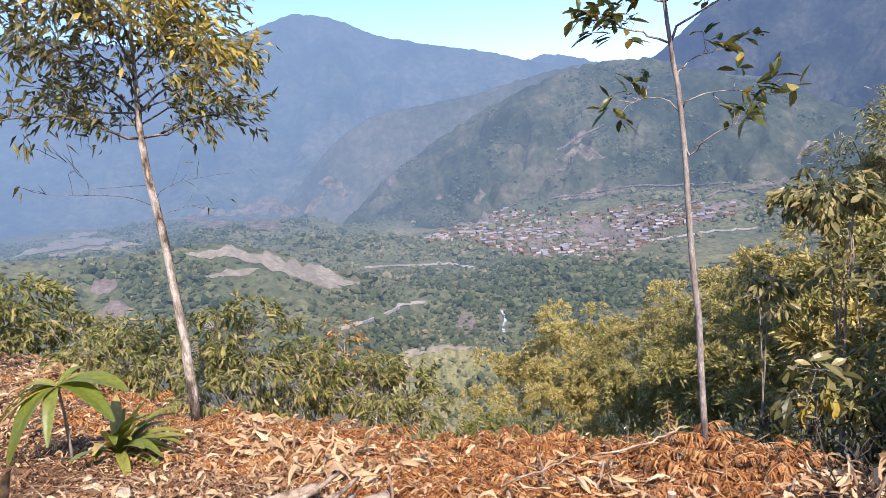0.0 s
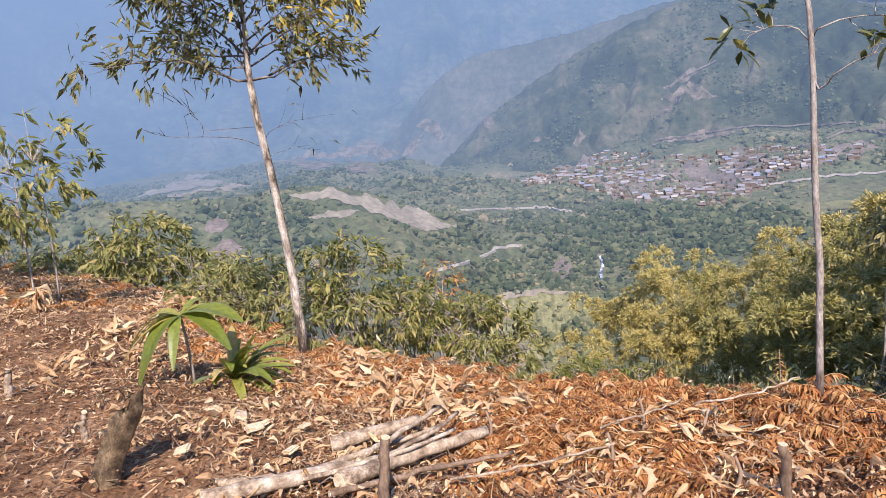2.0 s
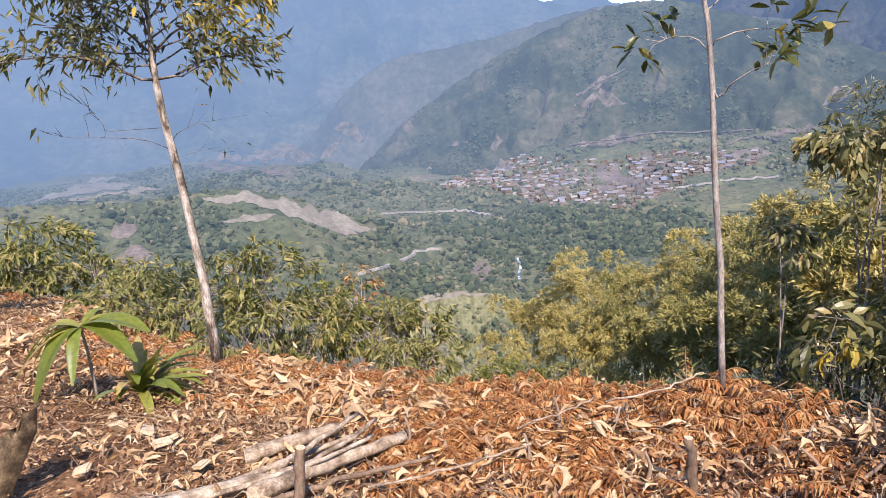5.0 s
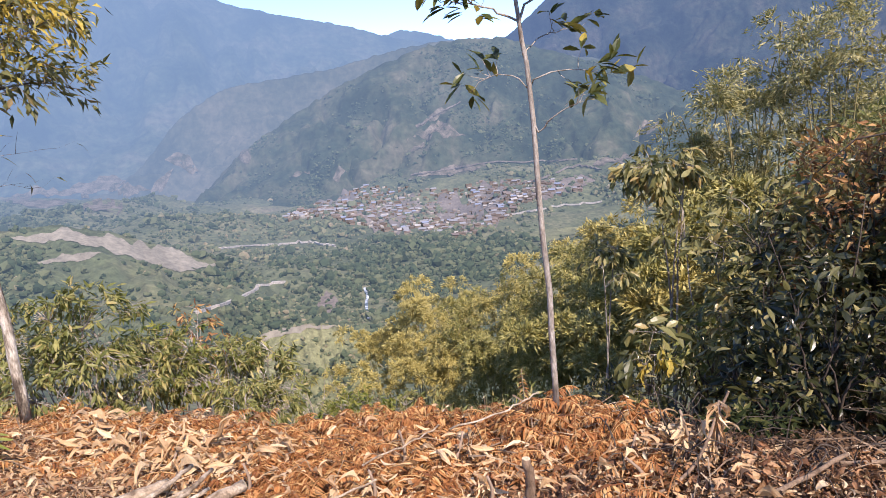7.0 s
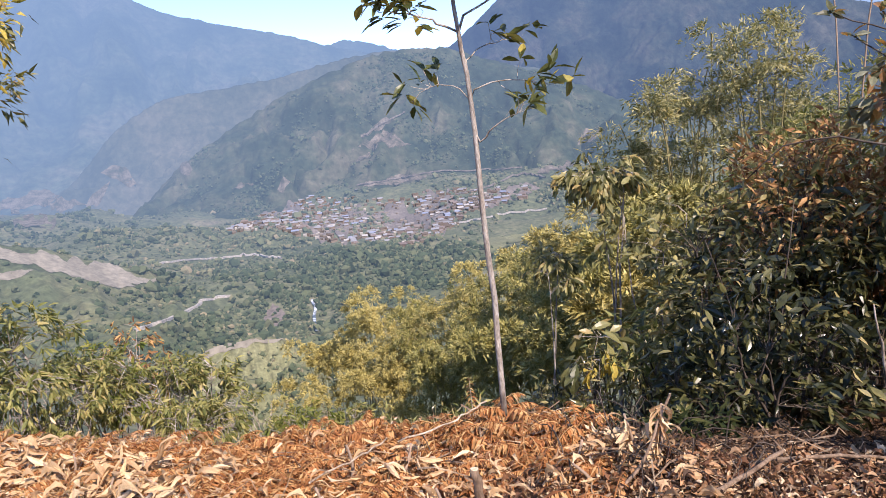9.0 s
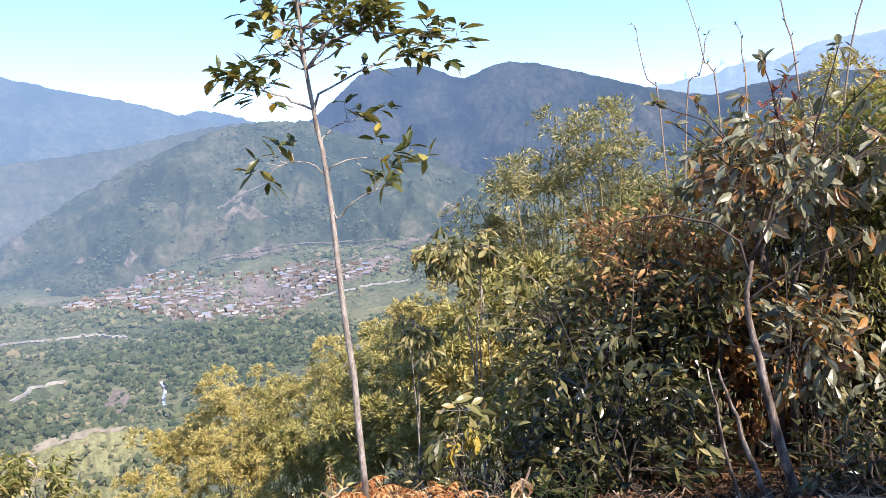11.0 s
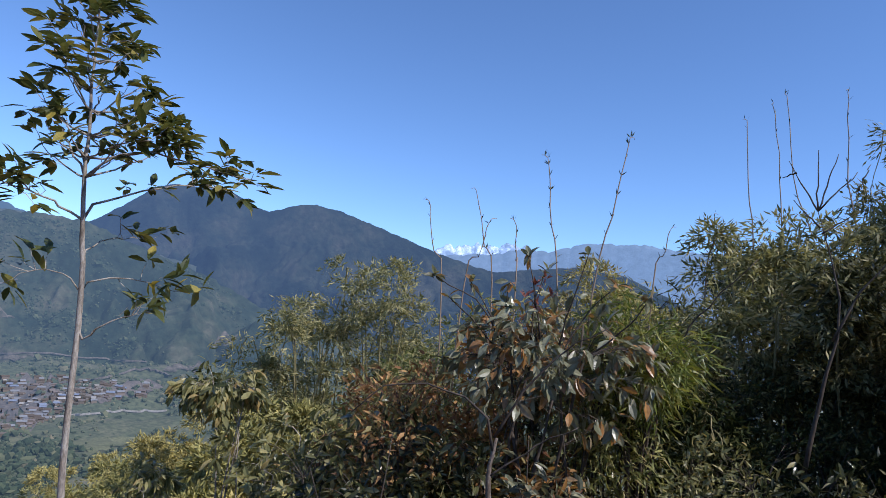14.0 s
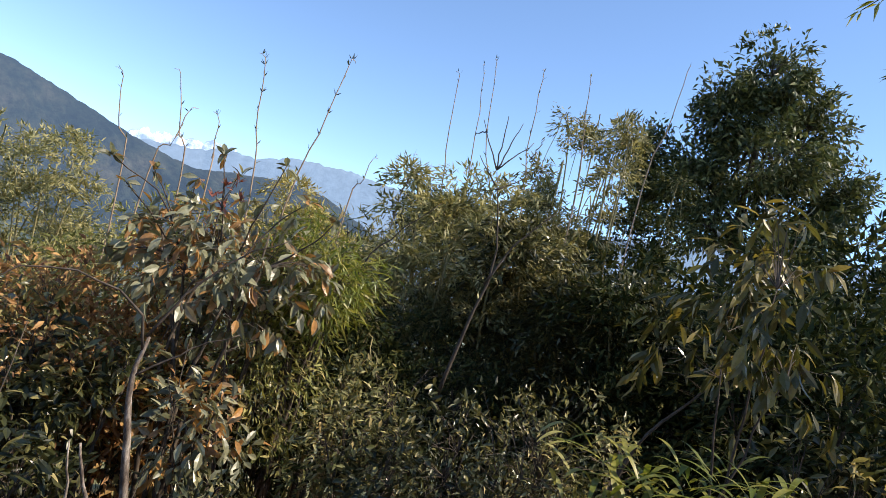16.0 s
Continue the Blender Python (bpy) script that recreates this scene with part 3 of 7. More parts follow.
def whorl(tips, ways, count, rng, spread=0.9, sag=0.3):
    """Places and directions of leaves set in tufts at twig ends."""
    n = len(tips)
    p = np.repeat(np.asarray(tips, float), count, 0)
    d = np.repeat(np.asarray(ways, float), count, 0)
    d = d / (np.linalg.norm(d, axis=1)[:, None] + 1e-9)
    d = d + rng.normal(0, spread, d.shape)
    d[:, 2] -= sag
    return p + rng.normal(0, 0.012, p.shape), d


def lumpy(n, centre, radii, rng, seed, hollow=0.35, gaps=-0.35):
    """Twig ends scattered through an uneven crown, thinner inside and with gaps."""
    out = np.zeros((0, 3))
    while len(out) < n:
        u = rng.normal(0, 1, (n * 3, 3))
        u /= np.linalg.norm(u, axis=1)[:, None]
        rad = rng.uniform(hollow ** 3, 1, n * 3) ** (1 / 3)
        bulge = 0.78 + 0.42 * fbm(u[:, 0] * 2.2 + 9 + seed, u[:, 1] * 2.2 + u[:, 2] * 1.7 + 9, seed % 50, 3)
        p = u * (rad * bulge)[:, None]
        keep = fbm(p[:, 0] * 3 + 20, p[:, 1] * 3 + p[:, 2] * 4 + 20, seed % 40 + 3, 2) > gaps
        out = np.vstack([out, p[keep]])
    out = out[:n]
    out = out / np.percentile(np.abs(out), 96, axis=0)
    out = out / np.maximum(1, np.linalg.norm(out, axis=1) / 1.08)[:, None]
    return np.array(centre) + out * np.array(radii)


def twigs_to(tips, limbs, rng, radius=0.004, share=1.0, sides=3):
    """Thin curved twigs from the nearest limb to each tip."""
    nodes = np.vstack([l[len(l) // 4:] for l in limbs])
    made = []
    for t in np.asarray(tips)[: int(len(tips) * share)]:
        d = nodes - t
        cost = np.linalg.norm(d, axis=1) + 1.2 * np.maximum(0, d[:, 2])
        b = nodes[cost.argmin()]
        mid = (b + t) / 2 + np.array([0, 0, 0.12 * np.linalg.norm(t - b)]) + rng.normal(0, 0.02, 3)
        made.append(tri_tube(np.array([b, mid, t]), radius))
    return joined(made)


def tri_tube(p, r):
    """A thin three-sided twig of quads."""
    a = np.array([0, 2.1, 4.2])
    off = np.stack([np.cos(a), np.sin(a), 0.5 * np.sin(a + 1)], 1)
    k = len(p)
    rr = np.linspace(r, r * 0.45, k)
    v = (p[:, None] + rr[:, None, None] * off[None]).reshape(-1, 3)
    f = [[i * 3 + j, i * 3 + (j + 1) % 3, (i + 1) * 3 + (j + 1) % 3, (i + 1) * 3 + j] for i in range(k - 1) for j in range(3)]
    return v, np.array(f)


def land_at(x, y):
    return float(land(np.array([math.degrees(math.atan2(x, y))]), np.array([math.hypot(x, y)]))[0])


def shrub(name, label, category, bearing, distance, top, radius, leaf, material, tufts=160, per=7, size=0.12, slim=0.3, stems=6, group="",
          bottom=None, bark=None, sag=0.35, seed=1, lean=(0, 0), droop=0.2, single=0, hollow=0.35, shape=1.0, clear=0.12, stout=0.012, shoots=(), gaps=-0.35, taper=0.0):
    """A bush: stems from its foot, twigs, and leaves in tufts. top: degrees above eye level; radius in metres."""
    rng = np.random.default_rng(seed)
    x, y, _ = spot(bearing, distance)
    z0 = land_at(x, y) - 0.05
    zt = rise(top, distance)
    zb = rise(bottom, distance) if bottom is not None else z0 + clear * (zt - z0)
    c = np.array([x + lean[0], y + lean[1], (zt + zb) / 2])
    rad = np.array([radius, radius * shape, (zt - zb) / 2 / 1.05])
    ob = thing(name, label, category, (x, y, z0), group)
    o = np.array([x, y, z0])
    tips = lumpy(tufts, c, rad, rng, seed, hollow, gaps)
    tips[:, :2] = c[:2] + (tips[:, :2] - c[:2]) * (1 - taper * (tips[:, 2:] - c[2]) / rad[2])
    limbs = []
    bark = bark or DARK_BARK
    for k in range(stems):
        e = tips[rng.integers(tufts)] * 0.5 + (c + rng.normal(0, 0.45, 3) * rad) * 0.5
        e[2] = max(e[2], z0 + 0.5 * (zt - z0))
        s = o + np.array([*rng.normal(0, 0.06 + 0.08 * radius, 2), 0])
        m = s * 0.55 + e * 0.45 + np.array([*rng.normal(0, 0.08 * radius, 2), 0.1 * (zt - z0)])
        l = bent([s, m, e], 9, 0.008, rng)
        limbs.append(l)
        w = max(0.006, stout * (zt - z0) ** 0.7)
        v, f = tube(l - o, np.linspace(w, w * 0.35, 9), 5)
        part("stem", mesh_of("stem", v, f, bark, True), ob)
    for b_, h_ in shoots:
        e = np.array([*spot(b_, distance + rng.normal(0, 0.2))[:2], rise(h_, distance)])
        s = c + (e - c) * np.array([0.35, 0.35, 0.1]) + rng.normal(0, 0.05, 3)
        l = bent([s, (s + e) / 2 + np.array([*rng.normal(0, 0.05, 2), 0.06]), e], 8, 0.006, rng)
        v, f = tube(l - o, np.linspace(0.009, 0.004, 8), 5)
        part("stem", mesh_of("stem", v, f, bark, True), ob)
        q, d = whorl([e], [[0, 0, 0.3]], 9, rng, 0.9, 0.75)
        hang_leaves(ob, [leaf_mesh("leaf", leaf, slim, 0.3, material)], q, d, size * rng.uniform(0.7, 1.05, 9), rng)
    v, f = twigs_to(tips, limbs, rng, 0.0035 + 0.0006 * radius, min(1, 260 / tufts))
    part("twig_tangle", mesh_of("twig_tangle", v - o, f, bark), ob, "", "stuff")
    p, d = whorl(tips, (tips - c) / rad + np.array([0, 0, 0.2]), per, rng, 0.8, sag)
    p = p + rng.normal(0, 1, p.shape) * size * (0.12 if single else 0.3 if leaf is BROAD else 0.55)
    length = size * rng.uniform(0.65, 1.25, len(p))
    if single:
        pick = rng.permutation(len(p))[:single]
        meshes = [leaf_mesh("leaf", leaf, slim * s_, dr, material) for s_, dr in ((0.9, 0.1), (1.0, 0.22), (1.15, 0.3), (1.0, 0.4))]
        hang_leaves(ob, meshes, p[pick], d[pick], length[pick], rng)
        rest = np.setdiff1d(np.arange(len(p)), pick)
        p, d, length = p[rest], d[rest], length[rest]
    if len(p):
        v, f = leaves(leaf, p - o, d, length, length * slim, rng, droop, 0.7)
        part("foliage", mesh_of("foliage", v, f, material), ob, "", "stuff")
    return ob


def bamboo(label, bearing, distance, top, width, seed, material=None, culms=9, sprays=420, size=0.17, group="bamboo clumps", bottom=None, bunch=14, feathery=False):
    """A clump of arching culms with sprays of fine hanging blades."""
    rng = np.random.default_rng(seed)
    material = material or BAMBOO
    x, y, _ = spot(bearing, distance)
    z0 = land_at(x, y) - 0.1
    zt = rise(top, distance)
    zb = rise(bottom, distance) if bottom is not None else z0
    o = np.array([x, y, z0])
    ob = thing("bamboo_clump", label, "bamboo", (x, y, z0), group)
    tops = []
    for k in range(culms):
        an = rng.uniform(0, 2 * np.pi)
        reach = width * rng.uniform(0.35, 1.0)
        h = (zt - z0) * rng.uniform(0.72, 1.0)
        way = np.array([math.cos(an), math.sin(an), 0])
        l = bent([o + way * 0.15, o + way * reach * 0.35 + [0, 0, h * 0.62], o + way * reach * 0.8 + [0, 0, h], o + way * reach * 1.15 + [0, 0, h * 0.88]], 14, 0.01, rng)
        tops.append(l)
        v, f = tube(l - o, np.linspace(0.022, 0.004, 14), 5)
        part("culm", mesh_of("culm", v, f, STRAW_CULM, True), ob)
    # plumes: sprays bunched round points of the upper culms, with gaps between
    lumps, each = (max(20, sprays // 3), 7) if feathery else (max(10, sprays // 15), 24)
    hub = np.array([tops[rng.integers(culms)][int(13 * rng.uniform(0.15, 1.0) ** 0.7)] for _ in range(lumps)])
    hub = hub + rng.normal(0, 1, hub.shape) * (np.array([0.13, 0.13, 0.08]) if feathery else np.array([0.4, 0.4, 0.16])) * width
    hub[:, 2] = np.where(hub[:, 2] < zb, zb + rng.uniform(0.02, 0.5, lumps) * (zt - zb), hub[:, 2])
    u = rng.normal(0, 1, (lumps, each, 3))
    u[..., 2] = np.abs(u[..., 2]) - 0.25
    u /= np.linalg.norm(u, axis=2)[..., None]
    grow = u * np.array([1, 1, 0.6]) * width * rng.uniform(0.05 if feathery else 0.12, 0.18 if feathery else 0.27, (lumps, 1, 1)) * rng.uniform(0.75, 1.05, (lumps, each, 1))
    pts = (hub[:, None] + grow).reshape(-1, 3)
    ways = (u + np.array([0, 0, -0.1])).reshape(-1, 3)
    n = len(pts)
    wn_ = ways / (np.linalg.norm(ways, axis=1)[:, None] + 1e-9)
    along = rng.uniform(0, 1, (n, bunch, 1))
    twig = 0.06 * width + 0.14 if not feathery else 0.10 * width + 0.2
    q = pts[:, None] + wn_[:, None] * along * twig + np.array([0, 0, -0.5]) * along ** 2 * twig + rng.normal(0, 0.04, (n, bunch, 3))
    d = wn_[:, None] * 0.9 + rng.normal(0, 0.5, (n, bunch, 3)) + np.array([0, 0, -0.35])
    q, d = q.reshape(-1, 3), d.reshape(-1, 3)
    L = size * rng.uniform(0.6, 1.25, len(q))
    v, f = leaves(BLADE, q - o, d, L, L * 0.24, rng, 0.0, 0.6)
    part("foliage", mesh_of("foliage", v, f, material), ob, "", "stuff")
    v, f = joined([tri_tube(np.array([p_ - o, p_ + w_ * twig * 0.6 - o + [0, 0, -0.1 * twig], p_ + w_ * twig - o + [0, 0, -0.35 * twig]]), 0.003) for p_, w_ in zip(pts[::3], wn_[::3])])
    part("twig_tangle", mesh_of("twig_tangle", v, f, STRAW_CULM), ob, "", "stuff")
    return ob


STRAW_CULM = surface("dry_culm", [(0.3, (0.2, 0.17, 0.07)), (0.7, (0.42, 0.35, 0.18))], 8, 0.6, 60, 0.3, 0.002, (1, 1, 0.2))


# ---- the two young trees that frame the valley ----
def limb_points(rows, distance, shift=0.0):
    """Limb points from rows of bearing and degrees above eye level, on an upright plane that far off."""
    return [Vector((*spot(b, distance + shift * k / max(1, len(rows) - 1))[:2], rise(h, distance + shift * k / max(1, len(rows) - 1)))) for k, (b, h) in enumerate(rows)]


def young_tree(name, label, distance, trunk, girth, branches, bark, group="", limb_bark=None, slender=0.7):
    base = limb_points(trunk[:1], distance)[0]
    o = np.array(base)
    ob = thing(name, label, "tree", tuple(o), group)
    pts = bent(limb_points(trunk, distance), 24, 0.004, np.random.default_rng(5))
    v, f = tube(pts - o, np.interp(np.linspace(0, 1, 24), np.linspace(0, 1, len(girth)), girth), 9)
    part("trunk", mesh_of("trunk", v, f, bark, True), ob)
    lines = []
    for rows, shift, w in branches:
        l = bent(limb_points(rows, distance, shift), 10, 0.006, np.random.default_rng(len(lines)))
        l[0] = pts[np.linalg.norm(pts - l[0], axis=1).argmin()]
        lines.append(l)
        v, f = tube(l - o, np.linspace(w * slender, w * slender * 0.3, 10), 6)
        part("branch", mesh_of("branch", v, f, limb_bark or bark, True), ob)
    return ob, pts, lines


def side_twigs(ob, lines, rng, per, reach, radius, bark, start=0.3):
    """Side shoots along the branches; returns their ends and directions."""
    o = np.array(ob.location)
    ends, ways, made = [], [], []
    for l in lines:
        for k in range(per):
            t = rng.uniform(start, 1.0) if k else 1.0
            i = min(len(l) - 1, int(t * (len(l) - 1)))
            way = (l[min(i + 1, len(l) - 1)] - l[max(i - 1, 0)])
            way = way / (np.linalg.norm(way) + 1e-9) + rng.normal(0, 0.6, 3) + np.array([0, 0, 0.45])
            way /= np.linalg.norm(way)
            e = l[i] + way * reach * rng.uniform(0.4, 1.1)
            made.append(tri_tube(np.array([l[i], (l[i] + e) / 2 + rng.normal(0, 0.012, 3), e]) - o, radius))
            ends.append(e)
            ways.append(way)
    v, f = joined(made)
    part("twig_tangle", mesh_of("twig_tangle", v, f, bark), ob, "", "stuff")
    return np.array(ends), np.array(ways)


def near_tree():
    rng = np.random.default_rng(21)
    D = 3.95
    trunk = [(19.5, -26.6), (19.4, -16.3), (19.1, -6.1), (18.8, 1.6), (18.3, 6.2), (18.1, 10.6), (17.8, 15.4), (17.6, 20.0), (17.5, 22.0)]
    br = ([([(18.9, -3.6), (20.9, -1.9), (22.8, -1.0)], -0.1, 0.009), ([(18.7, 0.7), (21.6, 1.5), (25.2, 0.8)], 0.1, 0.008), ([(18.2, 6.0), (21.0, 7.6), (24.4, 8.8), (27.6, 9.0)], 0.25, 0.011), ([(18.2, 5.6), (15.2, 7.0), (12.4, 7.4)], -0.2, 0.010), ([(18.1, 8.8), (16.2, 11.4), (14.8, 13.0)], 0.3, 0.009), ([(18.1, 9.0), (21.5, 11.0), (25.4, 10.8), (29.4, 10.2)], -0.3, 0.010), ([(17.9, 13.0), (16.6, 15.4), (15.8, 16.4)], -0.25, 0.007), ([(17.9, 12.6), (20.2, 15.0), (21.4, 15.8)], 0.2, 0.008)] + [([(17.7, 16.8), (16.6, 18.4), (16.0, 18.8)], 0.1, 0.005), ([(18.3, 3.0), (20.4, 4.2), (22.8, 4.4)], 0.3, 0.007), ([(18.6, 0.9), (16.2, 1.7), (14.0, 0.4)], 0.05, 0.006), ([(17.8, 14.5), (19.0, 16.6), (19.8, 17.4)], 0.35, 0.006), ([(18.1, 10.0), (20.4, 11.4), (22.4, 12.0)], -0.35, 0.007), ([(18.0, 11.0), (21.0, 13.0), (23.4, 12.8)], -0.1, 0.007)])
    ob, pts, lines = young_tree("sapling_tree", "slim young tree with pale grey trunk and glossy whorled leaves", D, trunk, [0.0195, 0.0175, 0.0155, 0.0135, 0.0115, 0.009, 0.007, 0.005, 0.003], br, GREY_BARK)
    o = np.array(ob.location)
    bough = []
    for k in range(28):
        t = 0.58 + 0.39 * (k / 27) ** 1.25
        i = int(t * 23)
        a = k * 2.4 + rng.uniform(-0.4, 0.4)
        L = (0.05 + 0.46 * (0.99 - t) / 0.42) * rng.uniform(0.7, 1.05) * (0.62 if math.cos(a) < 0 else 1.0)
        way = np.array([math.cos(a), math.sin(a), rng.uniform(0.25, 0.7)])
        q = bent([pts[i], pts[i] + way * L * 0.5 + [0, 0, -0.02], pts[i] + way * L], 7, 0.006, rng)
        bough.append(q)
        v, f = tube(q - o, np.linspace(0.006, 0.002, 7), 5)
        part("branch", mesh_of("branch", v, f, GREY_BARK, True), ob)
    ends, ways = side_twigs(ob, lines[2:9] + lines[11:], rng, 6, 0.12, 0.003, GREY_BARK, 0.3)
    more_ends, more_ways = side_twigs(ob, bough, rng, 3, 0.1, 0.003, GREY_BARK, 0.35)
    right_ends, right_ways = side_twigs(ob, [lines[2], lines[5], lines[13], lines[3]], rng, 9, 0.13, 0.003, GREY_BARK, 0.35)
    ends, ways = np.vstack([ends, more_ends, right_ends]), np.vstack([ways, more_ways, right_ways])
    low, lw = side_twigs(ob, [lines[0], lines[1], lines[9], lines[10]], rng, 6, 0.17, 0.003, GREY_BARK, 0.5)
    meshes = [leaf_mesh("leaf", BROAD, s, d, SAPLING_LEAF) for s, d in ((0.33, 0.05), (0.36, 0.12), (0.40, 0.2), (0.34, 0.3))]
    ends = np.vstack([ends, pts[-1:], pts[-3:-2]])
    ways = np.vstack([ways, [[0, 0, 1]], [[0.3, 0, 1]]])
    p, d = whorl(ends, ways, 6, rng, 0.75, 0.0)
    d[:, 2] *= 0.4
    keep = rng.permutation(len(p))[:1150]
    hang_leaves(ob, meshes, p[keep], d[keep], rng.uniform(0.075, 0.135, len(keep)), rng, 0.3)
    p, d = whorl(low, lw, 4, rng, 0.8, 0.3)
    hang_leaves(ob, meshes, p, d, rng.uniform(0.08, 0.14, len(p)), rng)
    yl = [leaf_mesh("leaf", BROAD, 0.4, 0.2, YELLOW)]
    e = lines[1][-1]
    p, d = whorl([e, lines[1][-3]], [[1, 0, 0], [0.6, 0, -1]], 5, rng, 0.8, 0.3)
    hang_leaves(ob, yl, p, d, rng.uniform(0.08, 0.13, len(p)), rng)
    return ob


def left_tree():
    rng = np.random.default_rng(22)
    D = 6.5
    trunk = [(-22.8, -19.6), (-22.7, -13.1), (-22.8, -7.3), (-23.2, -1.6), (-23.3, 2.0), (-23.2, 4.8), (-22.9, 8.4), (-22.6, 13), (-22.4, 17.5)]
    br = ([([(-23.3, 2.0), (-25.5, 3.3), (-27.9, 4.5), (-31.4, 4.6), (-33.5, 4.4)], -0.5, 0.022), ([(-23.2, 2.1), (-19.9, 3.5), (-17.5, 3.8), (-14.8, 3.1)], 0.5, 0.021), ([(-23.2, 4.4), (-25.3, 6.6), (-27.6, 8.3), (-31, 9.1)], 0.6, 0.018), ([(-23.2, 4.4), (-20.7, 6.3), (-17.6, 7.7), (-15.2, 7.5)], -0.5, 0.018), ([(-23.0, 6.4), (-23.9, 10.1), (-25.8, 13.4)], -0.6, 0.017), ([(-22.9, 6.8), (-20.5, 9.9), (-18.5, 12.8)], 0.5, 0.017), ([(-22.8, 10), (-25.5, 14), (-29, 15)], 0.4, 0.014)] + [([(-22.7, 11), (-20, 14.5), (-16.5, 14.5)], -0.2, 0.014), ([(-22.6, 13), (-22.6, 16), (-24, 18.5)], 0.0, 0.012), ([(-22.8, 9.5), (-26, 11), (-30, 12)], -0.3, 0.012), ([(-22.8, 9), (-18.5, 10.5), (-16, 10.8)], 0.3, 0.012)])
    bare = [([(-23.3, -2.2), (-26.6, -1.4), (-29.5, -1.0), (-31.4, -0.4)], 0.2, 0.006),
            ([(-23.3, -2.0), (-21.4, -1.1), (-18.4, -0.8)], -0.2, 0.005),
            ([(-27.2, -1.3), (-28.0, 0.6), (-29.2, 1.6)], 0.0, 0.004),
            ([(-23.1, -3.6), (-21, -3.0), (-19.5, -3.4)], 0.2, 0.004)]
    ob, pts, lines = young_tree("sapling_tree", "young tree with pale mottled trunk and narrow yellowing leaves", D, trunk, [0.046, 0.041, 0.037, 0.034, 0.031, 0.022, 0.017, 0.012, 0.006], br + bare, PALE_BARK, "", LIMB_BARK, 0.62)
    nb = len(br)
    o = np.array(ob.location)
    rising = []
    for k in range(18):
        i = 12 + k // 2
        side = -1 if k % 2 else 1
        tip = np.array([*spot(-23 + side * rng.uniform(2.5, 9.5 if side < 0 else 8.5), D + rng.uniform(-0.7, 0.7))[:2], rise(4.5 + 0.55 * k + rng.uniform(-1, 2.5), D)])
        q = bent([pts[min(i, 21)], pts[min(i, 21)] * 0.5 + tip * 0.5 + np.array([*rng.normal(0, 0.06, 2), -0.05]), tip], 9, 0.01, rng)
        rising.append(q)
        v, f = tube(q - o, np.linspace(0.0095, 0.003, 9), 5)
        part("branch", mesh_of("branch", v, f, LIMB_BARK, True), ob)
    ends, ways = side_twigs(ob, lines[:nb], rng, 30, 0.34, 0.0035, LIMB_BARK, 0.3)
    more_ends, more_ways = side_twigs(ob, rising, rng, 15, 0.32, 0.0035, LIMB_BARK, 0.3)
    ends, ways = np.vstack([ends, more_ends]), np.vstack([ways, more_ways])
    low, lw = side_twigs(ob, lines[nb:], rng, 6, 0.25, 0.003, DARK_BARK, 0.4)
    meshes = [leaf_mesh("leaf", SLIM, s, d, SLIM_LEAF) for s, d in ((0.2, 0.1), (0.24, 0.2), (0.27, 0.3), (0.22, 0.45))]
    p, d = whorl(ends, ways, 9, rng, 0.7, 0.85)
    p = p + rng.normal(0, 0.05, p.shape)
    order = rng.permutation(len(p))
    first, rest = order[:300], order[300:]
    hang_leaves(ob, meshes, p[first], d[first], rng.uniform(0.08, 0.14, 300), rng)
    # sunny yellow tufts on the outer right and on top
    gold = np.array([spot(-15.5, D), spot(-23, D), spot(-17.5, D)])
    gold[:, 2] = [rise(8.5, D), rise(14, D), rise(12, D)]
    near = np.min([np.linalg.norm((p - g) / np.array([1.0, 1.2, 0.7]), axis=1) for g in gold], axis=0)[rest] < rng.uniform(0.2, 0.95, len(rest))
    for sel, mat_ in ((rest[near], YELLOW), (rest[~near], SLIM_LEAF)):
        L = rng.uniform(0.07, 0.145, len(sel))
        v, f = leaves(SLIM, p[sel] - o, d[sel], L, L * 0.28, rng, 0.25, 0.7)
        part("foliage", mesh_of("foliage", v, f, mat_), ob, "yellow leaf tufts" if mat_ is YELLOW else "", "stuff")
    p, d = whorl(low[::2], lw[::2], 1, rng, 0.5, 1.0)
    hang_leaves(ob, meshes, p, d, rng.uniform(0.1, 0.16, len(p)), rng)
    return ob


left_tree()
near_tree()

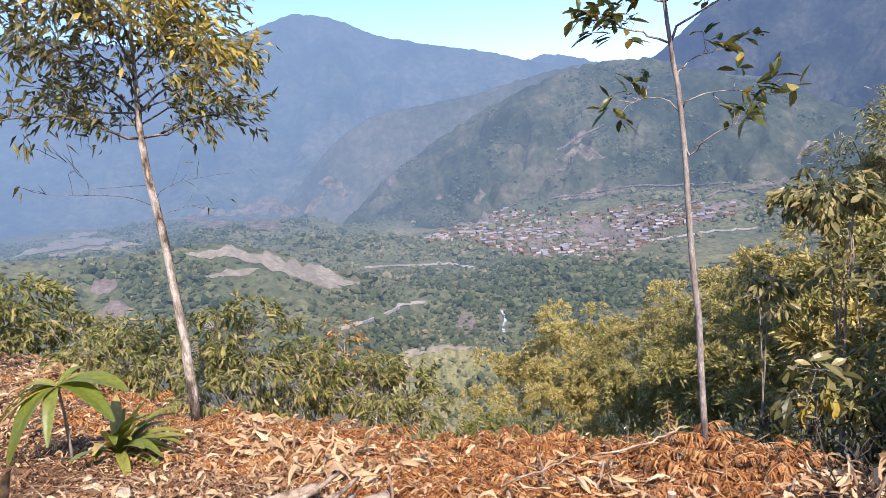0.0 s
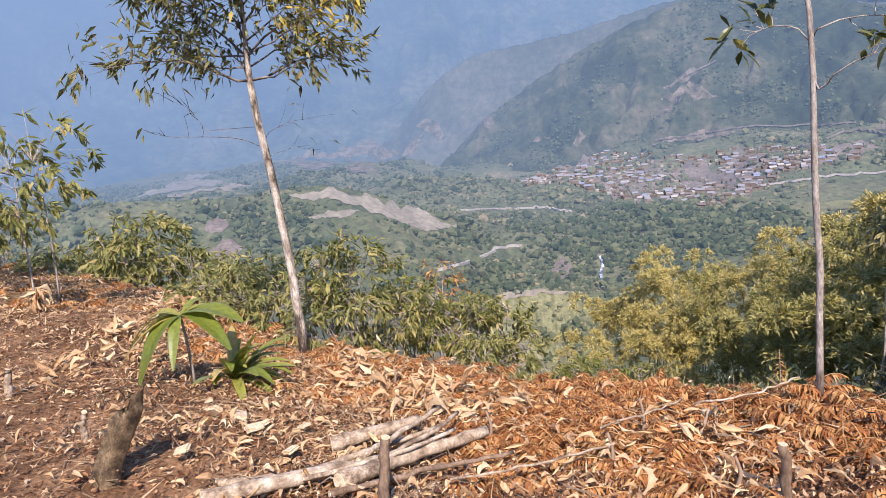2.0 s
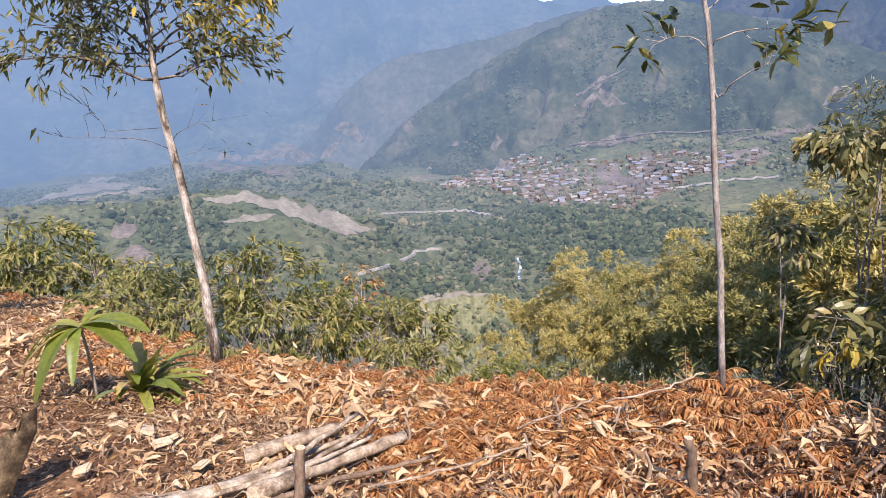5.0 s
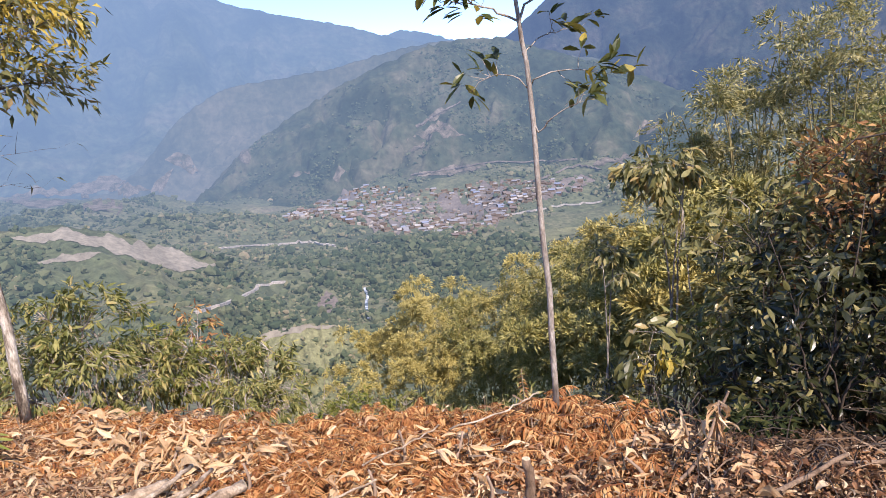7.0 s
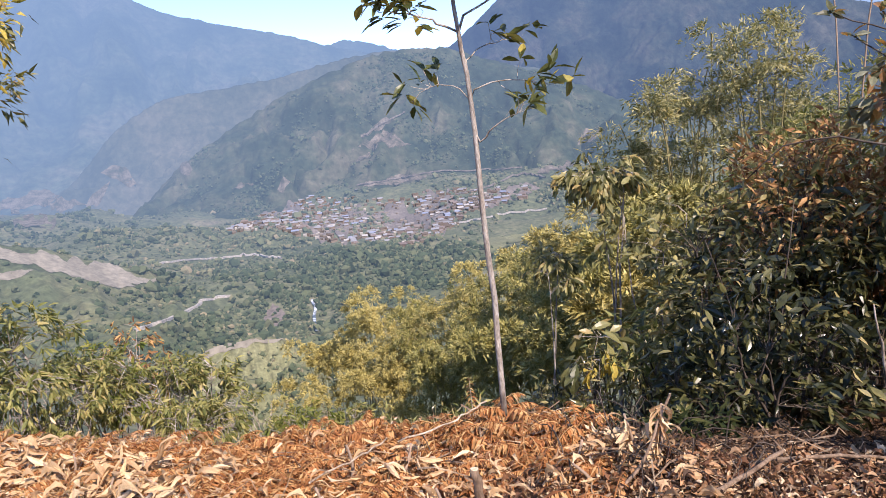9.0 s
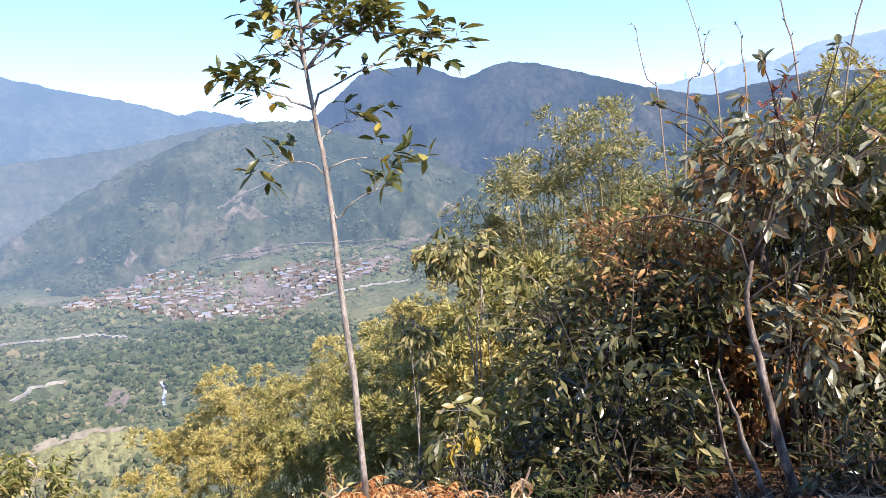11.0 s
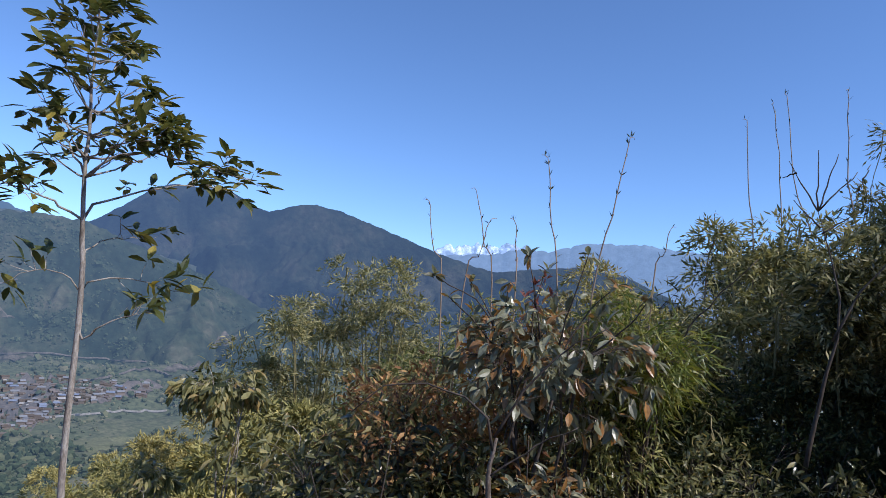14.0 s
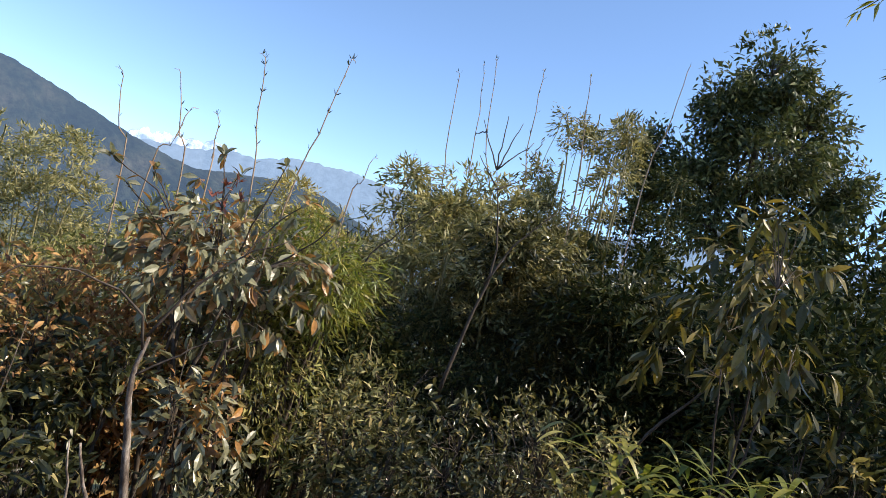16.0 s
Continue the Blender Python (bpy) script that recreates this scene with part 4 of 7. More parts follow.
# ---- shrubs along the brink, left of the gap ----
G = "shrubs along the brink"
for k, (b, dist, top, rad, kind, col, tufts, size, slim, what) in enumerate((((-41.0, 9.5, 2.2, 0.9, BROAD, OLIVE, 75, 0.19, 0.32, "tall sparse sapling with drooping leaf tufts"), (-47, 11, -2.5, 0.9, BROAD, OLIVE, 90, 0.2, 0.28, "tall loose shrub with drooping green leaves"), (-39, 14.5, -7.5, 1.2, SLIM, OLIVE, 220, 0.17, 0.28, "dense green shrub at the clearing's edge"), (-25.5, 8.4, -13.2, 0.8, SLIM, OLIVE, 180, 0.13, 0.28, "olive-green leafy shrub at the clearing's edge"), (-20.5, 7.4, -14.5, 0.7, SLIM, OLIVE, 170, 0.12, 0.28, "thin grey-stemmed shrub with small leaves"), (-14.2, 8.0, -16.0, 0.65, SLIM, OLIVE, 160, 0.12, 0.28, "olive-green leafy shrub at the clearing's edge"), (-29, 10.8, -12.2, 0.9, SLIM, OLIVE, 190, 0.14, 0.28, "dense green shrub at the clearing's edge"), (-47, 15, -4.5, 1.5, SLIM, OLIVE, 260, 0.17, 0.26, "olive-green leafy shrub at the clearing's edge"), (-42.5, 15, -3.2, 1.0, SLIM, OLIVE, 130, 0.22, 0.26, "tall loose shrub with drooping green leaves"), (-34, 13.5, -6.2, 0.9, BROAD, OLIVE, 150, 0.22, 0.28, "shrub with tufts of long drooping leaves"),) + ((-36.5, 14, -8.0, 1.3, SLIM, OLIVE, 260, 0.17, 0.3, "dense green shrub at the clearing's edge"), (-31, 12.5, -9.6, 1.2, SLIM, OLIVE, 240, 0.16, 0.3, "dense green shrub at the clearing's edge"), (-26.5, 11, -10.7, 0.95, SLIM, OLIVE, 220, 0.14, 0.3, "olive-green leafy shrub at the clearing's edge"), (-28.0, 9.6, -11.6, 0.7, SLIM, OLIVE, 190, 0.13, 0.28, "thin grey-stemmed shrub with small leaves"), (-18.6, 7.8, -10.6, 0.62, BROAD, OLIVE, 170, 0.13, 0.27, "rounded shrub with sunlit olive leaves"), (-15.5, 8.4, -14.0, 0.7, SLIM, OLIVE, 190, 0.13, 0.28, "olive-green leafy shrub at the clearing's edge"), (-12.6, 8.6, -15.0, 0.65, SLIM, FRESH, 150, 0.12, 0.28, "yellow-green shrub at the clearing's edge"), (-10.8, 10.5, -13.6, 0.5, SLIM, RUSTY, 90, 0.12, 0.3, "sparse shrub with rusty leaves"), (-8.6, 8.0, -17.2, 0.6, SLIM, OLIVE, 170, 0.12, 0.28, "dark leafy shrub at the brink"), (-5.6, 8.2, -17.0, 0.5, SLIM, OLIVE, 150, 0.12, 0.28, "shrub with dense small leaves at the brink"),) + ((-6.5, 7.2, -20.0, 0.5, SLIM, OLIVE, 130, 0.11, 0.28, "low leafy shrub at the brink"), (-2.2, 11, -20.5, 0.7, SLIM, OLIVE, 110, 0.13, 0.25, "low shrub on the slope below the brink"), (1.5, 10, -23.0, 0.6, SLIM, FRESH, 120, 0.13, 0.25, "low yellow-green shrub on the slope below the brink"), (5.5, 11, -23.6, 0.6, SLIM, OLIVE, 110, 0.13, 0.25, "low shrub on the slope below the brink"),))):
    shrub("shrub", what, "shrub", b, dist, top, rad, BROAD if k % 3 else kind, col, int(tufts * (0.85 if k % 3 else 1.2)), 8, size * (0.86 if k % 3 else 0.8), slim, 2 if k == 0 else 11, G, seed=100 + k, bark=GREY_BARK, sag=1.2, hollow=0.3, clear=0.4, gaps=-0.1, single=40, stout=0.0075)

# ---- bamboo thicket on the slope ----
for k, (b, dist, top, w, sprays, mat_) in enumerate((((4.0, 31, -18.2, 1.7, 420, BAMBOO), (7.5, 30, -15.9, 2.0, 520, BAMBOO), (11.5, 28, -15.6, 2.2, 560, BAMBOO), (9.5, 24, -20.0, 1.6, 420, BAMBOO), (15, 25, -14.8, 2.0, 560, BAMBOO), (14.5, 20, -19.5, 1.5, 420, BAMBOO), (19.5, 23, -12.8, 2.0, 560, BAMBOO), (19.5, 17, -18.5, 1.4, 460, BAMBOO), (24, 19, -12.0, 1.9, 560, BAMBOO), (29, 17, -10.5, 1.8, 560, BAMBOO), (24.5, 14, -17.5, 1.2, 420, BAMBOO), (34, 16, -8.5, 1.8, 560, BAMBOO), (39, 15, -7.5, 1.8, 560, GREEN_BAMBOO), (31.5, 13, -3.2, 0.9, 100, BAMBOO),) + ((-47, 11.5, 6.5, 0.9, 60, BAMBOO), (37.0, 14, 4.2, 1.3, 110, BAMBOO), (40.5, 13, 3.4, 1.2, 100, BAMBOO), (35, 13, 0.8, 1.0, 80, BAMBOO), (33.6, 12.5, -2.0, 1.0, 100, BAMBOO), (43, 14, -1.0, 1.5, 180, BAMBOO), (36, 10, -9.5, 1.1, 300, BAMBOO), (33, 9, -13, 0.8, 240, BAMBOO),))):
    bamboo("yellowing bamboo clump with fine arching sprays" if mat_ is BAMBOO else "green bamboo clump with fine hanging leaves", b, dist, top, w, 300 + k, (mat_ if b < 12 or k % 3 == 0 else OLIVE_BAMBOO) if sprays > 200 else FEATHER, 9 if sprays > 200 else 6, sprays, 0.135 if sprays > 200 else 0.115, bunch=34 if sprays > 200 else 24, feathery=sprays < 200)

# ---- thicket on the right ----
R = "thicket shrubs"
shrub("shrub", "slender shrub with tufts of drooping dark leaves on pale stems", "shrub", 28.5, 8.0, -4.8, 0.48, BROAD, DROOP_LEAF, 80, 8, 0.15, 0.36, 3, R, -8.6, GREY_BARK, 1.3, 401, single=90, droop=0.3, stout=0.007)
shrub("shrub", "low drooping tufts of dark leaves on thin stems", "shrub", 24.2, 8.2, -12.2, 0.3, BROAD, DROOP_LEAF, 40, 8, 0.125, 0.3, 2, R, -15.5, GREY_BARK, 1.3, 403, single=120, droop=0.3, stout=0.007)
shrub("shrub", "open shrub with drooping dark leaves on thin stems", "shrub", 32.6, 7.6, -9.2, 0.5, BROAD, DROOP_LEAF, 34, 8, 0.15, 0.36, 4, R, -14, GREY_BARK, 1.2, 404, single=50, droop=0.3, stout=0.007)
shrub("shrub", "broad-leaved shrub with grey-green and rusty drooping leaves", "shrub", 53.5, 6.1, 3.2, 0.92, BROAD, BIG_LEAF, 170, 6, 0.13, 0.42, 6, R, -8.5, DARK_BARK, 1.25, 402, single=300, droop=0.35, hollow=0.3, gaps=-0.2,
      shoots=[(52.4, 5.6), (57.1, 6.0), (50.9, 3.6), (46.1, 2.0), (44.9, 3.6), (47.8, 3.4), (53.8, 4.6), (61.9, 2.8), (59.5, 4.0), (51.3, -9.6), (62.4, -1.0), (46.0, -3.0)])
red_at = [np.array(limb_points([q], 5.9)[0]) for q in ((53.0, 3.6), (53.8, 4.2), (52.4, 2.6), (54.4, 2.8), (53.2, 1.8))]
sprig = thing("red_sprig", "sprig of reddish young leaves above the broad-leaved shrub", "sprig", tuple(red_at[4]))
for k, tip in enumerate(red_at[:4]):
    v, f = tri_tube(np.array([red_at[4], (red_at[4] + tip) / 2 + [0, 0, 0.02], tip]) - red_at[4], 0.004)
    part("twig", mesh_of("twig", v, f, DARK_BARK), sprig)
q, d = whorl(red_at, [[0, 0, 1]] * 5, 9, np.random.default_rng(405), 0.8, 0.1)
hang_leaves(sprig, [leaf_mesh("leaf", SLIM, 0.34, 0.2, RED_LEAF)], q, d, np.random.default_rng(406).uniform(0.05, 0.09, len(q)), np.random.default_rng(407))
# Low and deep thicket shrubs get their shade from darkened leaf colours.
# The shrub at bearing 135 is unseen, added for its shade.
for k, (b, dist, top, bot, rad, kind, col, tufts, size, slim, what) in enumerate((((43.5, 6.6, -4.0, -19, 0.75, SLIM, RUSTY, 420, 0.10, 0.34, "tangled shrub with rusty half-dead leaves"), (36.5, 6.4, -8.5, -22, 0.62, BROAD, DROOP_LEAF, 190, 0.115, 0.38, "shrub with drooping dark leaves in the thicket"), (32, 6.4, -16.5, -25, 0.45, SLIM, OLIVE, 90, 0.12, 0.3, "low twiggy shrub in the thicket"), (41.5, 5.9, -7.5, -24, 0.62, BROAD, SHADE_DARK_LEAF, 260, 0.11, 0.38, "dark glossy-leaved shrub in the thicket"), (51, 6.8, -7, -23, 0.8, SLIM, RUSTY, 420, 0.13, 0.32, "brown twiggy shrub in the thicket"), (61.5, 7.0, 2.4, -6, 0.5, SLIM, FRESH, 330, 0.17, 0.12, "tall yellow-green grassy shrub"), (64, 9.5, 4.0, -8, 1.0, SLIM, GREEN_BAMBOO, 420, 0.15, 0.16, "tangled olive shrub with drooping twigs"), (67.5, 6.0, -7.5, -20, 0.5, SLIM, DROOP_LEAF, 230, 0.085, 0.3, "small-leaved green shrub in half shade"),) + ((60.5, 7.6, -8, -24, 0.9, BROAD, SHADE_TREE_LEAF, 220, 0.14, 0.32, "shrub deep in the thicket, leaves darkened as shade"), (70.5, 7.8, -3, -18, 1.0, SLIM, SHADE_TREE_LEAF, 900, 0.09, 0.24, "dark leafy shrub in the thicket"), (76, 8.2, -2.5, -16, 1.1, SLIM, SHADE_TREE_LEAF, 900, 0.09, 0.24, "dark leafy shrub in the thicket"), (82, 8.4, -2, -14, 1.1, SLIM, SHADE_DARK_LEAF, 900, 0.09, 0.24, "dark leafy shrub in the thicket"), (88, 8.6, 2.0, -14, 1.1, SLIM, SHADE_TREE_LEAF, 420, 0.13, 0.3, "dark leafy shrub in the thicket"), (99, 8.0, 5.5, -14, 1.2, SLIM, SHADE_TREE_LEAF, 800, 0.15, 0.3, "dark leafy shrub in the thicket"), (73, 5.6, -8.0, -24, 0.65, BROAD, SHADE_DARK_LEAF, 190, 0.095, 0.34, "dark glossy-leaved shrub in the thicket"), (79, 5.6, -6.5, -24, 0.7, SLIM, THICKET_LEAF, 330, 0.075, 0.3, "dark glossy-leaved shrub in the thicket"),) + ((85, 5.9, -5.5, -22, 0.7, SLIM, DROOP_LEAF, 260, 0.08, 0.28, "green shrub in half shade"), (37, 4.7, -19.5, -31, 0.4, BROAD, SHADE_DARK_LEAF, 100, 0.1, 0.36, "low shrub at the litter's edge, leaves darkened as shade"), (41.5, 4.7, -15, -31, 0.45, BROAD, SHADE_DARK_LEAF, 140, 0.11, 0.38, "low shrub at the litter's edge, leaves darkened as shade"), (45, 5.2, -16, -30, 0.4, BROAD, SHADE_DARK_LEAF, 100, 0.1, 0.36, "low shrub at the litter's edge, leaves darkened as shade"), (57, 4.6, -22, -31, 0.4, BROAD, SHADE_DARK_LEAF, 40, 0.13, 0.36, "low shrub at the litter's edge, leaves darkened as shade"), (55.5, 7.4, -7, -20, 0.9, BROAD, THICKET_LEAF, 420, 0.1, 0.34, "dark leafy shrub in the thicket"), (34.5, 3.9, -24.5, -32, 0.3, SLIM, SHADE_TREE_LEAF, 120, 0.08, 0.3, "low shrub at the litter's edge, leaves darkened as shade"), (13, 6.5, -25, -31, 0.5, SLIM, THICKET_LEAF, 150, 0.09, 0.28, "low brown-green scrub below the brink"),) + ((17, 6.2, -24.5, -31, 0.5, SLIM, OLIVE, 150, 0.09, 0.28, "low brown-green scrub below the brink"), (21, 6.0, -24, -31, 0.5, SLIM, THICKET_LEAF, 150, 0.09, 0.28, "low brown-green scrub below the brink"), (24.5, 5.6, -23, -31, 0.5, SLIM, THICKET_LEAF, 150, 0.09, 0.28, "low brown-green scrub below the brink"), (28, 5.4, -22, -31, 0.45, SLIM, THICKET_LEAF, 150, 0.09, 0.28, "low brown-green scrub below the brink"), (9, 7.2, -25, -31, 0.5, SLIM, OLIVE, 150, 0.09, 0.28, "low brown-green scrub below the brink"), (47.5, 6.0, -9, -16, 0.45, BROAD, THICKET_LEAF, 90, 0.12, 0.36, "brown-leaved low shrub in the thicket"), (56, 5.6, -11, -18, 0.4, BROAD, BIG_LEAF, 50, 0.13, 0.4, "small-leaved low shrub in the thicket"), (50, 8.6, 1.5, -10, 1.0, SLIM, OLIVE, 460, 0.10, 0.24, "olive small-leaved shrub behind the thicket"), (58.5, 7.0, -1.0, -16, 0.65, SLIM, OLIVE, 520, 0.11, 0.2, "olive-green bushy shrub in the thicket"), (61.5, 7.4, 0.0, -8, 0.5, SLIM, GREEN_BAMBOO, 240, 0.11, 0.16, "yellow-green grassy shrub in the thicket"),) + ((44, 8.6, -3.0, -14, 0.9, SLIM, OLIVE, 420, 0.10, 0.24, "olive small-leaved shrub behind the thicket"), (48, 7.0, -7, -18, 0.8, BROAD, RUSTY, 300, 0.1, 0.34, "shrub with rusty curled dead leaves in the thicket"), (59, 4.6, -18, -30, 0.55, SLIM, SHADE_DARK_LEAF, 190, 0.09, 0.3, "low shrub at the litter's edge"), (47, 7.6, -2.0, -18, 0.8, SLIM, RUSTY, 380, 0.11, 0.32, "brown twiggy shrub in the thicket"), (57.0, 6.6, 1.6, -7, 0.5, BROAD, BIG_LEAF, 60, 0.15, 0.4, "broad-leaved shrub with rusty leaves"), (53.0, 7.2, 1.0, -6, 0.55, BROAD, RUSTY, 90, 0.13, 0.38, "shrub with hanging rusty dead leaves"), (86, 10.5, 5.5, -12, 1.6, SLIM, SHADE_TREE_LEAF, 800, 0.2, 0.32, "dark leafy shrub behind the thicket"), (94, 10, 7.0, -12, 1.6, SLIM, SHADE_TREE_LEAF, 900, 0.2, 0.32, "dark leafy shrub behind the thicket"), (102, 10, 8.5, -12, 1.7, SLIM, SHADE_TREE_LEAF, 1100, 0.2, 0.32, "dark leafy shrub behind the thicket"),) + ((74, 10.5, 4.0, -12, 1.5, SLIM, SHADE_DARK_LEAF, 480, 0.15, 0.3, "dark leafy shrub behind the thicket"), (108, 6.8, 4, -14, 1.0, SLIM, SHADE_TREE_LEAF, 500, 0.14, 0.32, "tall unseen evergreen shrub added beside the thicket for shade"), (135, 8.5, 10, -10, 1.6, SLIM, SHADE_TREE_LEAF, 500, 0.14, 0.32, "unseen evergreen shrub added beside the thicket for shade"), (102.5, 5.8, -3, -20, 0.7, BROAD, THICKET_LEAF, 160, 0.12, 0.34, "dark glossy-leaved shrub in the thicket"), (100.5, 12.5, 11, -8, 2.0, SLIM, SHADE_TREE_LEAF, 1300, 0.2, 0.32, "dark leafy shrub behind the thicket"),))):
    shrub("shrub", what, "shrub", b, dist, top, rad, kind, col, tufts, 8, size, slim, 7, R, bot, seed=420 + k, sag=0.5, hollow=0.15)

shrub("shrub", "small shrub with large drooping leaves at the litter's edge", "shrub", 27.3, 5.5, -18.6, 0.2, BROAD, DROOP_LEAF, 10, 5, 0.16, 0.42, 3, R, -22, GREY_BARK, 0.7, 460, single=50, droop=0.35, stout=0.007)
shrub("shrub", "small shrub with a few large yellow leaves", "shrub", 28.0, 5.45, -19.6, 0.1, BROAD, YELLOW, 4, 4, 0.14, 0.42, 2, R, -22.5, GREY_BARK, 0.7, 461, single=16, droop=0.35, stout=0.006)

# bamboo and trees behind the thicket
for k, (b, dist, top, w, mat_) in enumerate(((62, 13, 4.6, 1.4, BAMBOO), (71.5, 11, 9.5, 1.0, GREEN_BAMBOO), (74, 11, 9.5, 1.3, GREEN_BAMBOO), (80.4, 12, 17.0, 0.8, GREEN_BAMBOO), (78.0, 11, 16.0, 0.7, GREEN_BAMBOO), (79, 11, 8.0, 1.1, GREEN_BAMBOO), (83, 11, 14.5, 0.8, GREEN_BAMBOO), (57.5, 12, 4.2, 1.2, BAMBOO), (86, 12, 13.5, 0.9, SHADE_TREE_LEAF), (66.5, 9, 2.5, 0.9, GREEN_BAMBOO), (70.6, 8.6, 9.5, 0.9, FEATHER), (75.6, 8.4, 9.5, 0.9, GREEN_BAMBOO), (79, 8.6, 6.5, 1.0, SHADE_DARK_LEAF), (83, 8.2, 5.5, 0.9, SHADE_DARK_LEAF), (64.5, 7.5, -1.0, 0.7, SHADE_TREE_LEAF), (87, 8.0, 3.0, 0.9, SHADE_TREE_LEAF))):
    bamboo("feathery bamboo clump behind the thicket", b, dist, top, w, 500 + k, mat_, 9 if w > 1 else 6, 170 if w > 0.85 else 60, 0.115, bunch=22, feathery=w < 1.35)

def lobed_tree(label, distance, foot, lobes, leaf, per_degree, size, seed):
    """A tree whose crown is made of several uneven lobes. lobes: bearing, degrees above eye level, half width and half height in degrees."""
    rng = np.random.default_rng(seed)
    x, y, _ = spot(foot, distance)
    o = np.array([x, y, land_at(x, y) - 0.1])
    ob = thing("tree", label, "tree", tuple(o))
    head = np.array([*spot(foot, distance)[:2], rise(lobes[0][1] - 3, distance)])
    trunk = bent([o, o * 0.5 + head * 0.5 + [0.15, 0.1, 0], head], 14, 0.02, rng)
    v, f = tube(trunk - o, np.linspace(0.15, 0.05, 14), 8)
    part("trunk", mesh_of("trunk", v, f, DARK_BARK, True), ob)
    deg = distance * math.tan(radians(1.0))
    for k, (b, h, w, t) in enumerate(lobes):
        c = np.array([*spot(b, distance + rng.uniform(-1.2, 1.2))[:2], rise(h, distance)])
        limb = bent([trunk[min(13, 5 + k)], trunk[min(13, 5 + k)] * 0.5 + c * 0.5 + [0, 0, 0.1], c], 8, 0.02, rng)
        v, f = tube(limb - o, np.linspace(0.05, 0.015, 8), 6)
        part("limb", mesh_of("limb", v, f, DARK_BARK, True), ob)
        tips = lumpy(int(per_degree * w * t), c, np.array([w, w, t]) * deg * 0.92, rng, seed + k, 0.25, -0.05)
        v, f = twigs_to(tips, [limb], rng, 0.006, 0.5)
        part("twig_tangle", mesh_of("twig_tangle", v - o, f, DARK_BARK), ob, "", "stuff")
        p, d = whorl(tips, (tips - c) + np.array([0, 0, 0.2]), 12, rng, 0.8, 0.35)
        p = p + rng.normal(0, 0.1, p.shape)
        L = size * rng.uniform(0.65, 1.3, len(p))
        v, f = leaves(SLIM, p - o, d, L, L * 0.36, rng, 0.25, 0.7)
        part("foliage", mesh_of("foliage", v, f, leaf), ob, "", "stuff")
    return ob


lobed_tree("dark evergreen tree with an uneven many-lobed crown behind the thicket", 16.0, 92.3,
           [(92.2, 20.4, 3.0, 3.2), (89.4, 17.4, 2.6, 2.9), (95.6, 18.2, 2.9, 3.0), (93, 14.4, 4.2, 3.2), (98.2, 13.2, 2.6, 3.6), (88.6, 12.4, 2.7, 3.0), (84.4, 13.8, 1.7, 2.4), (85.6, 10.6, 2.3, 2.4), (95.4, 9.8, 3.8, 2.6), (90.2, 9.0, 3.2, 2.0)], CROWN_LEAF, 30, 0.16, 617)
shrub("tree", "small dark evergreen far behind the thicket", "tree", 67.2, 27, 7.4, 0.8, SLIM, SHADE_DARK_LEAF, 160, 8, 0.25, 0.3, 3, "", 3.0, DARK_BARK, 0.3, 602)
shrub("sapling", "sapling with long drooping yellow-green leaves", "sapling", 94.6, 5.0, 11.8, 0.52, BROAD, SAPLING_GOLD, 80, 6, 0.155, 0.3, 3, "", -5.5, DARK_BARK, 1.5, 603, single=300, droop=0.4, taper=0.45, gaps=-0.1, stout=0.006)

# an unseen tree, added out of view to shade the litter below the thicket
shrub("tree", "unseen leafy tree added to shade the litter beside the thicket", "tree", 128.0, 5.8, 36.0, 0.75, SLIM, SHADE_TREE_LEAF, 800, 9, 0.15, 0.34, 3, "", 25.0, DARK_BARK, 0.3, 604, hollow=0.1, stout=0.03)


# ---- the valley: woods, fields, tracks, river and village ----
def first_hit(b, h):
    """The distance and height at which a sight line from the clearing first meets the land or a hillside."""
    best = (9e9, 0.0)
    for face, lo, hi, span in FACES.values():
        if span[0] < b < span[1] - 0.2:
            rs = np.linspace(lo, lo + (hi - lo) * 0.95, 260)
            z = face(np.full(260, float(b)), rs)
            over = z >= EYE + rs * math.tan(radians(h))
            k = int(over.argmax())
            if over[k] and rs[k] < best[0] and (k or lo < 300):
                best = (float(rs[k]), float(z[k]))
    return best


OPEN_GROUND = []


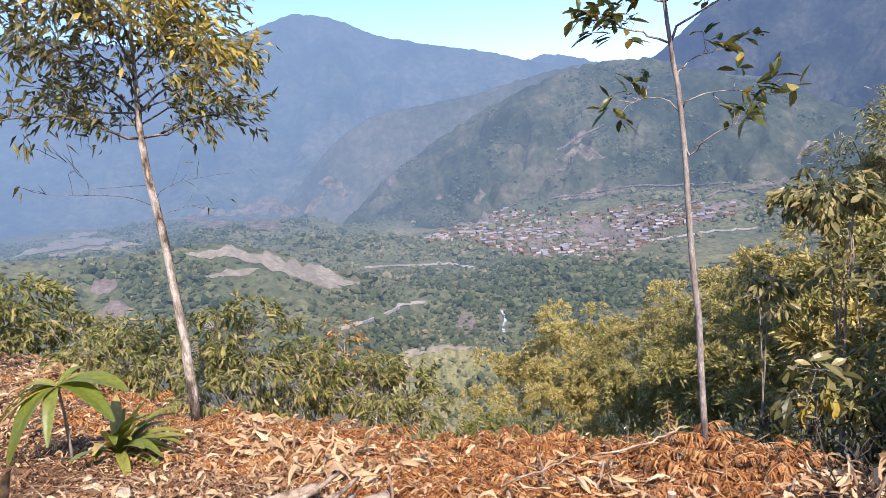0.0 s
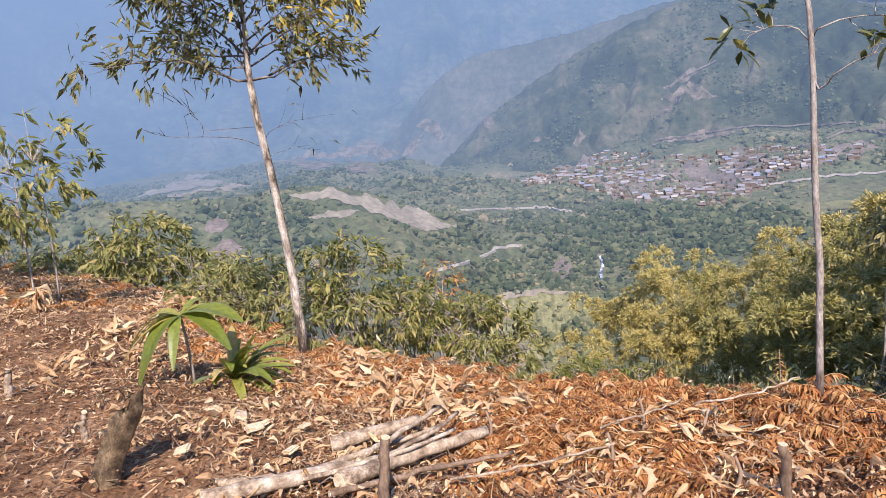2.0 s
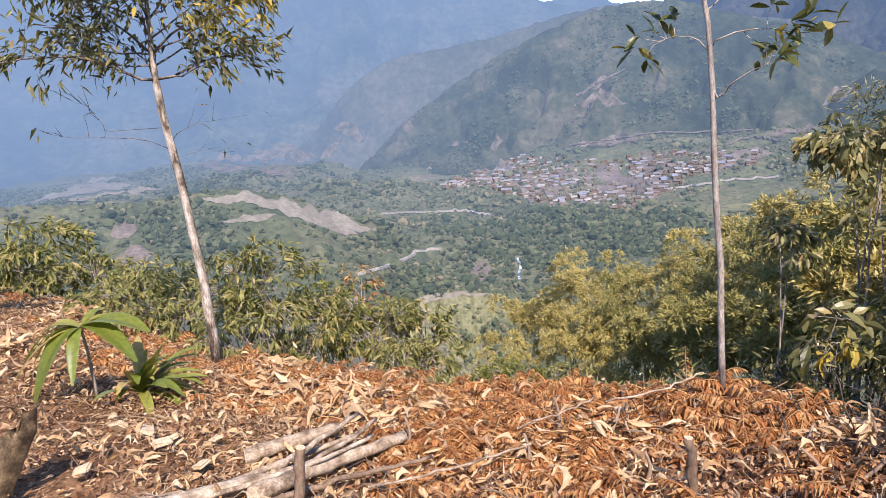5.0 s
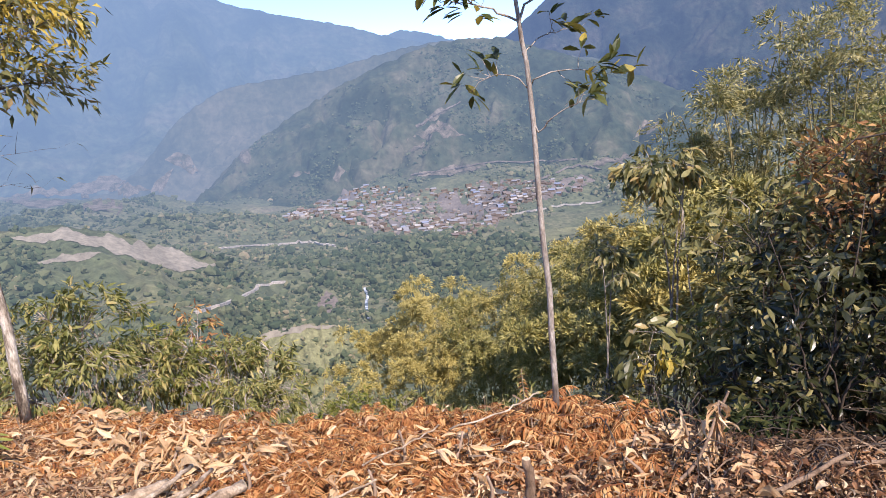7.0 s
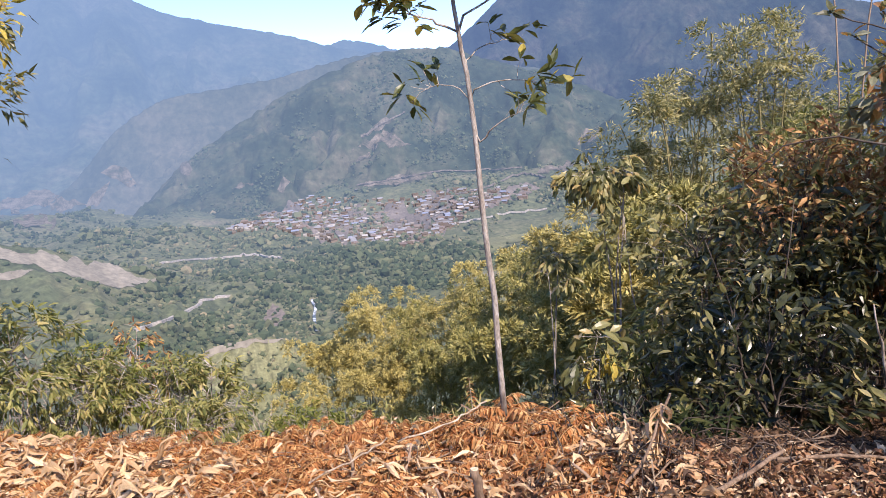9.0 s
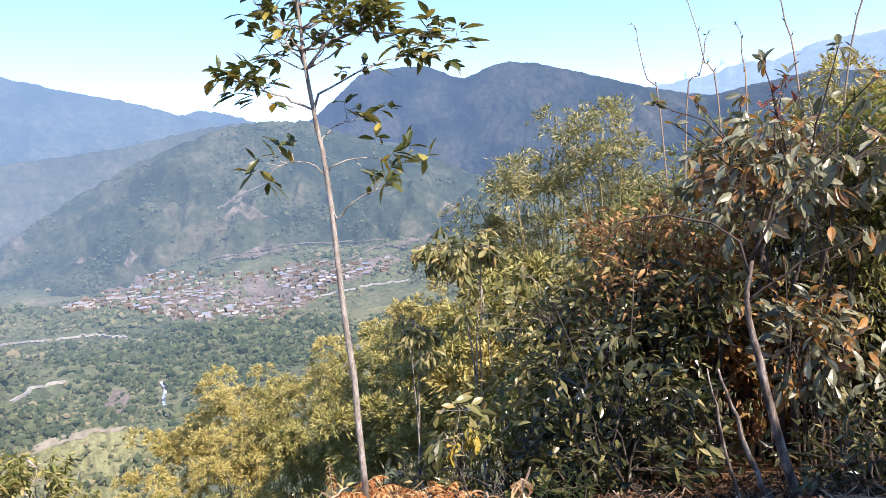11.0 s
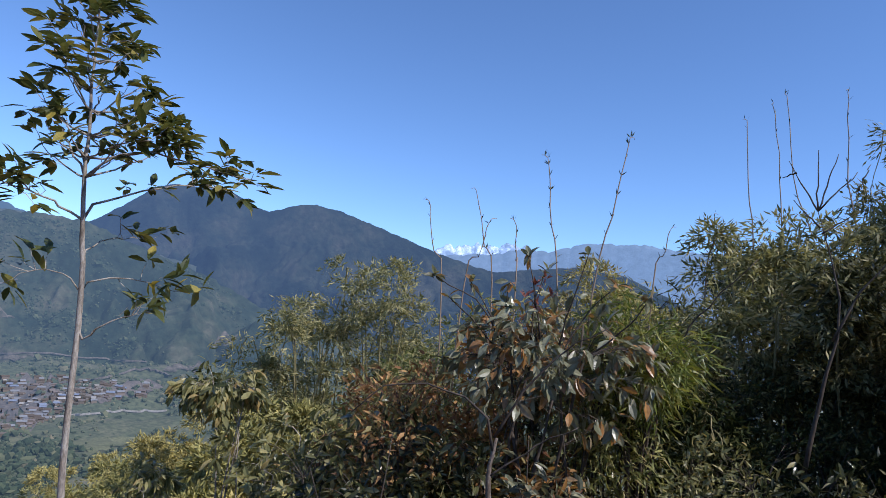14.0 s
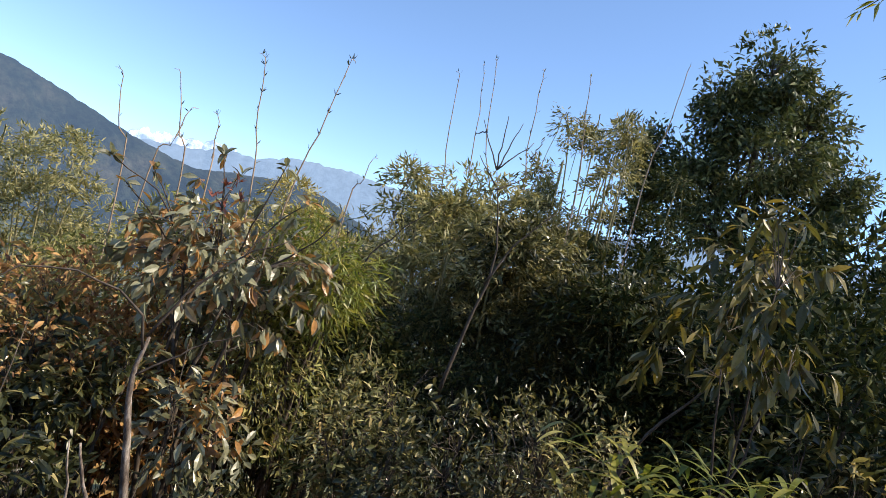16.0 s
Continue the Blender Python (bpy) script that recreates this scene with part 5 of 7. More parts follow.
def patch(name, label, category, rows, material, seed, ragged=0.2, lift=0.001, clear=True):
    """Bare or open ground lying on the slopes: rows of bearing, lowest and highest degrees above eye level along it."""
    rng = np.random.default_rng(seed)
    a = np.array(rows, float)
    n = max(10, int((a[-1, 0] - a[0, 0]) / 0.16))
    b = np.linspace(a[0, 0], a[-1, 0], n)
    lo, hi = np.interp(b, a[:, 0], a[:, 1]), np.interp(b, a[:, 0], a[:, 2])
    w = (hi - lo) * ragged + 0.04
    lo, hi = lo + w * fbm(b * 1.3 + seed, b * 0 + 3, seed % 30, 3), hi + w * fbm(b * 1.5 + seed, b * 0 + 9, seed % 29 + 1, 3)
    m = 6
    v, rr = [], []
    for i in range(n):
        end = min(1.0, 4.0 * min(i, n - 1 - i) / n + 0.12)
        mid, half = (lo[i] + hi[i]) / 2, max(0.02, (hi[i] - lo[i]) / 2) * end
        for j in range(m):
            h = mid + half * (2 * j / (m - 1) - 1)
            r, z = first_hit(b[i], h)
            rr.append(r)
            q = spot(b[i], r)
            v.append((q.x, q.y, z + r * lift))
    rr = np.array(rr).reshape(n, m)
    f = [[i * m + j, i * m + j + 1, (i + 1) * m + j + 1, (i + 1) * m + j] for i in range(n - 1) for j in range(m - 1) if rr[i:i + 2, j:j + 2].max() < 1.12 * rr[i:i + 2, j:j + 2].min()]
    if not f:
        return None
    if clear:
        ok = rr < 5000
        for i in range(0, n, 2):
            if ok[i].all():
                OPEN_GROUND.append((b[i], 0.17, rr[i].min(), rr[i].max()))
    return tagged(new(name, mesh_of(name, v, np.array(f)[:, ::-1], material, True)), label, category, "", "structure")


def ribbon(name, label, category, rows, width, material, lift=0.0028, seed=1):
    """A track or stream along rows of bearing and degrees above eye level."""
    rng = np.random.default_rng(seed)
    q = bent([(b, h, 0) for b, h in rows], 9 * len(rows))
    got = [(b, *first_hit(b, h)) for b, h in zip(q[:, 0], q[:, 1])]
    got = [g for g in got if g[1] < 5000]
    p = np.array([(g[1] * math.sin(radians(g[0])), g[1] * math.cos(radians(g[0])), g[2] + lift * g[1]) for g in got])
    d = np.gradient(p, axis=0)
    side = np.cross(d, [0, 0, 1.0])
    side /= np.linalg.norm(side, axis=1)[:, None] + 1e-9
    w = width * rng.uniform(0.7, 1.2, len(p))[:, None] / 2
    v = np.stack([p - side * w, p + side * w, p + side * w - [0, 0, 3], p - side * w - [0, 0, 3]], 1).reshape(-1, 3)
    f = [[4 * k + i, 4 * k + (i + 1) % 4, 4 * k + 4 + (i + 1) % 4, 4 * k + 4 + i] for k in range(len(p) - 1) for i in range(4) if abs(got[k + 1][1] / got[k][1] - 1) < 0.12]
    for g in got[::2]:
        OPEN_GROUND.append((g[0], 0.22, g[1] - 12, g[1] + 4))
    return tagged(new(name, mesh_of(name, v, np.array(f), material)), label, category, "", "structure")


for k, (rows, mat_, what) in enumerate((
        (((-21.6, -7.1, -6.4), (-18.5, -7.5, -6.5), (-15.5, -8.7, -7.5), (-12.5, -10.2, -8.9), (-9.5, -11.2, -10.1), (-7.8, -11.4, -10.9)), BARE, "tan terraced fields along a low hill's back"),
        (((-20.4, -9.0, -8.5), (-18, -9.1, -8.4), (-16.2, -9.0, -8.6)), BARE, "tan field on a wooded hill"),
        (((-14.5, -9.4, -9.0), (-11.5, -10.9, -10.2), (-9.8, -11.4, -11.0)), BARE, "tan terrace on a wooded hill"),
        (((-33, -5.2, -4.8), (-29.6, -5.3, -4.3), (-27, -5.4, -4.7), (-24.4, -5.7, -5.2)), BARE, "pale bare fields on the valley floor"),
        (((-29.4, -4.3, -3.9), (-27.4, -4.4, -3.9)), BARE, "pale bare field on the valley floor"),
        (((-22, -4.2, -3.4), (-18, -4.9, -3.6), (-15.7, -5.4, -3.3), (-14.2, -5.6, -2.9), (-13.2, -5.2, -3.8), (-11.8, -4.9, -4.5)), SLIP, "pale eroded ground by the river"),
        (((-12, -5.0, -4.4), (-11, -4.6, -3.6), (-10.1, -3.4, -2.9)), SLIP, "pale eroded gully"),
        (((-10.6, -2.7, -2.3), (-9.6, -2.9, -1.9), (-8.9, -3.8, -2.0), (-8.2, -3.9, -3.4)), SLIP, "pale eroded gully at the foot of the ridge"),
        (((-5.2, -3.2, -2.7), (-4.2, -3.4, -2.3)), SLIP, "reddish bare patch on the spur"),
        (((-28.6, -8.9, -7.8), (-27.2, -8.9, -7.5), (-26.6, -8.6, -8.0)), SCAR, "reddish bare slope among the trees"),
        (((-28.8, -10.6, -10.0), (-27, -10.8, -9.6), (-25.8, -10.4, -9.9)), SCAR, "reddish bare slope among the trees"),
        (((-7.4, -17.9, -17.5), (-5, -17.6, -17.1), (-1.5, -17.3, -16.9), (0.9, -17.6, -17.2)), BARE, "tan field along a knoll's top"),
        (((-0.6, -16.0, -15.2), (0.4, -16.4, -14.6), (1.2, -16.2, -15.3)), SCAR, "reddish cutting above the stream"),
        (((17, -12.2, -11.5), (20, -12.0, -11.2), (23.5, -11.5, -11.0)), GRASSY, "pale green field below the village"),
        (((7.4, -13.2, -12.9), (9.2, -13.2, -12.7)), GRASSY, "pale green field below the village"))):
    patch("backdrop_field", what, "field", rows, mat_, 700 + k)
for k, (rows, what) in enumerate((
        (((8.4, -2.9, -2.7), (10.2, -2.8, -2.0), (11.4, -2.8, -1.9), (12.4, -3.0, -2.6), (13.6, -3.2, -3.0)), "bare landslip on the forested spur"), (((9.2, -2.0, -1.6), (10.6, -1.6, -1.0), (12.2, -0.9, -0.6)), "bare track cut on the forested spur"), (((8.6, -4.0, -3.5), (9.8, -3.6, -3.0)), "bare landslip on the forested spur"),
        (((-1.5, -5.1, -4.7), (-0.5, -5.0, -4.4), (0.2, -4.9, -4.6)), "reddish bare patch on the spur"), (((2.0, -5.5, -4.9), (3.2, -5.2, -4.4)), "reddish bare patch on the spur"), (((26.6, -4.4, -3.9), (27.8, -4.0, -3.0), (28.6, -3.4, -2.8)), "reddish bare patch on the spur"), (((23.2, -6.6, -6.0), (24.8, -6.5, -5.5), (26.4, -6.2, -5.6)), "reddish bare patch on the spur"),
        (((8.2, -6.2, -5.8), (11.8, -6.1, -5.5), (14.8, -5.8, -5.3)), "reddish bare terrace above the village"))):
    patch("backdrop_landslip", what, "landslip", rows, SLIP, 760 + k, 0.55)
for k, rows in enumerate((((3.6, -9.2, -7.0), (7, -10.2, -7.6), (9.4, -10.0, -8.0)), ((9, -9.4, -7.6), (12, -10.6, -8.2), (15, -10.2, -7.2), (17.5, -8.8, -7.4)), ((-0.5, -8.2, -7.4), (2, -8.4, -6.9), (4.4, -8.8, -6.4)), ((18, -8.6, -7.6), (20.5, -8.5, -7.2), (23.5, -7.9, -6.9)))):
    patch("backdrop_yard", "trodden bare earth between the village houses", "bare earth", rows, SCAR, 780 + k, 0.3, 0.0012, False)

ribbon("road", "pale dirt road climbing the forested spur", "road", [(9.3, -2.0), (10.4, -1.4), (11.6, -0.8), (13.0, -0.3)], 8.0, SCAR)
ribbon("road", "pale dirt road winding over a wooded hill", "road", [(-10.4, -14.5), (-8.0, -14.2), (-6.6, -13.9), (-5.4, -13.5), (-5.0, -13.2), (-2.9, -13.5)], 4.2, TRACK)
ribbon("road", "pale dirt road along the far bank", "road", [(-7.9, -9.8), (-5, -10.0), (-3.2, -10.2), (-1, -10.3), (1.5, -10.9)], 4.0, TRACK)
ribbon("road", "reddish road cut above the village", "road", [(8.4, -5.8), (11.8, -5.6), (15.4, -5.3), (18.4, -5.6), (22.1, -5.6)], 6.0, SCAR)
ribbon("road", "dirt road beside the village", "road", [(16.5, -7.4), (19, -7.0), (22, -6.2), (24, -6.6)], 5.0, SCAR)
ribbon("road", "dirt road below the village", "road", [(16, -9.8), (20, -9.4), (24, -9.2)], 4.0, TRACK)
WATER, wt, wb_ = nodes_of("white_water")
wt.links.new(ramp(wt, [(0.45, (0.10, 0.13, 0.15)), (0.6, (0.6, 0.64, 0.68))], noise_of(wt, 0.12, 5)), wb_.inputs["Base Color"])
wb_.inputs["Roughness"].default_value = 0.15
ribbon("stream", "narrow stream with white rapids", "stream", [(3.5, -14.8), (3.7, -15.4), (3.5, -16.2), (3.6, -17.3)], 3.0, WATER)


def sight(b, h, lo=250.0, hi=2600.0):
    r = float(meet(b, h, lo, hi)[0])
    return r if r == r else hi


# village houses on the far slope
ROOFS = [plain("zinc_roof", (0.22, 0.225, 0.24), 0.75), plain("rusted_roof", (0.17, 0.14, 0.13), 0.8), plain("thatch_roof", (0.11, 0.088, 0.075), 0.95), plain("pale_roof", (0.34, 0.325, 0.31), 0.75), plain("dull_blue_roof", (0.2, 0.23, 0.3), 0.6)]
WALL_WOOD = plain("plank_wall", (0.2, 0.165, 0.14), 0.9)


def house_meshes(w, d, h, rise_, roof):
    e = 0.7
    bv = [(-w / 2, -d / 2, -3), (w / 2, -d / 2, -3), (w / 2, d / 2, -3), (-w / 2, d / 2, -3), (-w / 2, -d / 2, h), (w / 2, -d / 2, h), (w / 2, d / 2, h), (-w / 2, d / 2, h), (-w / 2, 0, h + rise_), (w / 2, 0, h + rise_)]
    bf = [(0, 1, 5, 4), (1, 2, 6, 5), (2, 3, 7, 6), (3, 0, 4, 7), (5, 6, 9, 9), (7, 4, 8, 8)]
    tris = [(a, b, c) for a, b, c, _ in bf] + [(a, c, d_) for a, _, c, d_ in bf[:4]]
    drop = e * rise_ / (d / 2)
    rv = []
    for up in (0.05, 0.3):
        rv += [(-w / 2 - e, -d / 2 - e, h - drop + up), (w / 2 + e, -d / 2 - e, h - drop + up), (w / 2 + e, 0, h + rise_ + up), (-w / 2 - e, 0, h + rise_ + up), (w / 2 + e, d / 2 + e, h - drop + up), (-w / 2 - e, d / 2 + e, h - drop + up)]
    rf = [(6, 7, 8, 9), (9, 8, 10, 11), (3, 2, 1, 0), (5, 4, 2, 3), (0, 1, 7, 6), (4, 5, 11, 10), (1, 2, 8, 7), (2, 4, 10, 8), (0, 6, 9, 3), (3, 9, 11, 5)]
    return mesh_of("wall", bv, tris, WALL_WOOD), mesh_of("roof", rv, rf, roof)


KINDS = [house_meshes(w, d, h, r, roof) for roof in ROOFS for w, d, h, r in ((10, 6.5, 3.0, 2.2), (14, 7, 3.4, 2.4), (7.5, 5.5, 2.6, 2.0))]
ROOF_WORDS = ("grey zinc", "rusted metal", "brown thatched", "pale metal", "dull blue")
rng = np.random.default_rng(77)
made = 0
taken = np.zeros((0, 2))
VILLAGE = [(-2.7, -8.1), (1.4, -7.7), (4.4, -8.0), (7.6, -8.6), (11.7, -9.3), (14, -8.8), (16, -8.4), (18, -7.9), (22.5, -7.6)]
THICK = [(-2.7, 0.2), (1.4, 0.7), (4.4, 1.8), (7.6, 1.9), (11.7, 1.9), (14, 2.0), (16, 1.6), (18, 0.8), (22.5, 0.5)]
while made < 290:
    b = rng.uniform(-2.2, 22.5)
    h = float(knots(VILLAGE, b)) + float(knots(THICK, b)) * rng.uniform(-1, 1)
    if b > 18 and rng.uniform() < 0.55:
        continue
    if fbm(np.array(b * 0.7 + 3), np.array(h * 1.6 + 20), 5, 2) < -0.35:
        continue
    r = sight(b, h, 800)
    p = spot(b, r)
    if len(taken) and np.min(np.hypot(taken[:, 0] - p.x, taken[:, 1] - p.y)) < 9:
        made += 0.02
        continue
    taken = np.vstack([taken, [p.x, p.y]])
    z = float(land(np.array([b]), np.array([r]))[0])
    k = int(rng.choice(5, p=[0.40, 0.15, 0.25, 0.08, 0.12]))
    wall, roof = KINDS[k * 3 + int(rng.integers(3))]
    e = thing("house", "small plank house with a %s roof on the slope" % ROOF_WORDS[k], "house", (p.x, p.y, z + 1.2), "village houses")
    e.rotation_euler = (0, 0, radians(-b + rng.normal(0, 18)))
    part("wall", wall, e)
    part("roof", roof, e)
    made += 1


def huddle(name, label, count, seed, roof):
    """Sheds and huts between the houses, too small to pick apart."""
    rng = np.random.default_rng(seed)
    vs, fs, n = [], [], 0
    while n < count:
        b = rng.uniform(-2.2, 20)
        h = float(knots(VILLAGE, b)) + 1.05 * float(knots(THICK, b)) * rng.uniform(-1, 1)
        r = sight(b, h, 800)
        w, d, hh = rng.uniform(2, 4.5), rng.uniform(1.8, 3), rng.uniform(1.8, 3)
        c = spot(b, r)
        z = float(land(np.array([b]), np.array([r]))[0])
        a = radians(-b) + rng.normal(0, 0.3)
        q = np.array([(-w, -d, -3), (w, -d, -3), (w, d, -3), (-w, d, -3), (-w, -d, hh), (w, -d, hh), (w, d, hh), (-w, d, hh), (-w, 0, hh + 1.6), (w, 0, hh + 1.6)])
        x, y = q[:, 0] * math.cos(a) - q[:, 1] * math.sin(a), q[:, 0] * math.sin(a) + q[:, 1] * math.cos(a)
        vs.append(np.stack([x + c.x, y + c.y, q[:, 2] + z + 1], -1))
        fs.append(np.array([(0, 1, 5), (0, 5, 4), (1, 2, 6), (1, 6, 5), (2, 3, 7), (2, 7, 6), (3, 0, 4), (3, 4, 7), (4, 5, 9), (4, 9, 8), (6, 7, 8), (6, 8, 9), (5, 6, 9), (7, 4, 8)]) + 10 * n)
        n += 1
    return tagged(new(name, mesh_of(name, np.vstack(vs), np.vstack(fs), roof)), label, "huts", "", "stuff")


HUTS = leafage("weathered_hut", (0.0, (0.09, 0.078, 0.07)), (0.5, (0.15, 0.13, 0.12)), (0.8, (0.22, 0.2, 0.19)), (1.0, (0.36, 0.34, 0.32)), gloss=0.8, through_light=0.0, spec=0.2)
huddle("hut_row", "small weathered sheds crowded between the village houses", 520, 43, HUTS)


# woods of the valley: rounded crowns, one by one in a sheet of stuff
def woods(name, label, count, seed, material, zone, face=None, girth=1.0, clumpy=-0.05):
    rng = np.random.default_rng(seed)
    bm = bmesh.new()
    bmesh.ops.create_icosphere(bm, subdivisions=1, radius=1.0)
    iv = np.array([v.co[:] for v in bm.verts])
    bm.verts.ensure_lookup_table()
    it = np.array([[v.index for v in f.verts] for f in bm.faces])
    bm.free()
    (b0, b1), (r0, r1) = zone
    b = rng.uniform(b0, b1, count * 3)
    r = np.exp(rng.uniform(math.log(r0), math.log(r1), count * 3))
    x, y = r * np.sin(np.radians(b)), r * np.cos(np.radians(b))
    dens = fbm(x * 0.006 + 60, y * 0.006 + 60, seed, 4) + 0.35 * rng.normal(0, 1, count * 3)
    ok = dens > clumpy
    if len(taken):
        cell = set((int(px // 14), int(py // 14)) for px, py in taken)
        ok &= np.array([(int(px // 14), int(py // 14)) not in cell for px, py in zip(x, y)])
    for fb, fw, fr0, fr1 in OPEN_GROUND:
        ok &= ~((np.abs(b - fb) < fw * 0.95) & (r > fr0 * 0.985) & (r < fr1 * 1.015))
    b, r, x, y = b[ok][:count], r[ok][:count], x[ok][:count], y[ok][:count]
    z = (face or land)(b, r)
    n = len(b)
    size = girth * np.clip(rng.lognormal(0.62, 0.5, n), 0.8, 6.5) * (0.5 + 0.5 * np.clip(r / 900, 0.3, 1.5))
    each = 3
    off = rng.normal(0, 0.42, (n, each, 3)) * [1, 1, 0.5] * size[:, None, None]
    small = size[:, None] * rng.uniform(0.45, 0.85, (n, each))
    warp = 1 + rng.normal(0, 0.3, (n, each, len(iv), 1))
    v = iv[None, None] * warp * small[..., None, None] * np.array([1, 1, 0.9]) + (np.stack([x, y, z + size * 0.45], -1)[:, None] + off)[:, :, None]
    f = it[None] + (np.arange(n * each) * len(iv))[:, None, None]
    ob = new(name, mesh_of(name, v.reshape(-1, 3), f.reshape(-1, 3), material, False))
    return tagged(ob, label, "woodland", "", "stuff")


# Crown colours have the painted haze emission mixed in as well.
CROWNS = painted_haze(leafage("valley_tree_crown", (0.0, (0.07, 0.088, 0.05)), (0.5, (0.12, 0.135, 0.07)), (0.85, (0.18, 0.175, 0.095)), (1.0, (0.26, 0.21, 0.13)), gloss=0.9, through_light=0.0, spec=0.1))
DARK_CROWNS = painted_haze(leafage("dark_valley_crown", (0.0, (0.04, 0.058, 0.032)), (0.6, (0.075, 0.095, 0.048)), (1.0, (0.14, 0.145, 0.075)), gloss=0.9, through_light=0.0, spec=0.1))
HILL_FACE = FACES["backdrop_hill"][0]
SPUR = FACES["backdrop_mountain_near"][0]
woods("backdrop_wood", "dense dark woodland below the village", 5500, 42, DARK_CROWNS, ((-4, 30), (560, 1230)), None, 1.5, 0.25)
woods("backdrop_wood", "dense dark woodland over the low hill", 5000, 44, DARK_CROWNS, ((-48, 3), (480, 940)), HILL_FACE, 1.5, 0.3)
woods("backdrop_wood", "scattered trees over the low hill", 2600, 46, CROWNS, ((-48, 3), (480, 940)), HILL_FACE, 1.25, 0.1)
woods("backdrop_wood", "scattered round trees on the valley slopes", 13000, 41, CROWNS, ((-12, 40), (450, 2050)), None, 1.3, 0.15)
woods("backdrop_wood", "dark groves on the far valley floor", 9000, 47, DARK_CROWNS, ((-48, -6), (1080, 2500)), None, 1.3, 0.25)
woods("backdrop_wood", "forest crowns over the spur behind the village", 9000, 45, DARK_CROWNS, ((-12, 42), (1830, 2380)), SPUR, 1.15, 0.3)
for k in range(3):
    face, near_, far_, span_ = FACES["knoll%d" % k]
    woods("backdrop_wood", "bushes on the knolls below the clearing", 420, 50 + k, CROWNS, (span_, (near_ + 4, far_ - 6)), face, 0.9, 0.0)

# ---- litter on the clearing ----
BROWN_STRAW = leafage("brown_straw", (0.0, (0.24, 0.135, 0.072)), (0.6, (0.43, 0.275, 0.155)), (1.0, (0.66, 0.47, 0.29)), gloss=0.8, through_light=0.1)

def strewn(n, seed, lo=-62, hi=75, r0=0.9, bunchy=0.0, reach=1.04):
    """Places on the clearing, inside its brink, denser near the path."""
    rng = np.random.default_rng(seed)
    out = []
    while sum(map(len, out)) < n:
        b = rng.uniform(lo, hi, n * 2)
        rc = eased(BRINK, b)
        r = r0 + (rc * reach - r0) * rng.uniform(0, 1, n * 2) ** 0.85
        x, y = r * np.sin(np.radians(b)), r * np.cos(np.radians(b))
        w = fbm(x * 1.1 + 30, y * 1.1 + 30, seed, 3)
        ok = (w > rng.uniform(-0.9, bunchy, n * 2)) & (rng.uniform(0, 1, n * 2) < r / rc + 0.25)
        out.append(np.stack([x, y, clearing(x, y) if reach < 1.1 else land(b, r)], -1)[ok])
    return np.vstack(out)[:n]


def heap(p, rng, share=1.0):
    """Brush heaped up towards the brink: how far a piece may lie above the soil there."""
    b, r = np.degrees(np.arctan2(p[:, 0], p[:, 1])), np.hypot(p[:, 0], p[:, 1])
    edge = np.clip((r / eased(BRINK, b) - 0.62) / 0.3, 0, 1) * np.clip((b + 2) / 10, 0, 1) * np.clip((44 - b) / 10, 0, 1)
    lump = np.clip(0.5 + 0.9 * fbm(p[:, 0] * 1.6 + 40, p[:, 1] * 1.6 + 40, 77, 3), 0, 1.3)
    return share * 0.13 * edge * lump * rng.uniform(0.15, 1, len(p))


def litter(name, label, n, seed, kind, length, slim, material, lift=(0.0, 0.05), tilt=0.45, **where):
    rng = np.random.default_rng(seed)
    p = strewn(n, seed, **where)
    p[:, 2] += rng.uniform(*lift, n) + heap(p, rng)
    a = rng.uniform(0, 2 * np.pi, n)
    d = np.stack([np.cos(a), np.sin(a), rng.normal(0.05, tilt, n)], -1)
    L = rng.uniform(*length, n)
    kinds = CURLS if kind is BROAD else [kind]
    got = []
    for k, shape in enumerate(kinds):
        q = slice(k, n, len(kinds))
        m = len(p[q])
        got.append(leaves(shape, p[q], d[q], L[q], L[q] * rng.uniform(0.6, 1.4, m) * slim, rng, rng.uniform(-0.3, 0.4, m), 0.9))
    v, f = joined(got)
    ob = new(name, mesh_of(name, v, f, material))
    return tagged(ob, label, "leaf litter", "", "stuff")


litter("leaf_litter", "brown and orange curled dry leaves strewn over the slope", 13500, 801, BROAD, (0.018, 0.062), 0.5, LITTER, tilt=0.45)
litter("pale_leaf_litter", "pale curled dry leaves scattered over the slope", 1400, 802, BROAD, (0.04, 0.12), 0.36, PALE_LITTER, (0.0, 0.07), 0.5, bunchy=1.0, hi=36)
litter("leaf_crumbs", "small dry leaf fragments covering the soil", 32000, 803, SLIM, (0.012, 0.045), 0.5, LITTER, (0.0, 0.02))
litter("needle_litter", "thin straw-like dry stalks over the slope", 1800, 804, BLADE, (0.06, 0.22), 0.022, BROWN_STRAW, (0.01, 0.05), tilt=0.18, hi=31)

litter("leaf_litter", "tan curled dry leaves strewn over the upper clearing", 8500, 806, BROAD, (0.018, 0.062), 0.42, LITTER, (0.0, 0.04), 0.35, lo=-62, hi=-14, r0=2.6)
litter("pale_leaf_litter", "pale curled leaves over the upper clearing", 1500, 807, BROAD, (0.035, 0.12), 0.36, PALE_LITTER, (0.0, 0.05), 0.45, lo=-62, hi=-14, r0=2.6, bunchy=1.1)
litter("leaf_crumbs", "grey-brown chips of bark and leaf over the upper clearing", 26000, 811, SLIM, (0.015, 0.05), 0.4, BROWN_STRAW, (0.0, 0.02), 0.3, lo=-62, hi=-12, r0=2.2)
litter("needle_litter", "thin grey-brown dry stalks over the upper clearing", 6500, 808, BLADE, (0.06, 0.24), 0.03, BROWN_STRAW, (0.01, 0.05), 0.15, lo=-62, hi=-14, r0=2.6)

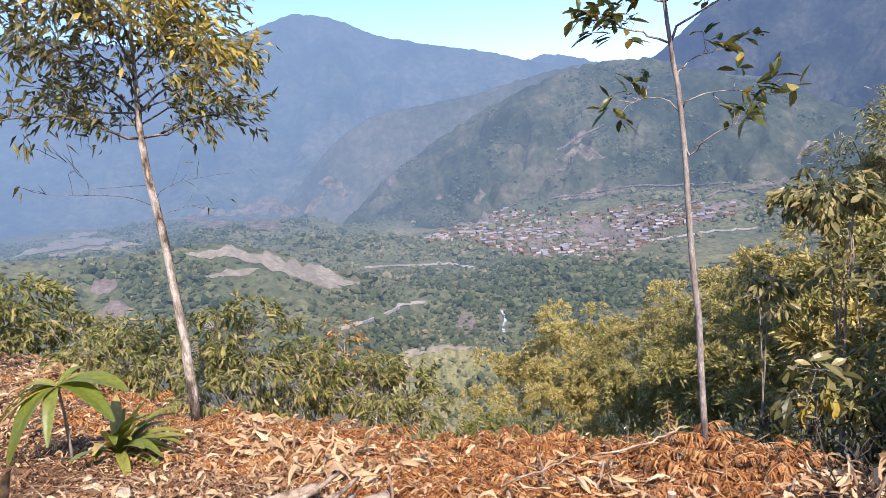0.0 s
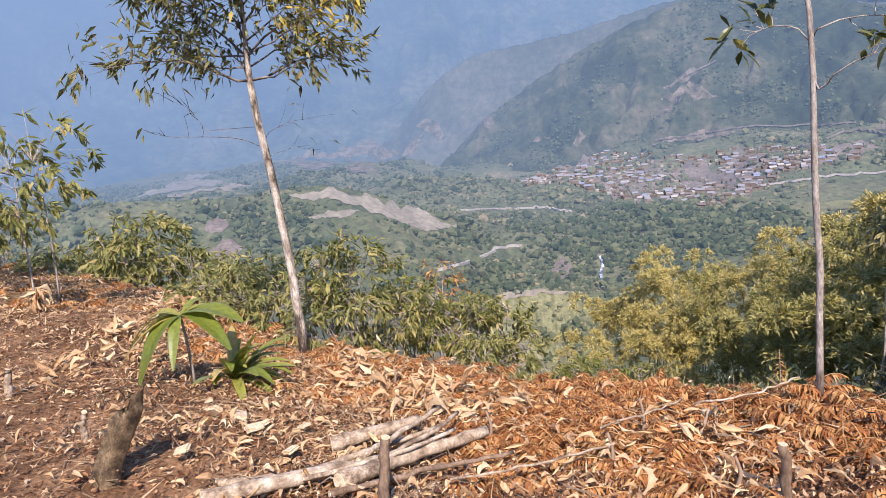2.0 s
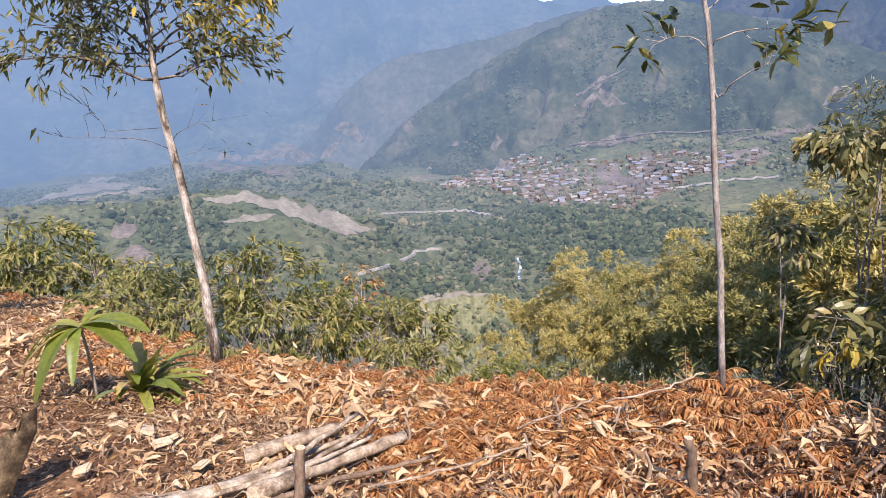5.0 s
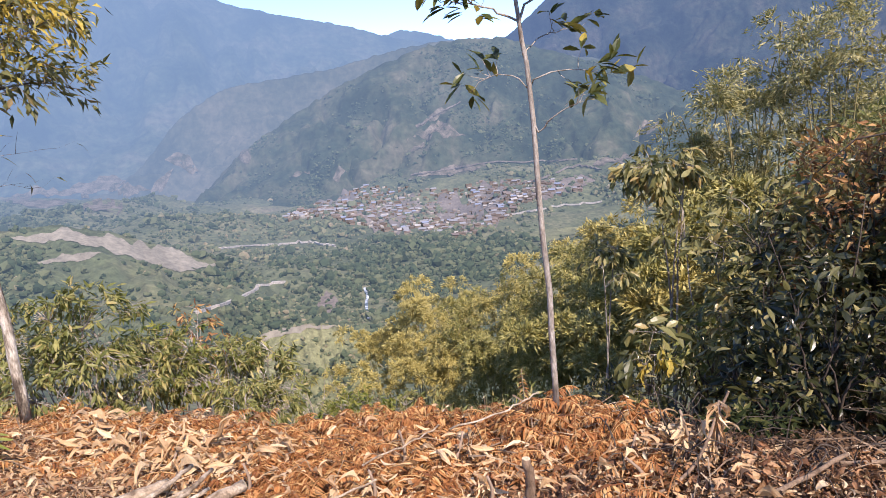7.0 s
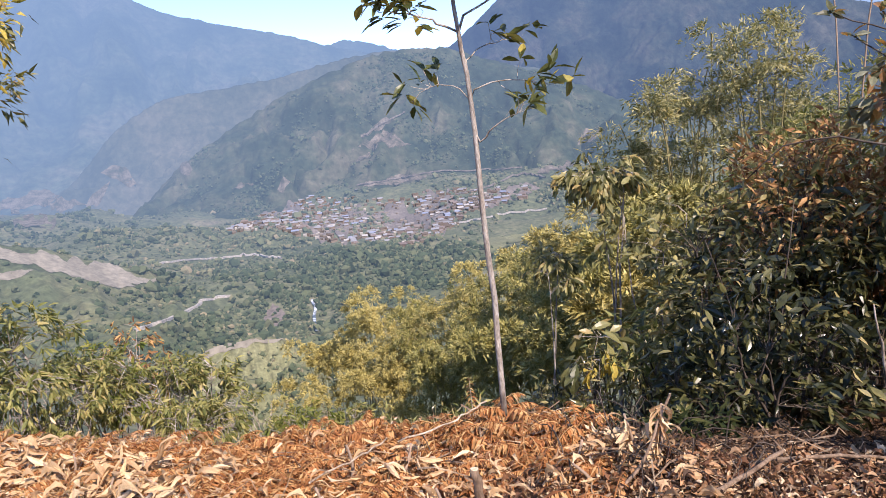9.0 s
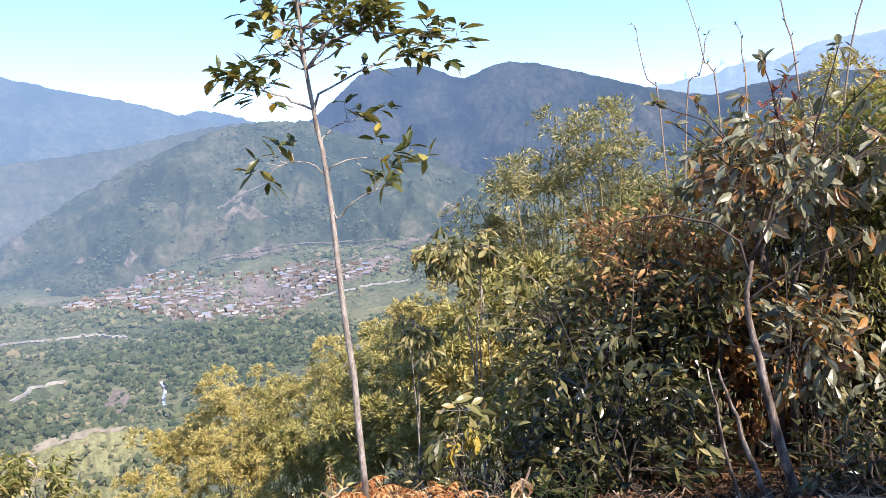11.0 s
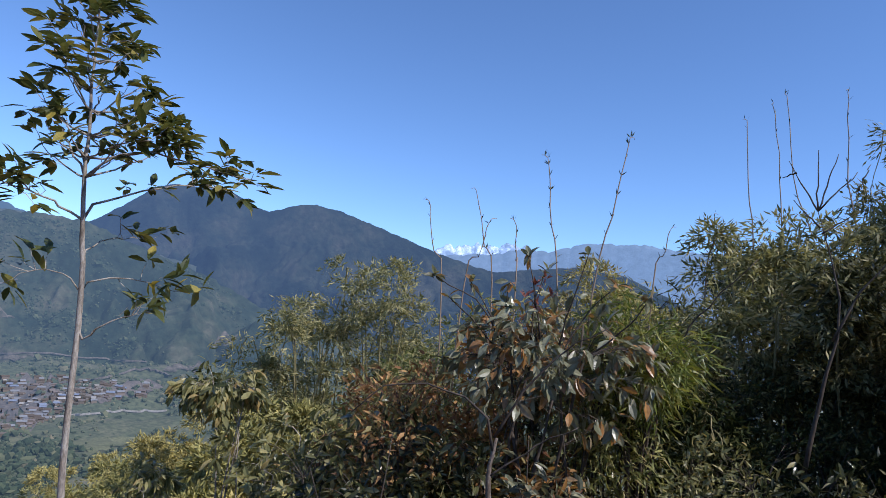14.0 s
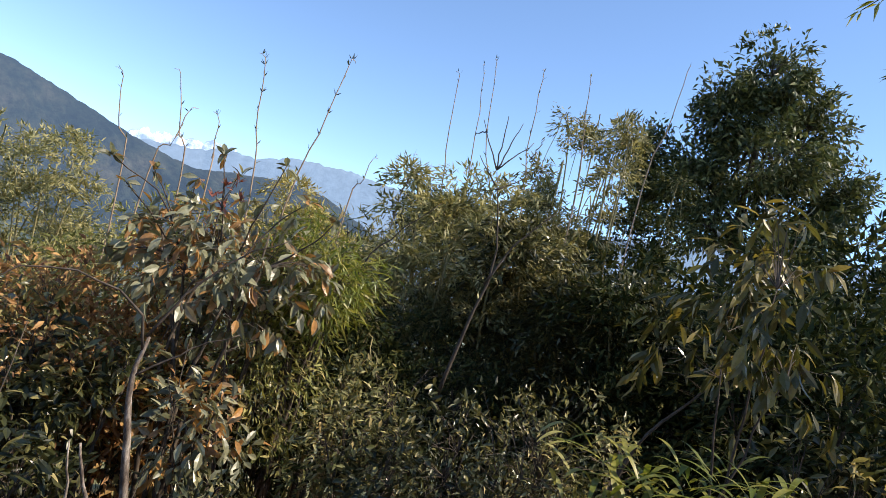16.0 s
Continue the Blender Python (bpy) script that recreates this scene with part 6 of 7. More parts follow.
# Leaf colour darkened to stand in for shade at the thicket's foot.
SHADE_LITTER = leafage("dark_leaf_litter", (0.0, (0.035, 0.02, 0.014)), (0.5, (0.1, 0.055, 0.03)), (1.0, (0.26, 0.15, 0.08)), gloss=0.75, through_light=0.1)
litter("dark_leaf_litter", "brown leaf litter darkened in colour as shade at the foot of the thicket", 17000, 809, BROAD, (0.018, 0.055), 0.4, SHADE_LITTER, (0.0, 0.04), 0.2, lo=29, hi=85, r0=1.6, reach=1.75)
litter("leaf_litter", "orange-brown curled dry leaves before the thicket", 4500, 814, BROAD, (0.018, 0.058), 0.45, LITTER, (0.02, 0.06), 0.3, lo=42, hi=74, r0=1.6, reach=1.25)
BROWN_TWIG = surface("brown_dry_twig", [(0.35, (0.12, 0.075, 0.045)), (0.5, (0.27, 0.18, 0.11)), (0.65, (0.46, 0.35, 0.22))], 7, 0.85, 90, 0.5, 0.002)
rng = np.random.default_rng(810)
sticks = []
lying = strewn(1100, 805)
lying[:, 2] += heap(lying, rng, 1.1)
more = strewn(900, 812, -62, -10, 2.2)
lying = np.vstack([lying, more, strewn(220, 813, 26, 70, 1.8, 0.0, 1.5)])
for p in lying:
    a, L = rng.uniform(0, 2 * np.pi), 0.1 + 0.5 * rng.uniform() ** 2
    d = np.array([math.cos(a), math.sin(a), rng.normal(-0.08, 0.12)]) * L
    q = p + [0, 0, rng.uniform(0.01, 0.05)]
    sticks.append(tri_tube(np.array([q - d / 2, q + rng.normal(0, 0.035, 3), q + d / 2]), rng.uniform(0.0025, 0.007)))
v, f = joined(sticks)
tagged(new("twig_litter", mesh_of("twig_litter", v, f, BROWN_TWIG)), "brown and straw-coloured twigs lying over the slope", "twig litter", "", "stuff")


def frond(base, way, length, rng, pinnae=15, wide=0.3, sag=0.35):
    """A dead fern frond: a bent midrib with paired leaflets."""
    t = np.linspace(0, 1, 6)[:, None]
    way = np.asarray(way, float) / np.linalg.norm(way)
    rib = base + way * t * length + np.array([0, 0, -sag]) * t ** 2 * length
    s = np.repeat(np.linspace(0.15, 1, pinnae), 2)
    k = s * 5
    i = np.minimum(k.astype(int), 4)
    pos = rib[i] + (rib[i + 1] - rib[i]) * (k - i)[:, None]
    side = np.cross(way, [0, 0, 1.0])
    side /= np.linalg.norm(side) + 1e-9
    sg = np.tile([1.0, -1.0], pinnae)[:, None]
    d = side * sg * 0.8 + way * 0.4 + np.array([0, 0, -0.8]) + rng.normal(0, 0.2, (2 * pinnae, 3))
    L = length * wide * (1.05 - s) * rng.uniform(0.8, 1.2, 2 * pinnae) + 0.02
    lv, lf = leaves(SLIM, pos, d, L, L * 0.24, rng, 0.4, 0.4)
    rv, rf = tri_tube(rib, 0.004)
    return lv, lf, rv, quads_to_tris(rf)


def fern_bed(name, label, places, length, seed, material=None):
    rng = np.random.default_rng(seed)
    got = []
    for p in places:
        for _ in range(rng.integers(3, 6)):
            a = rng.uniform(0, 2 * np.pi)
            lv, lf, rv, rf = frond(p + [0, 0, 0.02], (math.cos(a), math.sin(a), rng.uniform(0.1, 0.95)), rng.uniform(*length), rng, 20, 0.24, 0.6)
            got += [(lv, lf), (rv, rf)]
    v, f = joined(got)
    return tagged(new(name, mesh_of(name, v, f, material or FERN)), label, "dead fern", "", "stuff")


bed = strewn(330, 821, -14, 31, 2.4, 0.7)
bed[:, 2] += heap(bed, np.random.default_rng(3), 1.25)
bed = bed[(np.hypot(bed[:, 0], bed[:, 1]) > 2.6)]
fern_bed("fern_bed", "dry orange bracken lying over the slope", bed, (0.18, 0.4), 822)
bed = strewn(190, 823, -48, -10, 4.5, 0.7)
fern_bed("fern_bed", "dry orange bracken lying under the shrubs", bed[np.hypot(bed[:, 0], bed[:, 1]) > 0.62 * eased(BRINK, np.degrees(np.arctan2(bed[:, 0], bed[:, 1])))], (0.2, 0.42), 824)


def standing_fern(bearing, distance, way, length, seed, stiff=0.5):
    rng = np.random.default_rng(seed)
    x, y, _ = spot(bearing, distance)
    z = land_at(x, y)
    ob = thing("dead_fern", "upright dead orange fern frond by the young tree", "fern", (x, y, z), "dead fern fronds")
    lv, lf, rv, rf = frond(np.zeros(3), way, length, rng, 20, 0.22, stiff)
    part("leaflet", mesh_of("leaflet", lv, lf, FERN), ob, "", "stuff")
    part("midrib", mesh_of("midrib", rv, rf, STRAW), ob)


for k, (b, dist, way, L, st) in enumerate(((16.8, 4.1, (0.0, 0.1, 1), 0.42, 0.05), (18.8, 4.1, (-1, 0.1, 0.55), 0.45, 0.5), (20.5, 4.0, (1, 0.1, 0.75), 0.5, 0.4), (21.0, 4.0, (0.6, -0.2, 0.9), 0.42, 0.5), (14.5, 4.2, (-1, 0, 0.5), 0.4, 0.5), (22.5, 4.05, (1, 0.2, 0.6), 0.4, 0.6))):
    standing_fern(b, dist, way, L, 830 + k, st)


def dead_clump(bearing, distance, height, seed, n=26, size=0.2, lean=(0, 0)):
    """A felled stem whose long pale leaves hang down in a bunch."""
    rng = np.random.default_rng(seed)
    x, y, _ = spot(bearing, distance)
    z = land_at(x, y)
    ob = thing("dead_plant", "dead stem with a bunch of long pale hanging leaves", "dead plant", (x, y, z), "dead leafy stems")
    top = np.array([lean[0], lean[1], height])
    l = bent([(0, 0, 0), top * 0.5 + [0.02, 0, 0], top], 6)
    v, f = tube(l, np.linspace(0.013, 0.006, 6), 5)
    part("stem", mesh_of("stem", v, f, GREY_TWIG, True), ob)
    t = rng.uniform(0.45, 1, n)
    p = top * t[:, None] + np.array([x, y, z])
    d = rng.normal(0, 0.38, (n, 3)) + np.array([0, 0, -0.8])
    if height < 0.3:
        p = p * [1, 1, 0] + rng.normal(0, 1, (n, 3)) * [0.14, 0.14, 0] + [0, 0, z + 0.03] + rng.uniform(0, 0.1, (n, 1)) * [0, 0, 1]
        d = rng.normal(0, 1, (n, 3)) * [1, 1, 0.3]
    meshes = [leaf_mesh("leaf", c_, s_, dr, PALE_LITTER) for c_, s_, dr in ((CURLS[0], 0.24, 0.2), (CURLS[1], 0.3, -0.2), (CURLS[2], 0.34, 0.3), (CURLS[3], 0.28, 0.1))]
    hang_leaves(ob, meshes, p, d, 0.78 * size * rng.uniform(0.6, 1.3, n), rng, 0.8)


for k, (b, dist, h, n, size, ln) in enumerate((((32.0, 3.05, 0.34, 22, 0.17, (0.05, 0)), (30.4, 3.1, 0.31, 14, 0.15, (-0.04, 0)), (24.5, 3.2, 0.2, 22, 0.14, (0.1, 0)), (27, 2.95, 0.16, 20, 0.14, (-0.1, 0)), (9.5, 3.5, 0.22, 24, 0.2, (0.1, 0)), (2.5, 3.1, 0.2, 20, 0.18, (0, 0)), (-16, 5.1, 0.22, 26, 0.22, (0.05, 0)), (-19, 5.9, 0.2, 24, 0.24, (0, 0)), (-36, 7.4, 0.2, 26, 0.26, (0, 0)), (-41, 9, 0.3, 30, 0.3, (0, 0)),) + ((-33, 8.6, 0.25, 26, 0.28, (0, 0)), (-12, 4.6, 0.16, 34, 0.26, (0.1, 0)), (-9.5, 4.2, 0.14, 30, 0.24, (-0.1, 0)), (-14.5, 4.4, 0.12, 34, 0.26, (0.1, 0.1)), (-6, 4.2, 0.14, 30, 0.22, (0, 0)), (-17.5, 5.3, 0.14, 34, 0.26, (0, 0)), (-39, 6.2, 0.15, 30, 0.26, (0, 0)), (-34.5, 6.4, 0.14, 30, 0.26, (0, 0)), (13, 2.9, 0.16, 22, 0.15, (0, 0)), (5.5, 3.6, 0.25, 24, 0.17, (0, 0)),) + ((-8, 3.6, 0.2, 20, 0.16, (0, 0)),))):
    dead_clump(b, dist, h, 850 + k, n + 6, size * 0.8, ln)


def dead_brush(bearing, distance, height, seed, n=9):
    """A tangle of thin bare twigs that arch up out of the litter."""
    rng = np.random.default_rng(seed)
    x, y, _ = spot(bearing, distance)
    z = land_at(x, y)
    ob = thing("dead_brush", "tangle of thin bare grey-brown twigs in the litter", "brushwood", (x, y, z), "dead brush")
    for k in range(n):
        a, reach = rng.uniform(0, 2 * np.pi), rng.uniform(0.15, 0.45)
        s0 = np.array([*rng.normal(0, 0.12, 2), -0.02])
        way = np.array([math.cos(a), math.sin(a), 0])
        l = bent([s0, s0 + way * reach * 0.4 + [0, 0, height * rng.uniform(0.5, 1.0)], s0 + way * reach + [0, 0, height * rng.uniform(0.1, 0.8)]], 8, 0.008, rng)
        v, f = tube(l, np.linspace(rng.uniform(0.003, 0.006), 0.0015, 8), 4)
        part("twig", mesh_of("twig", v, f, DARK_BARK, True), ob)


for k, (b, dist, h) in enumerate(((29.0, 3.1, 0.22), (31.5, 3.2, 0.3), (34.5, 3.1, 0.24), (41.0, 3.1, 0.18), (26.0, 3.3, 0.18), (12.0, 3.6, 0.14), (3.0, 3.9, 0.13), (-27.0, 5.9, 0.16), (-37.0, 5.0, 0.14))):
    dead_brush(b, dist, h, 880 + k)

# rough grass on the slope below the brink
rng = np.random.default_rng(895)
b = rng.uniform(-12, 16, 9000)
r = eased(BRINK, b) + 1.0 + 12.5 * rng.uniform(0, 1, 9000) ** 1.3
p = np.stack([r * np.sin(np.radians(b)), r * np.cos(np.radians(b)), land(b, r)], -1)
d = rng.normal(0, 0.4, p.shape) + np.array([0, 0, 0.9])
L = rng.uniform(0.1, 0.27, len(p)) * np.clip(0.55 + r / 14, 0, 1.4)
SLOPE_GRASS = leafage("dry_slope_grass", (0.0, (0.15, 0.135, 0.055)), (0.6, (0.29, 0.245, 0.11)), (1.0, (0.52, 0.43, 0.2)), gloss=0.7, through_light=0.3)
v, f = leaves(BLADE, p, d, L, L * 0.06, rng, 0.5, 0.6)
tagged(new("slope_grass", mesh_of("slope_grass", v, f, SLOPE_GRASS)), "rough olive and straw grass on the slope below the brink", "grass", "", "stuff")

# ---- cut wood ----
LOG_BARK = surface("peeling_log_bark", [(0.36, (0.18, 0.125, 0.08)), (0.48, (0.38, 0.29, 0.2)), (0.64, (0.62, 0.52, 0.39))], 9, 0.9, 70, 0.6, 0.005, (1, 1, 1))
CUT_WOOD = surface("fresh_cut_wood", [(0.3, (0.62, 0.46, 0.27)), (0.7, (0.8, 0.66, 0.45))], 16, 0.8, 90, 0.3, 0.002)
STAKE_BARK = surface("weathered_stake_bark", [(0.35, (0.13, 0.085, 0.055)), (0.6, (0.3, 0.21, 0.14))], 12, 0.9, 80, 0.6, 0.005, (1, 1, 0.3))
MOSSY = surface("mossy_stump_bark", [(0.35, (0.06, 0.042, 0.026)), (0.52, (0.18, 0.125, 0.07)), (0.68, (0.34, 0.25, 0.14))], 14, 0.95, 80, 0.9, 0.01)


def ground_point(b, r, up=0.0):
    x, y, _ = spot(b, r)
    return np.array([x, y, land_at(x, y) + up])


def log(rows, radius, label, seed, bark=None, name="log"):
    """A felled pole along (bearing, distance, height over the ground)."""
    rng = np.random.default_rng(seed)
    pts = bent([ground_point(b, r, u) for b, r, u in rows], 14, 0.004, rng)
    o = pts[0].copy()
    ob = thing(name, label, "log" if name == "log" else "stake", tuple(o), "cut poles" if name == "log" else "")
    rad = np.linspace(radius, radius * 0.75, 14) * rng.uniform(0.92, 1.08, 14)
    v, f = tube(pts - o, rad, 10)
    stem = part("bark", mesh_of("bark", v, f, bark or LOG_BARK, True), ob)
    for k, e in ((0, 1), (13, -1)):
        d = (pts[1] - pts[0]) if k == 0 else (pts[12] - pts[13])
        d /= np.linalg.norm(d)
        cap, cf = tube([pts[k] - o - d * 0.003, pts[k] - o + d * 0.004], [rad[k] * 0.93] * 2, 10)
        part("cut_end", mesh_of("cut_end", cap, cf, CUT_WOOD), stem, "pale sawn end")
    return ob


log([(-22.0, 3.0, 0.1), (-15, 3.3, 0.11), (-8.2, 3.5, 0.12)], 0.042, "thick pale peeled log lying on the litter", 901)
log([(-33.5, 3.1, 0.07), (-26, 3.15, 0.09), (-17.5, 3.3, 0.1)], 0.042, "grey barked pole lying on the litter", 902)
log([(-32, 3.35, 0.04), (-25, 3.3, 0.05), (-17.5, 3.45, 0.06)], 0.024, "thin grey pole lying on the litter", 903)
log([(-22.0, 3.7, 0.09), (-18, 3.75, 0.1), (-14.0, 3.8, 0.12)], 0.045, "short thick grey log on the litter", 904)
log([(-20, 3.25, 0.13), (-15, 3.55, 0.18), (-12, 3.8, 0.2)], 0.016, "thin pale pole leaning over the logs", 905)
log([(-18, 3.2, 0.14), (-13, 3.45, 0.17), (-10.5, 3.7, 0.18)], 0.014, "thin pale pole leaning over the logs", 906)
log([(-27, 3.25, 0.06), (-20, 3.45, 0.09), (-12.5, 3.65, 0.12)], 0.018, "thin grey pole lying on the litter", 915)
log([(-25, 3.1, 0.1), (-17, 3.2, 0.15), (-11, 3.45, 0.17)], 0.013, "thin pale pole leaning over the logs", 916)
log([(-23, 2.9, 0.08), (-14, 3.05, 0.1), (-6, 3.2, 0.1)], 0.015, "thin grey pole lying on the litter", 917, STAKE_BARK)
log([(-48.5, 3.3, 0.07), (-45, 2.9, 0.05), (-41, 2.65, 0.03)], 0.035, "mossy crooked branch on the litter", 907, MOSSY)
log([(-44, 2.6, 0.03), (-37, 2.7, 0.03), (-30, 3.0, 0.04)], 0.02, "thin grey pole lying on the litter", 908)
log([(-12, 2.9, 0.1), (-4, 2.95, 0.12), (3, 3.1, 0.14)], 0.007, "long thin bleached stick on the litter", 909)
log([(2, 3.3, 0.18), (6.5, 3.45, 0.22), (9, 3.6, 0.26)], 0.006, "bleached stick leaning on the litter", 910)
log([(10, 3.7, 0.2), (15, 3.75, 0.25), (18, 3.9, 0.3)], 0.006, "bleached stick leaning on the litter", 911)
log([(24, 2.7, 0.03), (30, 2.8, 0.1), (33.5, 3.2, 0.35)], 0.008, "dead forked twig standing in the litter", 912, STAKE_BARK)
log([(30, 2.5, 0.03), (36, 2.7, 0.07), (42, 3.1, 0.12)], 0.012, "crooked grey branch on the litter", 913, STAKE_BARK)
log([(36, 3.0, 0.03), (43, 3.2, 0.06), (50, 3.4, 0.05)], 0.010, "crooked grey branch on the litter", 914, STAKE_BARK)
log([(-18.6, 2.7, -0.03), (-18.2, 2.7, 0.2), (-17.4, 2.7, 0.4)], 0.028, "thin upright cut stake with a frayed top", 920, STAKE_BARK, "stake")
log([(16.8, 2.75, -0.05), (16.8, 2.75, 0.12), (16.6, 2.75, 0.27)], 0.024, "upright cut stake in the litter", 921, STAKE_BARK, "stake")
log([(-40.5, 4.2, -0.05), (-40.4, 4.2, 0.1), (-40.1, 4.2, 0.18)], 0.022, "small cut stump in the litter", 922, LOG_BARK, "stake")
log([(-44.4, 5.5, -0.05), (-44.2, 5.5, 0.12), (-44.0, 5.5, 0.2)], 0.03, "small cut stump in the litter", 923, LOG_BARK, "stake")


def stump():
    rng = np.random.default_rng(930)
    base = ground_point(-40.2, 3.6, -0.04)
    top = np.array([*spot(-36.9, 3.6)[:2], rise(-20.2, 3.6)])
    ob = thing("stump", "dark mossy tree stump cut at a slant", "stump", tuple(base))
    l = bent([base * 0, (top - base) * 0.5 + [-0.01, 0, 0.0], top - base], 12)
    a = np.linspace(0, 2 * np.pi, 16, endpoint=False)
    flare = np.interp(np.linspace(0, 1, 12), [0, 0.15, 1], [0.085, 0.068, 0.072])
    v = []
    for k in range(12):
        ridge = 1 + 0.13 * np.sin(a * 5 + 1) + rng.normal(0, 0.035, 16)
        ring = np.stack([np.cos(a) * flare[k] * ridge, np.sin(a) * flare[k] * ridge, np.zeros(16)], -1) + l[k]
        if k == 11:
            ring[:, 2] += 0.08 * np.cos(a) + rng.normal(0, 0.012, 16)
        v.append(ring)
    v = np.vstack(v)
    f = np.array([[k * 16 + j, k * 16 + (j + 1) % 16, k * 16 + 16 + (j + 1) % 16, k * 16 + 16 + j] for k in range(11) for j in range(16)])
    stem = part("bark", mesh_of("bark", v, f, MOSSY, True), ob)
    cap = np.vstack([v[-16:] - [0, 0, 0.008], v[-16:].mean(0) - [0, 0, 0.02]])
    part("cut_top", mesh_of("cut_top", cap, [[j, (j + 1) % 16, 16] for j in range(16)], plain("old_cut_wood", (0.2, 0.13, 0.08))), stem, "weathered slanting cut")


stump()

for k, (b, r, s) in enumerate(((-30.9, 4.5, 0.075), (-29.0, 4.26, 0.085), (-28.1, 4.0, 0.075), (-25.5, 3.7, 0.06), (-34, 3.67, 0.06), (-27.2, 4.1, 0.06), (-24.0, 4.1, 0.055))):
    rng = np.random.default_rng(940 + k)
    bm = bmesh.new()
    bmesh.ops.create_cube(bm, size=1.0)
    bmesh.ops.scale(bm, vec=(s * 1.5, s * 1.1, s * 0.35), verts=bm.verts)
    bmesh.ops.bevel(bm, geom=bm.edges[:], offset=s * 0.15, segments=2, affect="EDGES")
    for q in bm.verts:
        q.co += Vector(rng.normal(0, s * 0.05, 3))
    me = bpy.data.meshes.new("wood_chip")
    bm.to_mesh(me)
    bm.free()
    me.materials.append(CUT_WOOD)
    ob = new("wood_chip", me)
    p = ground_point(b, r, 0.075)
    ob.matrix_basis = pose(*p, rng.uniform(30, 70) if k < 2 else rng.uniform(-15, 15), rng.uniform(-25, 25), rng.uniform(0, 180))
    tagged(ob, "pale fresh wood chip lying on the litter", "wood chip", "wood chips")


# ---- the palm-like seedlings ----
def strap_leaf(base, way, length, width, sag, folds=4):
    """A pleated strap-shaped blade that arches over."""
    n = 9
    t = np.linspace(0, 1, n)
    way = np.asarray(way, float) / np.linalg.norm(way)
    side = np.cross(way, [0, 0, 1.0])
    side /= np.linalg.norm(side) + 1e-9
    mid = np.asarray(base) + way * t[:, None] * length + np.array([0, 0, -sag]) * (t ** 2)[:, None] * length
    w = width * np.sin(np.pi * np.clip(t * 0.94 + 0.03, 0, 1)) ** 0.75
    cols = np.linspace(-0.5, 0.5, 2 * folds + 1)
    pleat = np.where(np.arange(2 * folds + 1) % 2, 0.05, 0.0)
    v = mid[:, None] + cols[None, :, None] * w[:, None, None] * side + (pleat[None, :, None] + 0.25 * np.abs(cols)[None, :, None]) * w[:, None, None] * np.array([0, 0, 1.0])
    m = 2 * folds + 1
    f = [[i * m + j, i * m + j + 1, (i + 1) * m + j + 1, (i + 1) * m + j] for i in range(n - 1) for j in range(m - 1)]
    return v.reshape(-1, 3), np.array(f)


def seedling(label, bearing, distance, blades, stalk):
    p = ground_point(bearing, distance)
    ob = thing("palm_seedling", label, "palm", tuple(p), "palm seedlings")
    if stalk:
        v, f = tube(bent([(0, 0, -0.05), (0.01, 0, stalk * 0.6), (0.0, 0, stalk)], 6), np.linspace(0.014, 0.008, 6), 6)
        part("stalk", mesh_of("stalk", v, f, GREY_BARK, True), ob)
    for az, up, L, w, sag in blades:
        d = (math.sin(radians(az)), math.cos(radians(az)), up)
        v, f = strap_leaf((0, 0, max(stalk, 0.03)), d, L, w, sag)
        part("blade", mesh_of("blade", v, f, PALM if len(ob.children) % 5 else PALM_GOLD, True), ob, "" if len(ob.children) % 5 else "yellowing blade")


PALM_GOLD = leafage("yellowing_palm_blade", (0.0, (0.42, 0.36, 0.10)), (1.0, (0.6, 0.46, 0.2)), gloss=0.45)
seedling("palm seedling with arching pleated green blades on a thin stalk", -31.9, 5.4,
         [(95, 0.4, 0.55, 0.22, 0.5), (112, 0.3, 0.5, 0.16, 0.75), (60, 0.6, 0.4, 0.08, 0.6), (-90, 0.35, 0.5, 0.055, 0.8), (-75, 0.2, 0.52, 0.05, 0.75), (-108, 0.3, 0.5, 0.05, 0.9), (-60, 0.5, 0.42, 0.06, 0.7), (-140, 0.1, 0.4, 0.24, 1.2), (170, 0.2, 0.34, 0.09, 1.1), (-120, 0.1, 0.55, 0.05, 0.8), (20, 0.8, 0.36, 0.08, 0.5), (-100, 0.7, 0.3, 0.14, 0.6)], 0.58)
rng = np.random.default_rng(955)
seedling("low palm seedling with a dense fan of upright green blades", -28.8, 5.5,
         [(float(rng.normal(95, 52)), float(rng.uniform(0.4, 2.2)), float(rng.uniform(0.42, 0.72)), float(rng.uniform(0.06, 0.1)), float(rng.uniform(0.25, 0.7))) for _ in range(36)], 0)

